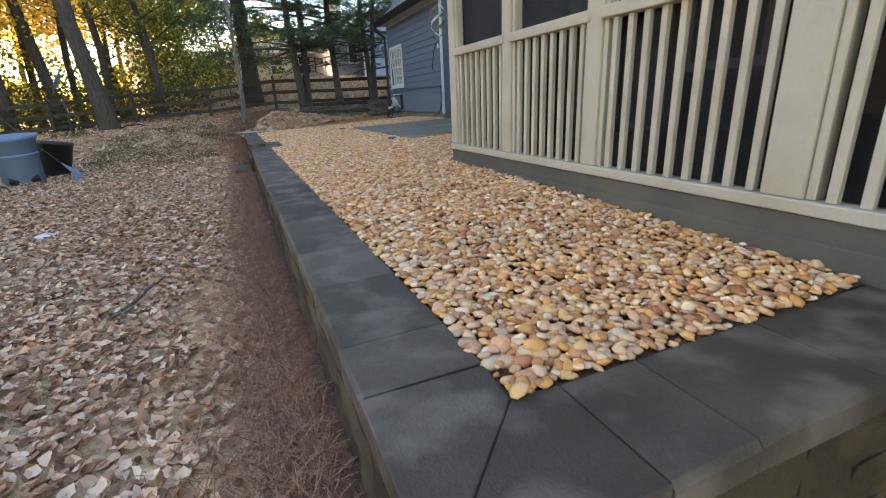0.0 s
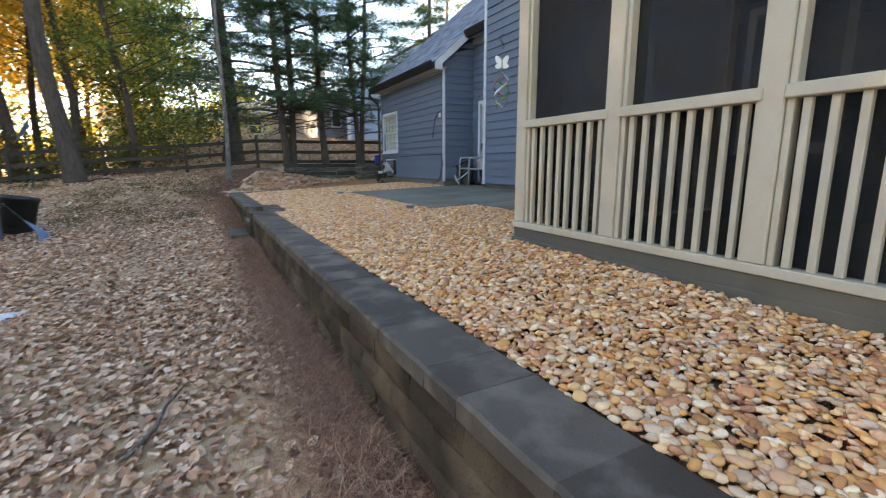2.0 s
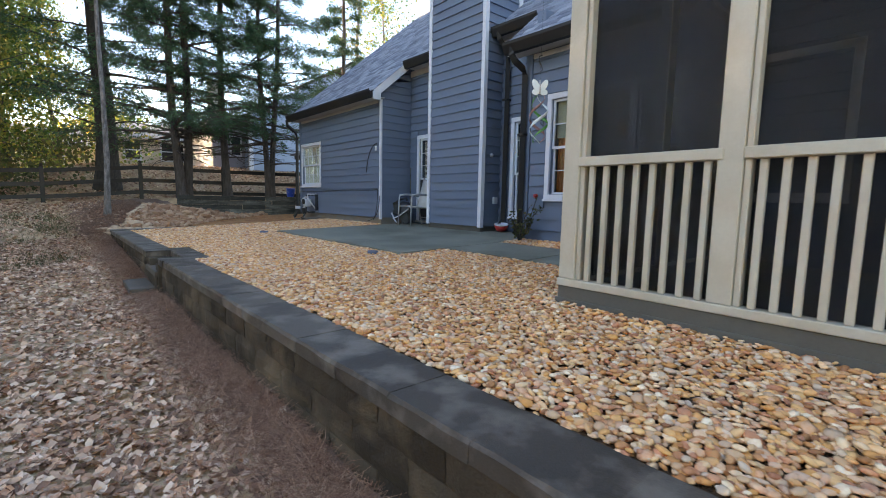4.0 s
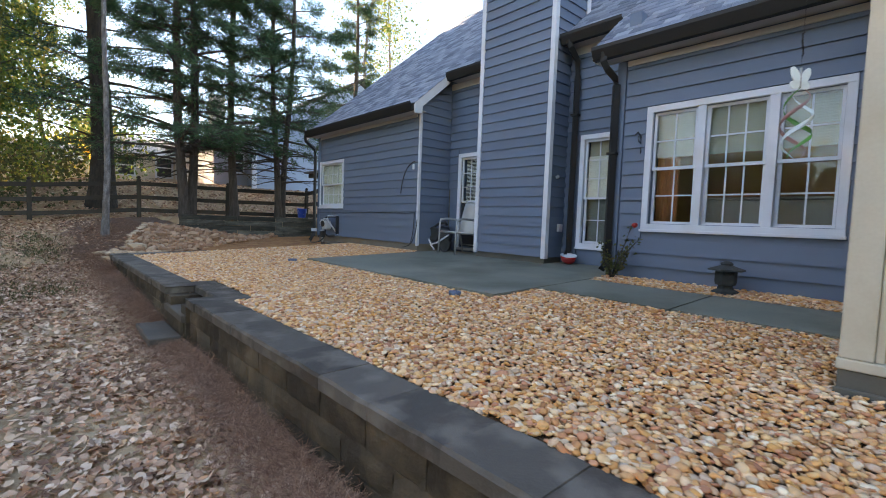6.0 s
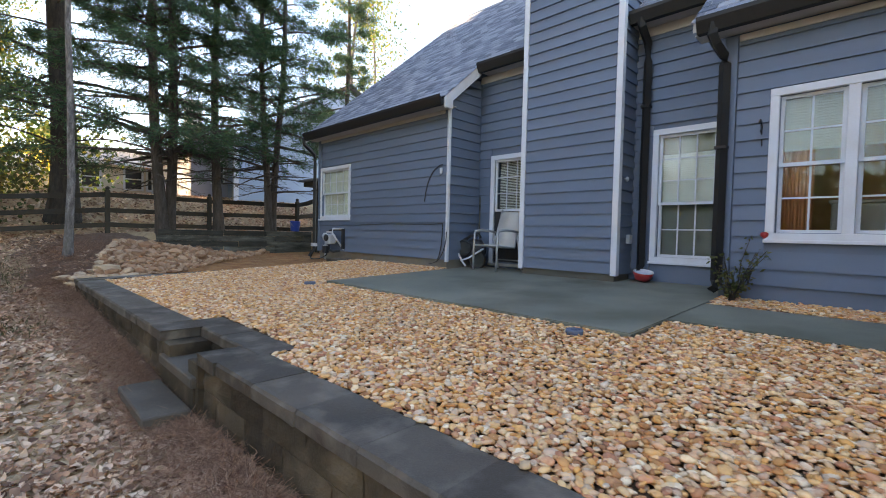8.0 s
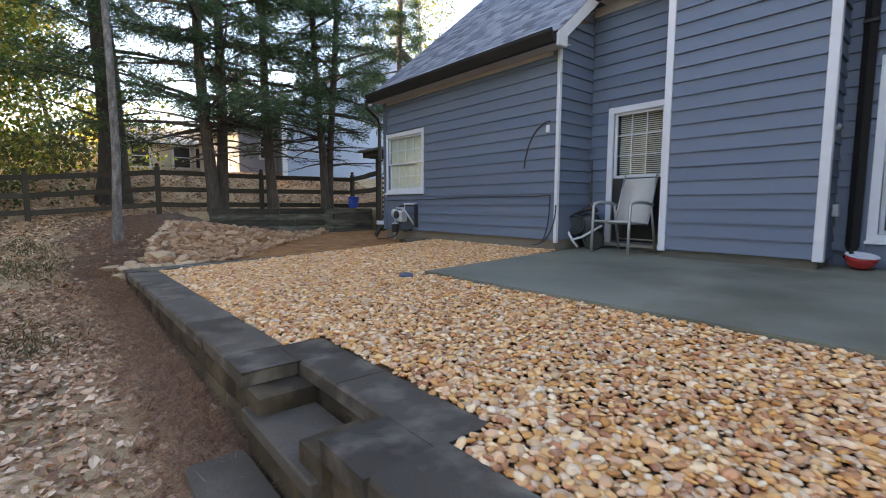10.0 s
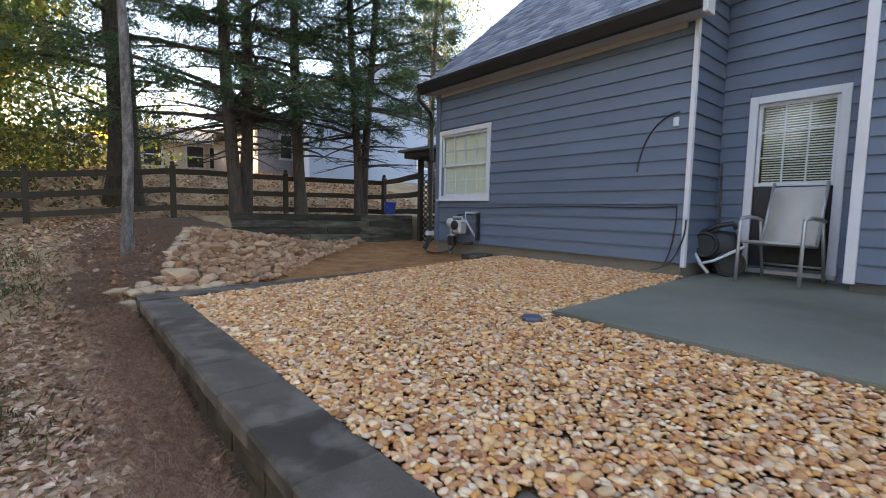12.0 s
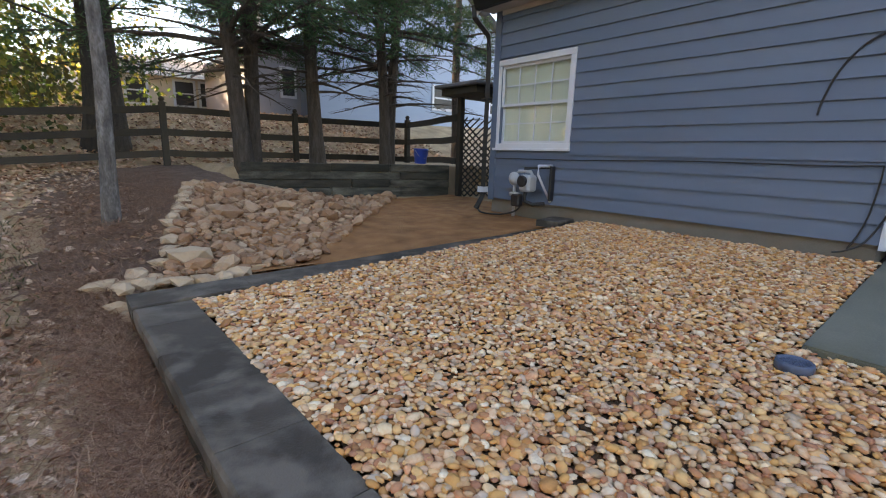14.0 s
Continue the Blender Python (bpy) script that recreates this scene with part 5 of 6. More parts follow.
bed = thing("stone_bed", pose(0, 0, 0), "sloping bed of tan and pinkish rough field stones", "stones")
rnd = random.Random(9)
placed = []


def bed_z(x, y):
    """The stone bank: high along its left and upper side, falling to the mulch."""
    return max(float(yard_z(x, y)), 0.59 + 0.40 * step01(y, 13.9, 16.9) * (1 - step01(x, 1.0, 4.3)))


sizes = [0.27] * 4 + [0.20] * 16 + [0.16] * 60 + [0.13] * 100 + [0.105] * 120
for s in sizes:
    for _ in range(60):
        x, y = rnd.uniform(0.05, 4.3), rnd.uniform(13.95, 17.25)
        left = 0.22 + 0.26 * (y - 14.2)
        right = 1.55 + (y - 14.15) * 0.92
        if x < left or x > right or (y < 14.05 and x > 1.4):
            continue
        if any((x - a) ** 2 + (y - b) ** 2 < (0.33 * (s + c)) ** 2 for a, b, c in placed):
            continue
        placed.append((x, y, s))
        m = (pose(x, y, bed_z(x, y) + 0.035 + 0.12 * s, rnd.uniform(-30, 30), rnd.uniform(-30, 30), rnd.uniform(0, 360))
             @ Matrix.Diagonal((s * rnd.uniform(0.95, 1.3), s * rnd.uniform(0.75, 1.0), s * rnd.uniform(0.85, 1.2), 1)))
        piece("stone", STONES[rnd.randrange(10)], bed, m)
        break
grid_sheet("bank", np.arange(0.1, 4.4, 0.1), np.arange(13.85, 17.3, 0.1), np.vectorize(lambda x, y: bed_z(x, y) - 0.005 - 0.6 * max(0, x - 1.65 - (y - 14.15) * 0.92) - 0.4 * max(0, 0.2 + 0.26 * (y - 14.2) - x)), M["mulch"], bed)
edging = thing("stone_edging", pose(0, 0, 0), "row of pale rounded edging stones at the wall corner", "stones")
for k in range(20):
    q = k / 19
    x, y = (-0.14 + 1.15 * q, 13.82 + 0.10 * math.sin(q * 9) + 0.12 * q) if k % 2 else (-0.2 + 1.0 * q, 14.02 + 0.08 * math.sin(k * 2.1) + 0.05 * q)
    s = rnd.uniform(0.13, 0.20)
    piece("stone", PALE[k % 5], edging, pose(x, y, max(float(yard_z(x, y)), 0.56) + 0.025, rnd.uniform(-12, 12), rnd.uniform(-12, 12), rnd.uniform(0, 360)) @ Matrix.Diagonal((s * 1.25, s, s * 0.8, 1)))
for k in range(8):
    piece("stone", PALE[k % 5], edging, pose(-0.13 + 0.03 * (k % 3), 13.50 + 0.065 * k, 0.42 + 0.03 * (k % 4), rnd.uniform(-12, 12), 0, rnd.uniform(0, 360)) @ Matrix.Diagonal((0.17, 0.15, 0.13, 1)))
for k in range(20):
    y = 14.25 + 2.75 * k / 19
    piece("stone", PALE[k % 5], edging, pose(0.20 + 0.27 * (y - 14.2) + rnd.uniform(-0.03, 0.03), y, bed_z(0.25 + 0.27 * (y - 14.2), y) + 0.04, rnd.uniform(-15, 15), 0, rnd.uniform(0, 360)) @ Matrix.Diagonal((0.18, 0.15, 0.14, 1)))
big = thing("boulder", pose(0.40, 14.26, 0.69, 0, 0, 8), "large pale flat-topped boulder on the bank edge", "boulder")
piece("stone", PALE[2], big, Matrix.Diagonal((0.42, 0.27, 0.27, 1)))
big2 = thing("boulder", pose(0.95, 15.25, 0.86, 6, 4, 30), "tan angular boulder in the stone bank", "boulder")
piece("stone", STONES[3], big2, Matrix.Diagonal((0.36, 0.27, 0.26, 1)))


# ---- things on the patio and along the walls ----
def rod(parent, name, pts, r, mat, sides=8, label=""):
    return part(name, tube(pts, r, sides), M[mat], parent, label, smooth=True)


chair = thing("patio_chair", pose(4.95, 10.0, patio_z(4.98), 0, 0, -97), "grey metal patio chair with a pale sling seat", "chair")
for sx_ in (-0.27, 0.27):
    rod(chair, "front_leg", [(sx_, -0.27, 0), (sx_, -0.26, 0.3), (sx_, -0.25, 0.60), (sx_, -0.22, 0.64)], 0.017, "alu")
    rod(chair, "rear_leg", [(sx_, 0.32, 0), (sx_, 0.24, 0.36), (sx_, 0.18, 0.62)], 0.016, "alu")
    rod(chair, "armrest", [(sx_, -0.24, 0.635), (sx_, -0.1, 0.655), (sx_, 0.1, 0.645), (sx_, 0.22, 0.62)], 0.021, "alu")
    rod(chair, "back_post", [(sx_ * 0.9, -0.24, 0.41), (sx_ * 0.9, 0.16, 0.37), (sx_ * 0.88, 0.24, 0.62), (sx_ * 0.86, 0.35, 1.02)], 0.015, "alu")
rod(chair, "stretcher", [(-0.27, 0.29, 0.16), (0.27, 0.29, 0.16)], 0.011, "alu")
rod(chair, "front_bar", [(-0.25, -0.245, 0.405), (0.25, -0.245, 0.405)], 0.014, "alu")


def strip(profile, w, th):
    bm = bmesh.new()
    prev = None
    for (y, z) in profile:
        ring = [bm.verts.new(p) for p in ((-w, y, z), (w, y, z), (w, y + th * 0.5, z - th), (-w, y + th * 0.5, z - th))]
        if prev:
            for k in range(4):
                bm.faces.new((prev[k], prev[(k + 1) % 4], ring[(k + 1) % 4], ring[k]))
        else:
            bm.faces.new(ring)
        prev = ring
    bm.faces.new(prev[::-1])
    bmesh.ops.recalc_face_normals(bm, faces=bm.faces)
    return bm


part("seat", strip([(-0.245, 0.425), (-0.1, 0.395), (0.05, 0.375), (0.155, 0.375)], 0.235, 0.012), M["sling"], chair, "pale woven sling seat", True)
part("backrest", strip([(0.165, 0.385), (0.205, 0.5), (0.24, 0.66), (0.28, 0.82), (0.315, 0.92), (0.338, 0.975), (0.36, 0.965)], 0.235, 0.014), M["sling"], chair, "pale woven sling back", True)

buggy = thing("folded_stroller", pose(4.98, 10.55, patio_z(5.0), 0, 0, -70), "black folded stroller with white frame bars leaning in the corner", "stroller")
for x, z, r in ((-0.16, 0.34, 0.13), (0.10, 0.14, 0.13)):
    bm = bmesh.new()
    prev = first_ring = None
    for k in range(20):
        a = 2 * math.pi * k / 20
        c, d = Vector((x + r * math.cos(a), -0.02, z + r * math.sin(a))), Vector((math.cos(a), 0, math.sin(a)))
        cur = [bm.verts.new(c + d * 0.02 * math.cos(b) + Vector((0, 0.022 * math.sin(b), 0))) for b in np.linspace(0, 2 * math.pi, 7)[:-1]]
        if prev:
            for j in range(6):
                bm.faces.new((prev[j], prev[(j + 1) % 6], cur[(j + 1) % 6], cur[j]))
        first_ring = first_ring or cur
        prev = cur
    for j in range(6):
        bm.faces.new((prev[j], prev[(j + 1) % 6], first_ring[(j + 1) % 6], first_ring[j]))
    wh = part("wheel", bm, M["black"], buggy, smooth=True)
    bm = lathe([(r - 0.02, -0.006), (r - 0.02, 0.006)], 18)
    bmesh.ops.rotate(bm, verts=bm.verts, cent=(0, 0, 0), matrix=Matrix.Rotation(radians(90), 3, "X"))
    bmesh.ops.translate(bm, verts=bm.verts, vec=(x, -0.02, z))
    part("hub_disc", bm, M["stone_dark"], wh, "dull grey wheel disc")
rod(buggy, "frame_bar", [(-0.20, -0.06, 0.12), (-0.05, -0.06, 0.17), (0.22, -0.06, 0.34)], 0.016, "white", label="white frame bar")
rod(buggy, "frame_bar", [(-0.24, -0.06, 0.24), (-0.16, -0.06, 0.10), (-0.10, -0.06, 0.03)], 0.018, "white", label="white frame bar")
rod(buggy, "handle", [(-0.26, 0.02, 0.42), (-0.05, 0.02, 0.55), (0.10, 0.0, 0.58), (0.14, 0.0, 0.52)], 0.028, "black")
bm = bmesh.new()
bmesh.ops.create_icosphere(bm, subdivisions=3, radius=0.2)
for v in bm.verts:
    v.co = Vector((v.co.x * 1.1, v.co.y * 0.5 + 0.09, v.co.z * 1.0 + 0.3)) + Vector((0.02, 0.0, 0.03)) * noise.noise(v.co * 9)
part("seat_cloth", bm, M["black"], buggy, "crumpled black seat cloth", True)
stick = thing("broom", pose(5.30, 10.66, patio_z(5.3), 0, 0, 0), "thin weathered broom handle leaning in the corner", "broom")
rod(stick, "handle", [(0, 0, 0.02), (0.01, 0.03, 0.6), (0.03, 0.05, 1.25)], 0.012, "timber")
part("head", box(-0.1, 0.05, -0.03, 0.03, 0.0, 0.06, 0.01), M["timber"], stick)

bowl = thing("enamel_bowl", pose(5.16, 7.72, patio_z(5.16) + 0.018, 8, -8, 0) @ Matrix.Scale(0.8, 4), "red enamel bowl with a white inside on the patio", "bowl")
part("shell", lathe([(0.07, 0), (0.115, 0.02), (0.145, 0.09), (0.155, 0.15), (0.148, 0.15), (0.135, 0.1)], 24), M["red"], bowl, smooth=True)
part("rim", lathe([(0.157, 0.143), (0.160, 0.15), (0.157, 0.157), (0.13, 0.157), (0.12, 0.14)], 24), M["white"], bowl, "white rim and inside", True)

# garden lantern of cast stone
lantern = thing("garden_lantern", pose(4.14, 5.25, 0.762), "small dark cast-stone pagoda lantern in the gravel bed", "lantern")
part("base", lathe([(0.13, 0), (0.12, 0.03), (0.075, 0.05), (0.06, 0.09)], 6), M["stone_dark"], lantern)
part("firebox", lathe([(0.09, 0.09), (0.10, 0.12), (0.10, 0.22), (0.085, 0.235)], 6), M["stone_dark"], lantern)
part("roof", lathe([(0.17, 0.235), (0.165, 0.25), (0.09, 0.275), (0.05, 0.29)], 6), M["stone_dark"], lantern)
part("finial", lathe([(0.055, 0.29), (0.06, 0.305), (0.045, 0.32), (0.02, 0.33)], 8), M["stone_dark"], lantern)

# rose bush by the downspout
rose = thing("rose_bush", pose(4.22, 6.50, 0.77), "sparse rose bush with bare stems beside the downspout", "bush")
rr, nr = random.Random(4), np.random.RandomState(4)
sb, pts = bmesh.new(), []
for k in range(16):
    a, L = rr.uniform(0, 6.28), rr.uniform(0.3, 0.75)
    out = Vector((math.cos(a) * 0.45, math.sin(a) * 0.5, 1)).normalized()
    sp = [Vector((0, 0, -0.02)) + out * L * q + Vector((rr.uniform(-1, 1), rr.uniform(-1, 1), 0)) * 0.05 * q for q in (0, 0.3, 0.6, 1)]
    tube(sp, [0.009, 0.007, 0.005, 0.003], 5, sb, caps=False)
    for j in range(8):
        pts.append(along(sp, rr.uniform(0.3, 1.0)))
part("stems", sb, M["bark_dark"], rose)
v, f = sprays(pts, [(0, 0, 0.1)] * len(pts), 0.045, 3, nr, 0.0, 0.6)
place(new("leaves", mesh_from("leaves", v, f, M["brush"])), rose)
ro = part("blossom", lathe([(0.006, 0), (0.03, 0.02), (0.035, 0.045), (0.02, 0.06)], 10), M["red"], rose, "faded red blossom", True)
ro.matrix_basis = pose(0.02, -0.24, 0.62)

# gas meter on the wing
gm = thing("gas_meter", pose(4.55, 14.42, 0.98, 0, 0, -90), "grey gas meter with pipes on the wing wall", "gas meter")
part("meter_body", box(0.18, 0.36, -0.30, -0.12, 0.10, 0.32, 0.03), M["galv"], gm, smooth=False)
bm = lathe([(0.07, 0), (0.075, 0.01), (0.075, 0.03), (0.06, 0.04)], 18)
bmesh.ops.rotate(bm, verts=bm.verts, cent=(0, 0, 0), matrix=Matrix.Rotation(radians(90), 3, "X"))
bmesh.ops.translate(bm, verts=bm.verts, vec=(0.26, -0.30, 0.24))
part("dial", bm, M["black"], gm, "dark round dial")
bm = lathe([(0.03, 0), (0.085, 0.02), (0.09, 0.05), (0.05, 0.08), (0.02, 0.1)], 16)
bmesh.ops.rotate(bm, verts=bm.verts, cent=(0, 0, 0), matrix=Matrix.Rotation(radians(90), 3, "X"))
bmesh.ops.translate(bm, verts=bm.verts, vec=(0.04, -0.18, 0.26))
part("regulator", bm, M["galv"], gm, smooth=True)
rod(gm, "pipe", [(0.04, -0.2, -0.25), (0.04, -0.2, 0.30), (0.10, -0.2, 0.36), (0.3, -0.2, 0.36), (0.34, -0.2, 0.30)], 0.022, "galv")
rod(gm, "pipe", [(0.2, -0.2, 0.34), (0.2, -0.2, 0.40), (0.46, -0.2, 0.42), (0.5, -0.05, 0.42), (0.5, 0.02, 0.42)], 0.018, "black")
rod(gm, "elbow", [(0.26, -0.24, 0.10), (0.26, -0.24, -0.02), (0.36, -0.2, -0.06), (0.48, -0.1, -0.04)], 0.026, "black")
part("shutoff", box(0.06, 0.20, -0.30, -0.20, -0.10, 0.06, 0.015), M["black"], gm)
rod(gm, "valve", [(-0.03, -0.2, 0.05), (0.11, -0.2, 0.05)], 0.03, "galv")
rod(gm, "bracket", [(0.50, -0.02, 0.44), (0.50, -0.30, 0.44), (0.50, -0.30, 0.33), (0.50, -0.02, -0.02)], 0.02, "white", 4)
part("bracket_plate", box(0.515, 0.55, -0.10, -0.02, 0.0, 0.44, 0.006), M["black"], gm)


def cable(label, pts, r=0.007, mat="cable"):
    # a smooth run through the points
    P = [Vector(p) for p in pts]
    out = []
    for i in range(len(P) - 1):
        p0, p1, p2, p3 = P[max(i - 1, 0)], P[i], P[i + 1], P[min(i + 2, len(P) - 1)]
        for k in range(6):
            t = k / 6
            out.append(0.5 * ((2 * p1) + (p2 - p0) * t + (2 * p0 - 5 * p1 + 4 * p2 - p3) * t * t + (3 * p1 - p0 - 3 * p2 + p3) * t ** 3))
    out.append(P[-1])
    return tagged(part("cable", tube(out, r, 6), M[mat], smooth=True), label, "cable")


CXW = 4.52
cable("thin dark cable clipped along the wing siding", [(CXW, 14.95, 1.50), (CXW, 13.6, 1.505), (CXW, 12.3, 1.53), (CXW, 11.2, 1.525), (CXW, 10.88, 1.535), (CXW, 10.84, 1.50), (CXW, 10.86, 1.2), (CXW - 0.01, 10.90, 1.0), (CXW - 0.03, 10.95, 0.87)])
cable("black cord arching over the siding beside the corner", [(CXW, 10.87, 2.54), (CXW, 10.95, 2.53), (CXW, 11.10, 2.44), (CXW, 11.22, 2.27), (CXW, 11.29, 2.06), (CXW, 11.31, 1.93)], 0.009)
cable("black hose hanging from the wing corner to the gravel", [(4.505, 10.73, 1.40), (4.505, 10.74, 1.25), (4.50, 10.79, 1.08), (4.47, 10.86, 0.93), (4.42, 10.96, 0.86), (4.38, 11.02, 0.845)], 0.008)
cable("black hose lying round the meter", [(4.35, 14.3, 1.0), (4.3, 14.25, 0.85), (4.28, 14.5, 0.75), (4.3, 14.9, 0.72), (4.34, 15.05, 0.75)], 0.012)
hook = thing("wall_outlet", pose(4.53, 10.90, 2.44, 0, 0, -90), "small pale outlet cover on the wing siding", "outlet")
part("cover", box(-0.03, 0.03, -0.03, 0.0, -0.05, 0.05, 0.008), M["white"], hook)
ob2 = thing("wall_outlet", pose(5.20, CY0 - 0.018, 1.35), "grey outlet box low on the chimney side", "outlet")
part("cover", box(-0.05, 0.05, -0.05, 0.0, -0.06, 0.06, 0.008), M["galv"], ob2)
ob3 = thing("security_light", pose(5.10, CY0 - 0.018, 2.15), "small round grey light on the chimney side", "light")
part("head", lathe([(0.02, -0.03), (0.035, -0.01), (0.035, 0.02), (0.01, 0.035)], 12), M["galv"], ob3, smooth=True)

# hanging bird ornament beside the dining window
hk = thing("plant_bracket", pose(4.49, 6.36, 2.42, 0, 0, -90), "black scrolled iron bracket beside the wide window", "bracket")
rod(hk, "arm", [(0, 0, -0.12), (0, -0.02, 0.08), (0, -0.10, 0.12), (0, -0.16, 0.08)], 0.008, "black")
rod(hk, "scroll", [(0, -0.02, 0.0), (0.0, -0.08, 0.02), (0, -0.09, 0.07), (0, -0.04, 0.07)], 0.006, "black")

# wind spinner hanging under the porch eave
ws = thing("wind_spinner", pose(1.79, 4.33, 1.76), "hanging butterfly wind spinner with pearl, green and rose spirals", "wind spinner")
rod(ws, "string", [(0, 0, 0.43), (0, 0, 1.70)], 0.0007, "cable", 5)
rod(ws, "hook", [(0.012, 0, 0.60), (-0.02, 0, 0.585), (-0.02, 0, 0.55), (0.005, 0, 0.53), (0.02, 0, 0.505), (0.0, 0, 0.485)], 0.004, "black", 6)
for k, (mt, ph) in enumerate((("pearl", 0.0), ("spin_green", 2.1), ("spin_pink", 4.2))):
    bm = bmesh.new()
    prev = None
    for i in range(25):
        q = i / 24
        rad = 0.066 * (math.sin(math.pi * (0.06 + 0.88 * q)) ** 0.5)
        a = ph + q * 7.4
        up = 0.03 * math.sin(math.pi * (0.1 + 0.8 * q))
        ring = [bm.verts.new((rad * math.cos(a + da), rad * math.sin(a + da), 0.33 * q - up * e + 0.0)) for da, e in ((0, 1), (0.28, -0.2), (0.34, -0.2), (0.06, 1))]
        if prev:
            for j in range(4):
                bm.faces.new((prev[j], prev[(j + 1) % 4], ring[(j + 1) % 4], ring[j]))
        prev = ring
    part("ribbon", bm, M[mt], ws, smooth=True)
for s in (-1, 1):
    for (x0, z0, w, h, an) in ((0.004, 0.345, 0.045, 0.10, 0.5), (0.004, 0.345, 0.04, 0.055, 1.5)):
        bm = lathe([(0.001, -0.002), (0.5, -0.002), (0.5, 0.002), (0.001, 0.002)], 14)
        bmesh.ops.scale(bm, verts=bm.verts, vec=(w, h, 1))
        bmesh.ops.translate(bm, verts=bm.verts, vec=(0, h * 0.5, 0))
        bmesh.ops.rotate(bm, verts=bm.verts, cent=(0, 0, 0), matrix=Matrix.Rotation(radians(90), 3, "X"))
        bmesh.ops.rotate(bm, verts=bm.verts, cent=(0, 0, 0), matrix=Matrix.Rotation(s * an, 3, "Y"))
        bmesh.ops.rotate(bm, verts=bm.verts, cent=(0, 0, 0), matrix=Matrix.Rotation(-0.6, 3, "Z"))
        bmesh.ops.translate(bm, verts=bm.verts, vec=(s * x0, 0, z0))
        part("wing", bm, M["pearl"], ws)
rod(ws, "body", [(0, 0, 0.335), (0, 0, 0.43)], 0.006, "alu", 8)

# drain caps in the gravel
for x, y, s in ((2.0, 10.71, 0.8), (2.05, 6.98, 0.7)):
    d = thing("drain_cap", pose(x, y, gravel_z(x, y) + 0.03), "round blue-grey drain grate in the gravel", "drain", "drain caps")
    part("ring", lathe([(0.085 * s, -0.05), (0.09 * s, 0.0), (0.085 * s, 0.014), (0.07 * s, 0.014), (0.068 * s, 0.004)], 24), M["drain"], d, smooth=True)
    for k in range(-2, 3):
        h = math.sqrt(0.066 ** 2 - (k * 0.024) ** 2) * s
        part("bar", box(k * 0.024 * s - 0.005, k * 0.024 * s + 0.005, -h, h, 0.003, 0.011), M["drain"], d)

# bucket on the terrace
bk = thing("bucket", pose(5.30, 17.75, 1.34, 3, 0, 0), "bright blue plastic bucket on the timber terrace", "bucket")
part("shell", lathe([(0.11, 0), (0.12, 0.01), (0.145, 0.27), (0.155, 0.275), (0.155, 0.29), (0.135, 0.29), (0.115, 0.03)], 22), M["blue"], bk, smooth=True)
rod(bk, "handle", [(-0.15, 0, 0.26), (-0.12, -0.08, 0.16), (0, -0.13, 0.11), (0.12, -0.08, 0.16), (0.15, 0, 0.26)], 0.005, "alu")

# bins, rake, stumps and dish in the yard
bn = thing("trash_bin", pose(*at_ground(-3.68, 10.1), 4, -3, 20), "blue-grey plastic trash bin standing on the leaves", "trash bin")
part("tub", lathe([(0.26, 0), (0.275, 0.02), (0.34, 0.72), (0.375, 0.73), (0.375, 0.79), (0.34, 0.79), (0.325, 0.68), (0.26, 0.05)], 28), M["bin"], bn, smooth=True)
part("band", lathe([(0.313, 0.46), (0.325, 0.47), (0.328, 0.50), (0.316, 0.51)], 28), M["bin"], bn, smooth=True)
for s in (-1, 1):
    part("side_grip", box(s * 0.35 - 0.03, s * 0.35 + 0.03, -0.07, 0.07, 0.48, 0.53, 0.012), M["black"], bn)
rod(bn, "axle_wheel", [(-0.2, -0.2, 0.07), (0.2, -0.2, 0.07)], 0.07, "black", 14)
pt = thing("plant_pot", pose(*at_ground(-3.42, 10.75), -4, 10, 0), "black plastic nursery pot behind the bin", "pot")
part("tub", lathe([(0.20, 0), (0.21, 0.01), (0.25, 0.55), (0.265, 0.55), (0.265, 0.62), (0.24, 0.62), (0.22, 0.1)], 22), M["black"], pt, smooth=True)
rk = thing("leaf_rake", pose(*at_ground(-3.02, 10.15), 0, 0, 0), "blue leaf rake leaning on the bins", "rake")
rod(rk, "handle", [(0.0, 0.0, 0.16), (-0.55, 0.25, 0.75), (-1.05, 0.45, 1.28)], 0.013, "timber")
for k in range(13):
    a = (k - 6) / 6
    rod(rk, "tine", [(-0.12, 0.05, 0.30), (0.05 + 0.02 * abs(a), -0.06 + a * 0.12, 0.14), (0.16, -0.14 + a * 0.26, 0.03), (0.18, -0.16 + a * 0.27, 0.0)], 0.009, "bin", 4)
for x, y, h, r in ((-4.2, 9.55, 0.30, 0.16), (-3.9, 9.4, 0.24, 0.12), (-4.55, 9.75, 0.36, 0.15)):
    st = thing("tree_stump", pose(*at_ground(x, y, -0.03)), "short sawn log stump on the leaves", "stump", "stumps beside the bins")
    bm = lathe([(r * 1.12, -0.03), (r * 1.02, 0.08), (r, h)], 14)
    for v in bm.verts:
        v.co += Vector((v.co.x, v.co.y, 0)) * 0.14 * noise.noise(v.co * 6 + Vector((x, y, 0)))
    part("log", bm, M["bark"], st)
    bm = lathe([(r * 0.9, h + 0.001), (r * 0.9, h + 0.006)], 14)
    part("cut_face", bm, M["timber"], st, "pale sawn face")
dish = thing("satellite_dish", pose(*at_ground(-5.1, 18.2), 0, 0, -80), "grey satellite dish on a pole beside the thick trunk", "satellite dish")
rod(dish, "pole", [(0, 0, -0.2), (0, 0, 1.45)], 0.026, "stone_dark")
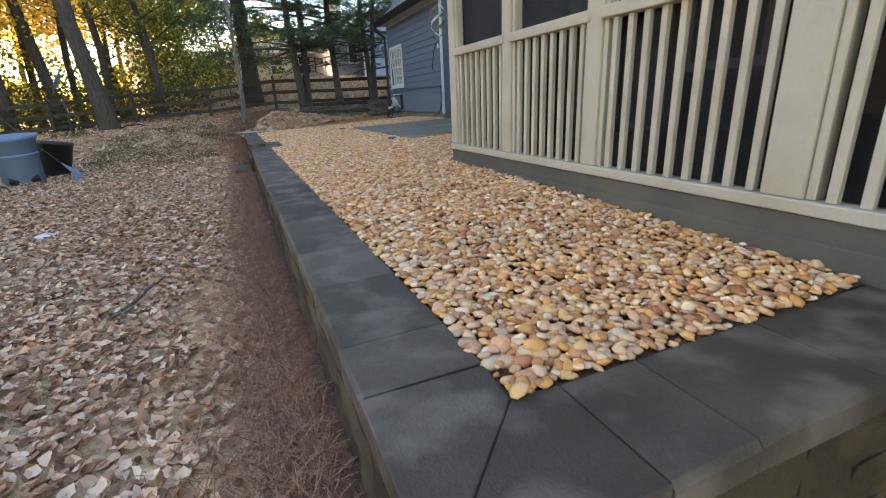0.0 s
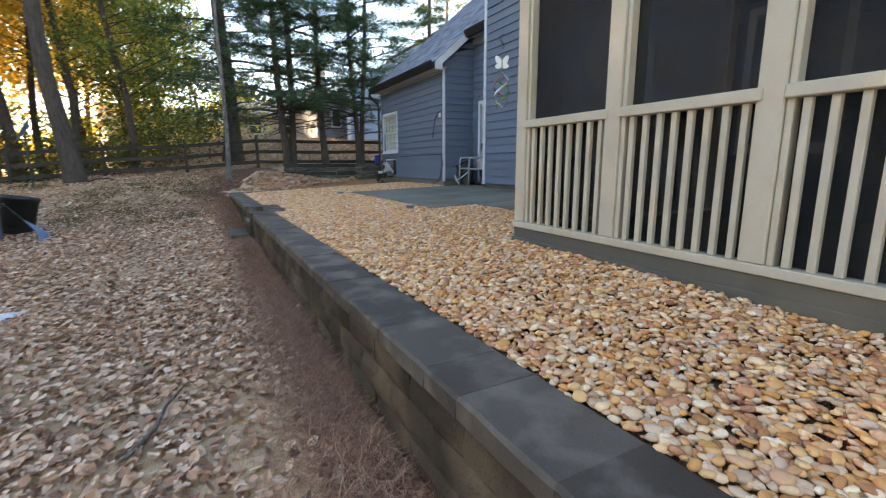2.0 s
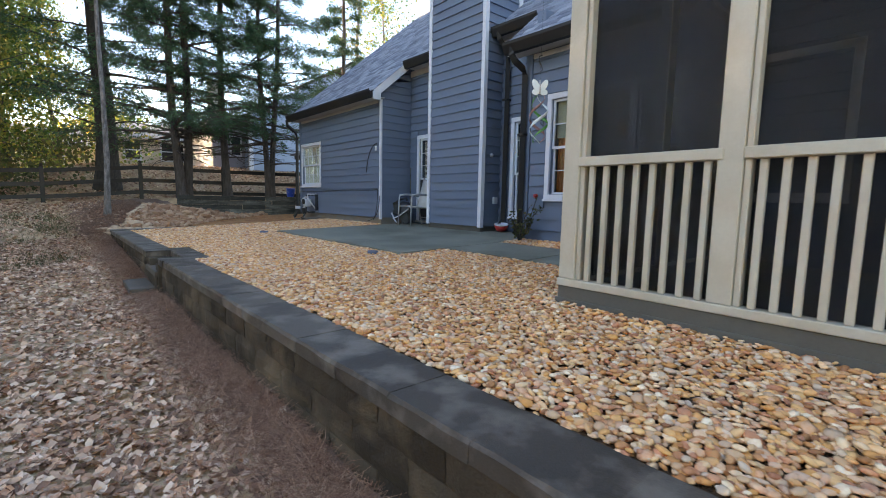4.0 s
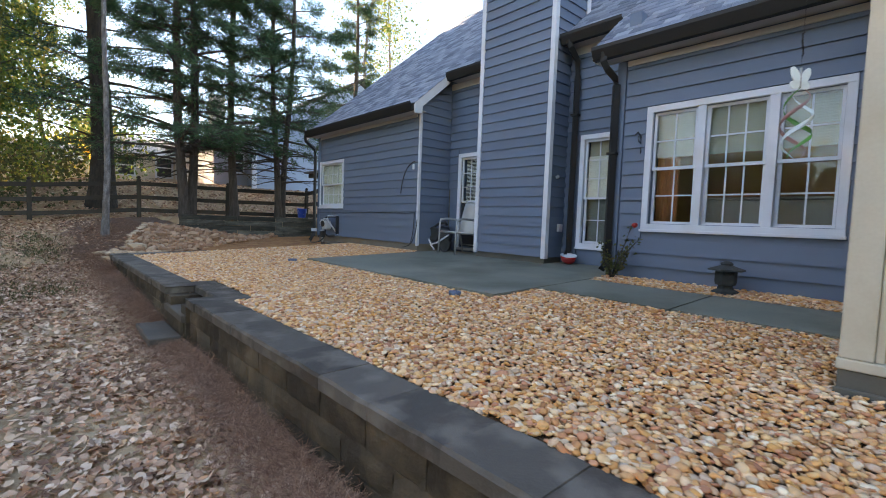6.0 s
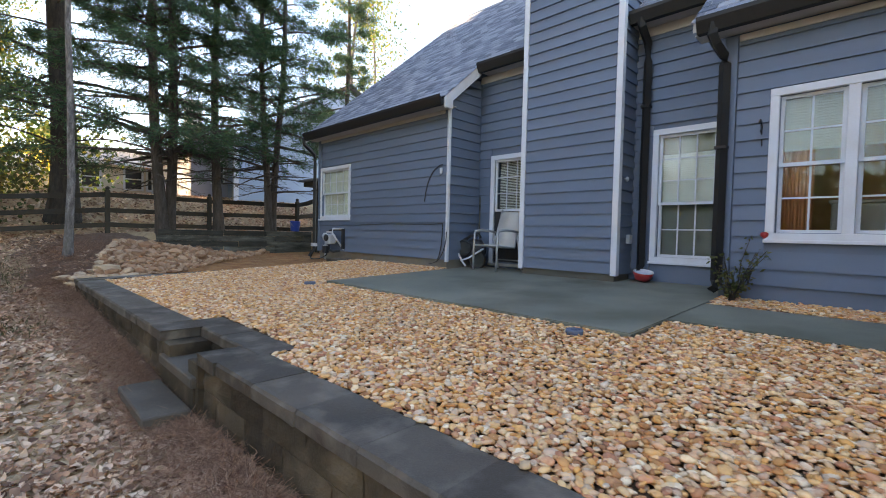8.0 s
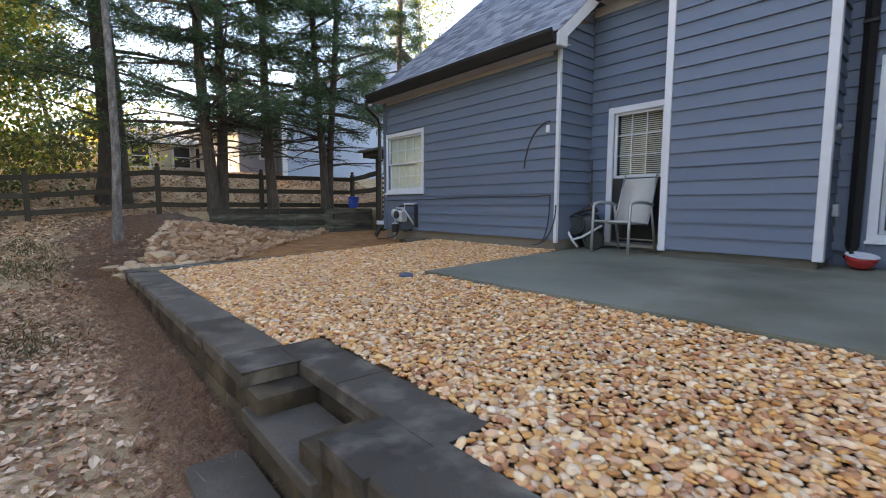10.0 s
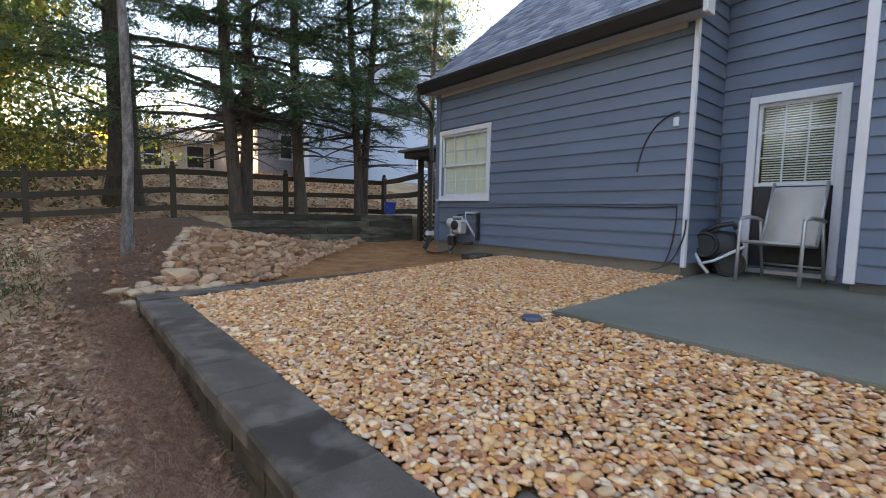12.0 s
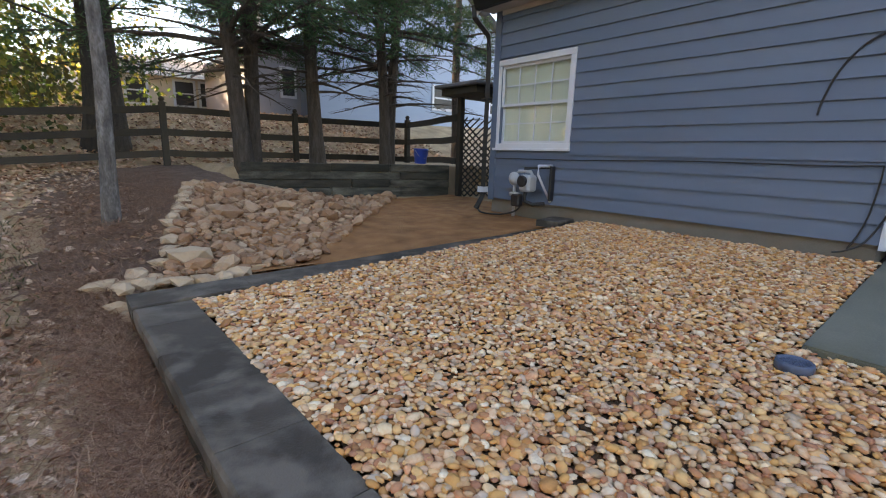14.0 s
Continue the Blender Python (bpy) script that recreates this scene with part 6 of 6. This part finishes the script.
bm = lathe([(0.02, 0.0), (0.15, 0.012), (0.26, 0.045), (0.32, 0.075), (0.325, 0.08), (0.26, 0.052), (0.15, 0.02), (0.02, 0.008)], 24)
bmesh.ops.rotate(bm, verts=bm.verts, cent=(0, 0, 0), matrix=Matrix.Rotation(radians(62), 3, "X"))
bmesh.ops.translate(bm, verts=bm.verts, vec=(0, 0.03, 1.6))
part("reflector", bm, M["bin"], dish, smooth=True)
rod(dish, "feed_arm", [(0, 0, 1.38), (0, -0.30, 1.42), (0, -0.42, 1.62)], 0.012, "stone_dark")
part("feed_horn", box(-0.03, 0.03, -0.46, -0.38, 1.6, 1.68, 0.01), M["stone_dark"], dish)
for me in (PALE[1].copy(), PALE[3].copy()):
    me.materials.clear()
    me.materials.append(M["pale_grey"])
    me.name = "flat_stone"
FLAT = [m for m in bpy.data.meshes if m.name.startswith("flat_stone")]
# low weeds at the foot of the thick trunk
wd_rnd, wd_nr = random.Random(77), np.random.RandomState(77)
for x, y in ((-4.9, 17.4), (-4.6, 17.1), (-5.3, 17.7)):
    weed = thing("weed_clump", pose(*at_ground(x, y)), "small clump of green weeds at the trunk foot", "weeds", "weeds by the trunk")
    pp = [(wd_rnd.gauss(0, 0.12), wd_rnd.gauss(0, 0.12), wd_rnd.uniform(0.02, 0.16)) for k in range(40)]
    v, f = sprays(pp, [(0, 0, 0.5)] * 40, 0.05, 3, wd_nr, 0.0, 0.5)
    place(new("leaves", mesh_from("leaves", v, f, M["brush"])), weed)
wrk = thing("pale_rock", pose(*at_ground(-2.1, 5.85), 8, 3, 20), "flat pale grey stone among the leaves", "rock")
piece("stone", FLAT[0], wrk, Matrix.Diagonal((0.26, 0.2, 0.14, 1)))
for x, y, s in ((-3.0, 6.6, 0.15), (-3.4, 5.6, 0.2), (-2.9, 5.1, 0.13)):
    o = thing("pale_rock", pose(*at_ground(x, y), 0, 4, 70 * s * 10), "flat pale grey stone among the leaves", "rock")
    piece("stone", FLAT[1], o, Matrix.Diagonal((s * 1.4, s, s * 0.6, 1)))
# root and fallen branch by the trunk
for i, pts in enumerate(([(-3.95, 18.5, 0.03), (-3.65, 18.4, 0.12), (-3.3, 18.35, 0.11), (-3.0, 18.2, 0.02)], [(-0.95, 3.1, 0.02), (-0.82, 3.3, 0.05), (-0.8, 3.55, 0.04), (-0.72, 3.75, 0.05)])):
    tagged(part("fallen_branch", tube([(x, y, float(yard_z(x, y)) + dz) for x, y, dz in pts], [0.022, 0.02, 0.016, 0.008] if i == 0 else [0.011, 0.010, 0.008, 0.004], 7), M["bark_dark"] if i == 0 else M["bark_grey"], smooth=True),
           "curved dark dead branch lying on the leaves" if i == 0 else "short pale twig lying on the soil", "branch")

# a low taupe cabinet just inside the wide window, and the rust-painted room wall
cab = thing("sideboard", pose(4.95, 5.35, 0.751), "taupe sideboard inside the dining room window", "sideboard")
part("body", box(0, 0.4, -1.15, 0.50, 0, 1.0, 0.01), M["panel"], cab)
part("top", box(-0.02, 0.42, -1.17, 0.52, 1.001, 1.03, 0.006), M["panel"], cab)
wall_box("wall_dining_inner", 5.5, 5.6, 3.4, 6.5, 0.751, 3.29, M["rust"], "rust-painted dining room wall")

# inside the porch
shelf = thing("storage_box", pose(2.62, 1.25, FLOOR + 0.29), "yellow-brown cardboard box on a dark chest in the porch", "box")
part("carton", box(-0.16, 0.2, -0.4, 0.2, 0, 0.29, 0.006), M["orange"], shelf)
part("flap", box(-0.165, 0.0, -0.4, 0.2, 0.291, 0.297), M["orange"], shelf)
chest = thing("chest", pose(2.62, 1.2, FLOOR - 0.01), "dark brown low chest in the porch", "chest")
part("body", box(-0.2, 0.3, -0.6, 0.32, 0, 0.262, 0.02), M["room"], chest)
part("lid", box(-0.22, 0.32, -0.62, 0.34, 0.264, 0.299, 0.01), M["room"], chest)
ptb = thing("side_table", pose(3.5, 1.6, FLOOR - 0.01), "dark round porch table", "table")
part("top", lathe([(0.4, 0.68), (0.41, 0.7), (0.4, 0.72)], 28), M["black"], ptb)
part("column", lathe([(0.2, 0), (0.06, 0.05), (0.04, 0.3), (0.05, 0.68)], 16), M["black"], ptb, smooth=True)
pch = thing("porch_chair", pose(2.9, -0.4, FLOOR - 0.01, 0, 0, 200), "dark porch chair with an orange cushion", "chair")
for x, y in ((-0.25, -0.25), (0.25, -0.25), (-0.25, 0.25), (0.25, 0.25)):
    part("leg", box(x - 0.025, x + 0.025, y - 0.025, y + 0.025, 0, 0.4 if y < 0 else 0.95, 0.005), M["black"], pch)
part("seat", box(-0.28, 0.28, -0.28, 0.28, 0.4, 0.44, 0.01), M["black"], pch)
part("cushion", box(-0.26, 0.26, -0.26, 0.24, 0.445, 0.54, 0.04), M["orange"], pch, "orange seat cushion")
part("back_cushion", box(-0.26, 0.26, 0.14, 0.24, 0.545, 1.0, 0.04), M["orange"], pch, "orange back cushion")


# ---- neighbouring houses ----
def house(m, w, d, h, pitch, wall, label, rows, gable_front=False, roof="far_roof"):
    t = thing("neighbour_house", m, label, "house", "neighbouring houses")
    part("wall", box(-w / 2, w / 2, 0, d, -1.0, h), M[wall], t)
    bm = bmesh.new()
    if gable_front:
        pr = [(-w / 2 - 0.4, h - 0.15), (w / 2 + 0.4, h - 0.15), (0, h + pitch * w / 2)]
        a = [bm.verts.new((x, -0.4, z)) for x, z in pr]
        b = [bm.verts.new((x, d + 0.4, z)) for x, z in pr]
        part("gable", mesh_bm([(-w / 2, -0.005, h), (w / 2, -0.005, h), (0, -0.005, h + pitch * w / 2 - 0.2)], [(0, 1, 2)]), M[wall], t)
        for f in ((a[0], a[2], b[2], b[0]), (a[2], a[1], b[1], b[2])):
            bm.faces.new(f)
    else:
        pr = [(-0.4, h - 0.15), (d + 0.4, h - 0.15), (d / 2, h + pitch * d / 2)]
        a = [bm.verts.new((-w / 2 - 0.3, y, z)) for y, z in pr]
        b = [bm.verts.new((w / 2 + 0.3, y, z)) for y, z in pr]
        for f in ((a[0], a[2], b[2], b[0]), (a[2], a[1], b[1], b[2]), (a[0], a[1], a[2]), (b[0], b[2], b[1])):
            bm.faces.new(f)
    bmesh.ops.recalc_face_normals(bm, faces=bm.faces)
    part("roof", bm, M[roof], t, "shingle roof")
    for z, xs, ww, hh in rows:
        for x in xs:
            wd = part("window", box(x - ww / 2 - 0.1, x + ww / 2 + 0.1, -0.06, 0.0, z - 0.1, z + hh + 0.1), M["white"], t)
            part("pane", box(x - ww / 2, x + ww / 2, -0.075, -0.061, z, z + hh), M["black"], wd)
            part("muntin", box(x - ww / 2, x + ww / 2, -0.085, -0.076, z + hh / 2 - 0.03, z + hh / 2 + 0.03), M["white"], wd)
    for s in (-1, 1):
        part("corner_board", box(s * w / 2 - 0.1, s * w / 2 + 0.1, -0.03, 0.1, -1, h), M["white"], t)
    return t


def mesh_bm(v, f):
    bm = bmesh.new()
    q = [bm.verts.new(p) for p in v]
    for k in f:
        bm.faces.new([q[i] for i in k])
    return bm


blue_house = house(pose(11.6, 25.0, 2.62, 0, 0, 0), 10.66, 8, 2.75, 0.62, "far_blue", "pale blue gabled neighbouring house with white trim", [(0.75, (0.42, 3.6), 1.3, 0.75)], True)
# set-back wall of the blue house, coloured as if in shade
part("side_wall", box(-6.8, -5.34, 0.9, 7.5, -1.0, 2.35), M["far_shaded"], blue_house, "recessed side wall with its shade painted lilac-grey")
wd = part("window", box(-6.05, -5.50, 0.84, 0.899, 0.62, 1.62), M["white"], blue_house)
part("pane", box(-5.97, -5.58, 0.825, 0.839, 0.70, 1.54), M["black"], wd)
part("muntin", box(-5.97, -5.58, 0.815, 0.824, 1.10, 1.14), M["white"], wd)
part("side_roof", mesh_bm([(-7.15, -0.4, 1.98), (-5.6, -0.4, 2.94), (-5.6, 8.4, 2.94), (-7.15, 8.4, 1.98), (-7.15, -0.4, 1.86), (-5.6, -0.4, 2.82), (-5.6, 8.4, 2.82), (-7.15, 8.4, 1.86)],
                          [(0, 1, 2, 3), (7, 6, 5, 4), (0, 4, 5, 1), (3, 2, 6, 7), (0, 3, 7, 4), (1, 5, 6, 2)]), M["far_roof"], blue_house, "grey shingle roof")
part("flue", box(-6.3, -5.7, 3.2, 3.8, 2.3, 4.6), M["far_beige"], blue_house, "pale boxed flue")
house(pose(4.9, 34.0, 2.62, 0, 0, -8), 7.4, 7, 2.05, 0.34, "far_beige", "beige low neighbouring house behind the conifers", [(0.75, (-2.4, -0.6, 0.4, 2.2), 0.7, 1.0)], roof="far_roof_sunlit")
house(pose(-2.6, 41.0, 2.2, 0, 0, 14), 8, 7, 2.3, 0.4, "far_beige", "cream neighbouring house beyond the woods", [(0.8, (-2.0, 1.6), 0.9, 1.1)], roof="far_roof_sunlit")

# ---- pebbles, leaves and straw ----
def pebble_unit(plain=False):
    bm = bmesh.new()
    if plain:
        bmesh.ops.create_icosphere(bm, subdivisions=1, radius=0.5)
        bm.verts.ensure_lookup_table()
        v = np.array([tuple(q.co) for q in bm.verts])
        f = np.array([[q.index for q in p.verts] for p in bm.faces])
        bm.free()
        return v, f
    bmesh.ops.create_cube(bm, size=1.0)
    bmesh.ops.subdivide_edges(bm, edges=bm.edges[:], cuts=1, use_grid_fill=True)
    for v in bm.verts:
        n = v.co.normalized()
        v.co = n * (0.5 * (0.88 + 0.12 * max(abs(v.co.x), abs(v.co.y), abs(v.co.z)) / 0.5))
    bm.verts.ensure_lookup_table()
    v = np.array([tuple(q.co) for q in bm.verts])
    f = np.array([[q.index for q in p.verts] for p in bm.faces])
    bm.free()
    return v, f


def rot_z(a):
    c, s, o = np.cos(a), np.sin(a), np.zeros_like(a)
    return np.stack([np.stack([c, -s, o], 1), np.stack([s, c, o], 1), np.stack([o, o, o + 1], 1)], 1)


def tilt(ax, ay):
    cx, sx_, cy, sy_ = np.cos(ax), np.sin(ax), np.cos(ay), np.sin(ay)
    o = np.zeros_like(ax)
    rx = np.stack([np.stack([o + 1, o, o], 1), np.stack([o, cx, -sx_], 1), np.stack([o, sx_, cx], 1)], 1)
    ry = np.stack([np.stack([cy, o, sy_], 1), np.stack([o, o + 1, o], 1), np.stack([-sy_, o, cy], 1)], 1)
    return rx @ ry


def pebble_field(name, label, area, keep, step, size, seed, zf, material, plain=False):
    nr = np.random.RandomState(seed)
    x0, x1, y0, y1 = area
    gx_, gy_ = np.meshgrid(np.arange(x0, x1, step), np.arange(y0, y1, step))
    x = gx_.ravel() + nr.uniform(-0.5, 0.5, gx_.size) * step
    y = gy_.ravel() + nr.uniform(-0.5, 0.5, gx_.size) * step
    ok = keep(x, y)
    x, y = x[ok], y[ok]
    n = len(x)
    pv, pf = pebble_unit(plain)
    ln = size * np.clip(nr.lognormal(0, 0.26, n), 0.55, 1.9)
    dims = np.stack([ln, ln * nr.uniform(0.60, 0.88, n), ln * nr.uniform(0.30, 0.48, n)], 1)
    R = rot_z(nr.uniform(0, 6.28, n)) @ tilt(nr.normal(0, 0.24, n), nr.normal(0, 0.24, n))
    bumpy = 1 + nr.normal(0, 0.06, (n, len(pv), 1))
    v = (pv[None] * bumpy * dims[:, None, :]) @ np.transpose(R, (0, 2, 1))
    v += np.stack([x, y, zf(x, y) + nr.uniform(-0.009, 0.012, n)], 1)[:, None, :]
    f = (pf[None] + (np.arange(n) * len(pv))[:, None, None]).reshape(-1, pf.shape[1])
    return tagged(new(name, mesh_from(name, v.reshape(-1, 3), f, material, True)), label, "gravel", kind="stuff")


def in_gravel(x, y):
    inner = wall_x(y) + CAP_D + 0.004
    ok = (x > inner) & (y > 0.806) & (y < 13.365)
    ok &= ~((x > PX - 0.025) & (y < PY + 0.02) & (x < 2.9))
    ok &= ~((x > 2.24) & (y > 6.64) & (y < 10.75))
    ok &= ~((x > 2.91) & (y < 6.66) & (x < 3.96))
    ok &= ~((x > 2.91) & (y < 4.1))
    ok &= ~((x < 0.538) & (y > 8.10) & (y < 9.525))
    return ok & (x < 4.53) & ~((x > 4.48) & (y < 6.7))


pebble_field("gravel_near", "tan, amber and cream river pebbles filling the terrace", (0.2, 0.80, 0.75, 13.4), in_gravel, 0.0222, 0.0385, 7, lambda x, y: gravel_z(x, y) + 0.004, M["pebble"])
pebble_field("gravel_beyond", "tan and amber river pebbles towards the house", (0.80, 4.6, 0.75, 13.4), in_gravel, 0.0228, 0.0390, 17, lambda x, y: gravel_z(x, y) + 0.004, M["pebble"], True)


def leaf_field(name, label, n, area, size, seed, dens, lift=0.012):
    nr = np.random.RandomState(seed)
    x0, x1, y0, y1 = area
    x, y = nr.uniform(x0, x1, n), nr.uniform(y0, y1, n)
    ok = dens(x, y, nr.uniform(0, 1, n))
    x, y = x[ok], y[ok]
    n = len(x)
    # a curled leaf: a midrib of four points with a lobe at each side
    u = np.array([(-0.5, 0, 0), (-0.18, 0.27, 0), (0.15, 0.33, 0), (0.5, 0, 0), (0.15, -0.33, 0), (-0.18, -0.27, 0), (-0.18, 0, 0), (0.15, 0, 0)])
    quads = np.array([(0, 6, 1, 1), (6, 7, 2, 1), (7, 3, 2, 2), (0, 5, 6, 6), (5, 4, 7, 6), (4, 3, 7, 7)])
    ln = size * nr.uniform(0.55, 1.35, n)
    v = np.repeat(u[None], n, 0) * ln[:, None, None]
    v = v * (1 + nr.normal(0, 0.12, v.shape))
    fold = nr.uniform(-0.2, 0.7, n)
    curl = nr.normal(0.25, 0.5, n)
    v[:, :, 2] = np.abs(v[:, :, 1]) * fold[:, None] + (v[:, :, 0] ** 2) / ln[:, None] * curl[:, None]
    R = rot_z(nr.uniform(0, 6.28, n)) @ tilt(nr.normal(0, 0.35, n), nr.normal(0, 0.35, n))
    v = v @ np.transpose(R, (0, 2, 1))
    v += np.stack([x, y, yard_z(x, y) + lift + nr.uniform(0, 0.014, n)], 1)[:, None, :]
    tri = np.array([(0, 6, 1), (6, 7, 2), (6, 2, 1), (7, 3, 2), (0, 5, 6), (5, 4, 7), (5, 7, 6), (4, 3, 7)])
    f = (tri[None] + (np.arange(n) * 8)[:, None, None]).reshape(-1, 3)
    return tagged(new(name, mesh_from(name, v.reshape(-1, 3), f, M["leaf_dry"])), label, "fallen leaves", kind="stuff")


def patchy(x, y, r):
    p = 0.72 + 0.34 * np.sin(x * 1.9 + 0.6 * y) * np.sin(y * 1.3 - 0.4 * x + 1) - 0.62 * np.exp(-((x - 0.10) / 0.24) ** 2)
    return (r < np.clip(p, 0.05, 1)) & (x < wall_x(y) - 0.02)


leaf_field("fallen_leaves", "pale tan and pinkish dry leaves scattered over the soil", 66000, (-3.6, 0.1, 0.6, 13.8), 0.057, 11, patchy)
leaf_field("fallen_leaves", "dry leaves covering the farther yard", 27000, (-9, 0.3, 4.0, 21.5), 0.075, 12, lambda x, y, r: (r < np.where(x > -0.8, 0.7, 0.95)) & ((x < -3.4) | (y > 13.6)) & (x < 0.2 + 0.26 * (y - 14.2)))
leaf_field("fallen_leaves", "dry leaves covering the slope beyond the fence", 18000, (-6, 9, 20.4, 30), 0.10, 13, lambda x, y, r: r < 1.2 - 0.05 * (y - 20))


def grass_field(n, seed):
    """Thin tufts of grey-green grass coming up through the leaves."""
    nr = np.random.RandomState(seed)
    c = np.stack([nr.uniform(-3.4, -0.7, 90), nr.uniform(11.0, 17.5, 90)], 1)
    k = nr.randint(0, 90, n)
    x, y = c[k, 0] + nr.normal(0, 0.14, n), c[k, 1] + nr.normal(0, 0.20, n)
    p = np.stack([x, y, yard_z(x, y) + 0.005], 1)
    v, f = sprays(p, np.tile([0, 0, 0.6], (n, 1)), 0.07, 1, nr, 0.0, 0.10)
    tagged(new("grass", mesh_from("grass", v, f, M["brush"])), "sparse grey-green grass tufts among the leaves", "grass", kind="stuff")


grass_field(9000, 23)


def straw_field(n, seed):
    nr = np.random.RandomState(seed)
    y = nr.uniform(0.5, 14.2, n)
    x = wall_x(y) - 0.02 - np.abs(nr.normal(0, 0.17, n)) - 0.02
    far = nr.uniform(0, 1, n) < 0.36
    y = np.where(far, nr.normal(15.6, 1.7, n), y)
    x = np.where(far, nr.normal(-0.05, 0.5, n) + 0.2 * (y - 15.0), x)
    a = nr.uniform(0, 6.28, n)
    ln = nr.uniform(0.06, 0.16, n)
    d = np.stack([np.cos(a), np.sin(a), nr.normal(0.05, 0.22, n)], 1)
    s = np.stack([-np.sin(a), np.cos(a), np.zeros(n)], 1) * 0.0012
    o = np.stack([x, y, yard_z(x, y) + 0.02 + nr.uniform(0, 0.035, n)], 1)
    bend = np.stack([nr.normal(0, 0.02, n), nr.normal(0, 0.02, n), nr.uniform(0.0, 0.02, n)], 1)
    m = o + d * ln[:, None] * 0.5 + bend
    e = o + d * ln[:, None]
    v = np.stack([o - s, o + s, m + s, m - s, e], 1).reshape(-1, 3)
    i = (np.arange(n) * 5)[:, None]
    f = np.concatenate([i + [0, 1, 2], i + [0, 2, 3], i + [3, 2, 4]], 0)
    return tagged(new("pine_straw", mesh_from("pine_straw", v, f, M["straw"])), "brown pine needles heaped along the wall foot", "pine straw", kind="stuff")


straw_field(88000, 14)


def in_bed(x, y):
    return (x > 0.24 + 0.26 * (y - 14.2)) & (x < 1.5 + (y - 14.15) * 0.92) & ~((y < 14.05) & (x > 1.4))


pebble_field("stone_rubble", "small broken tan stones between the field stones", (0.1, 4.3, 13.95, 17.2), in_bed, 0.05, 0.078, 19, np.vectorize(lambda x, y: bed_z(x, y) + 0.022), M["rubble"])
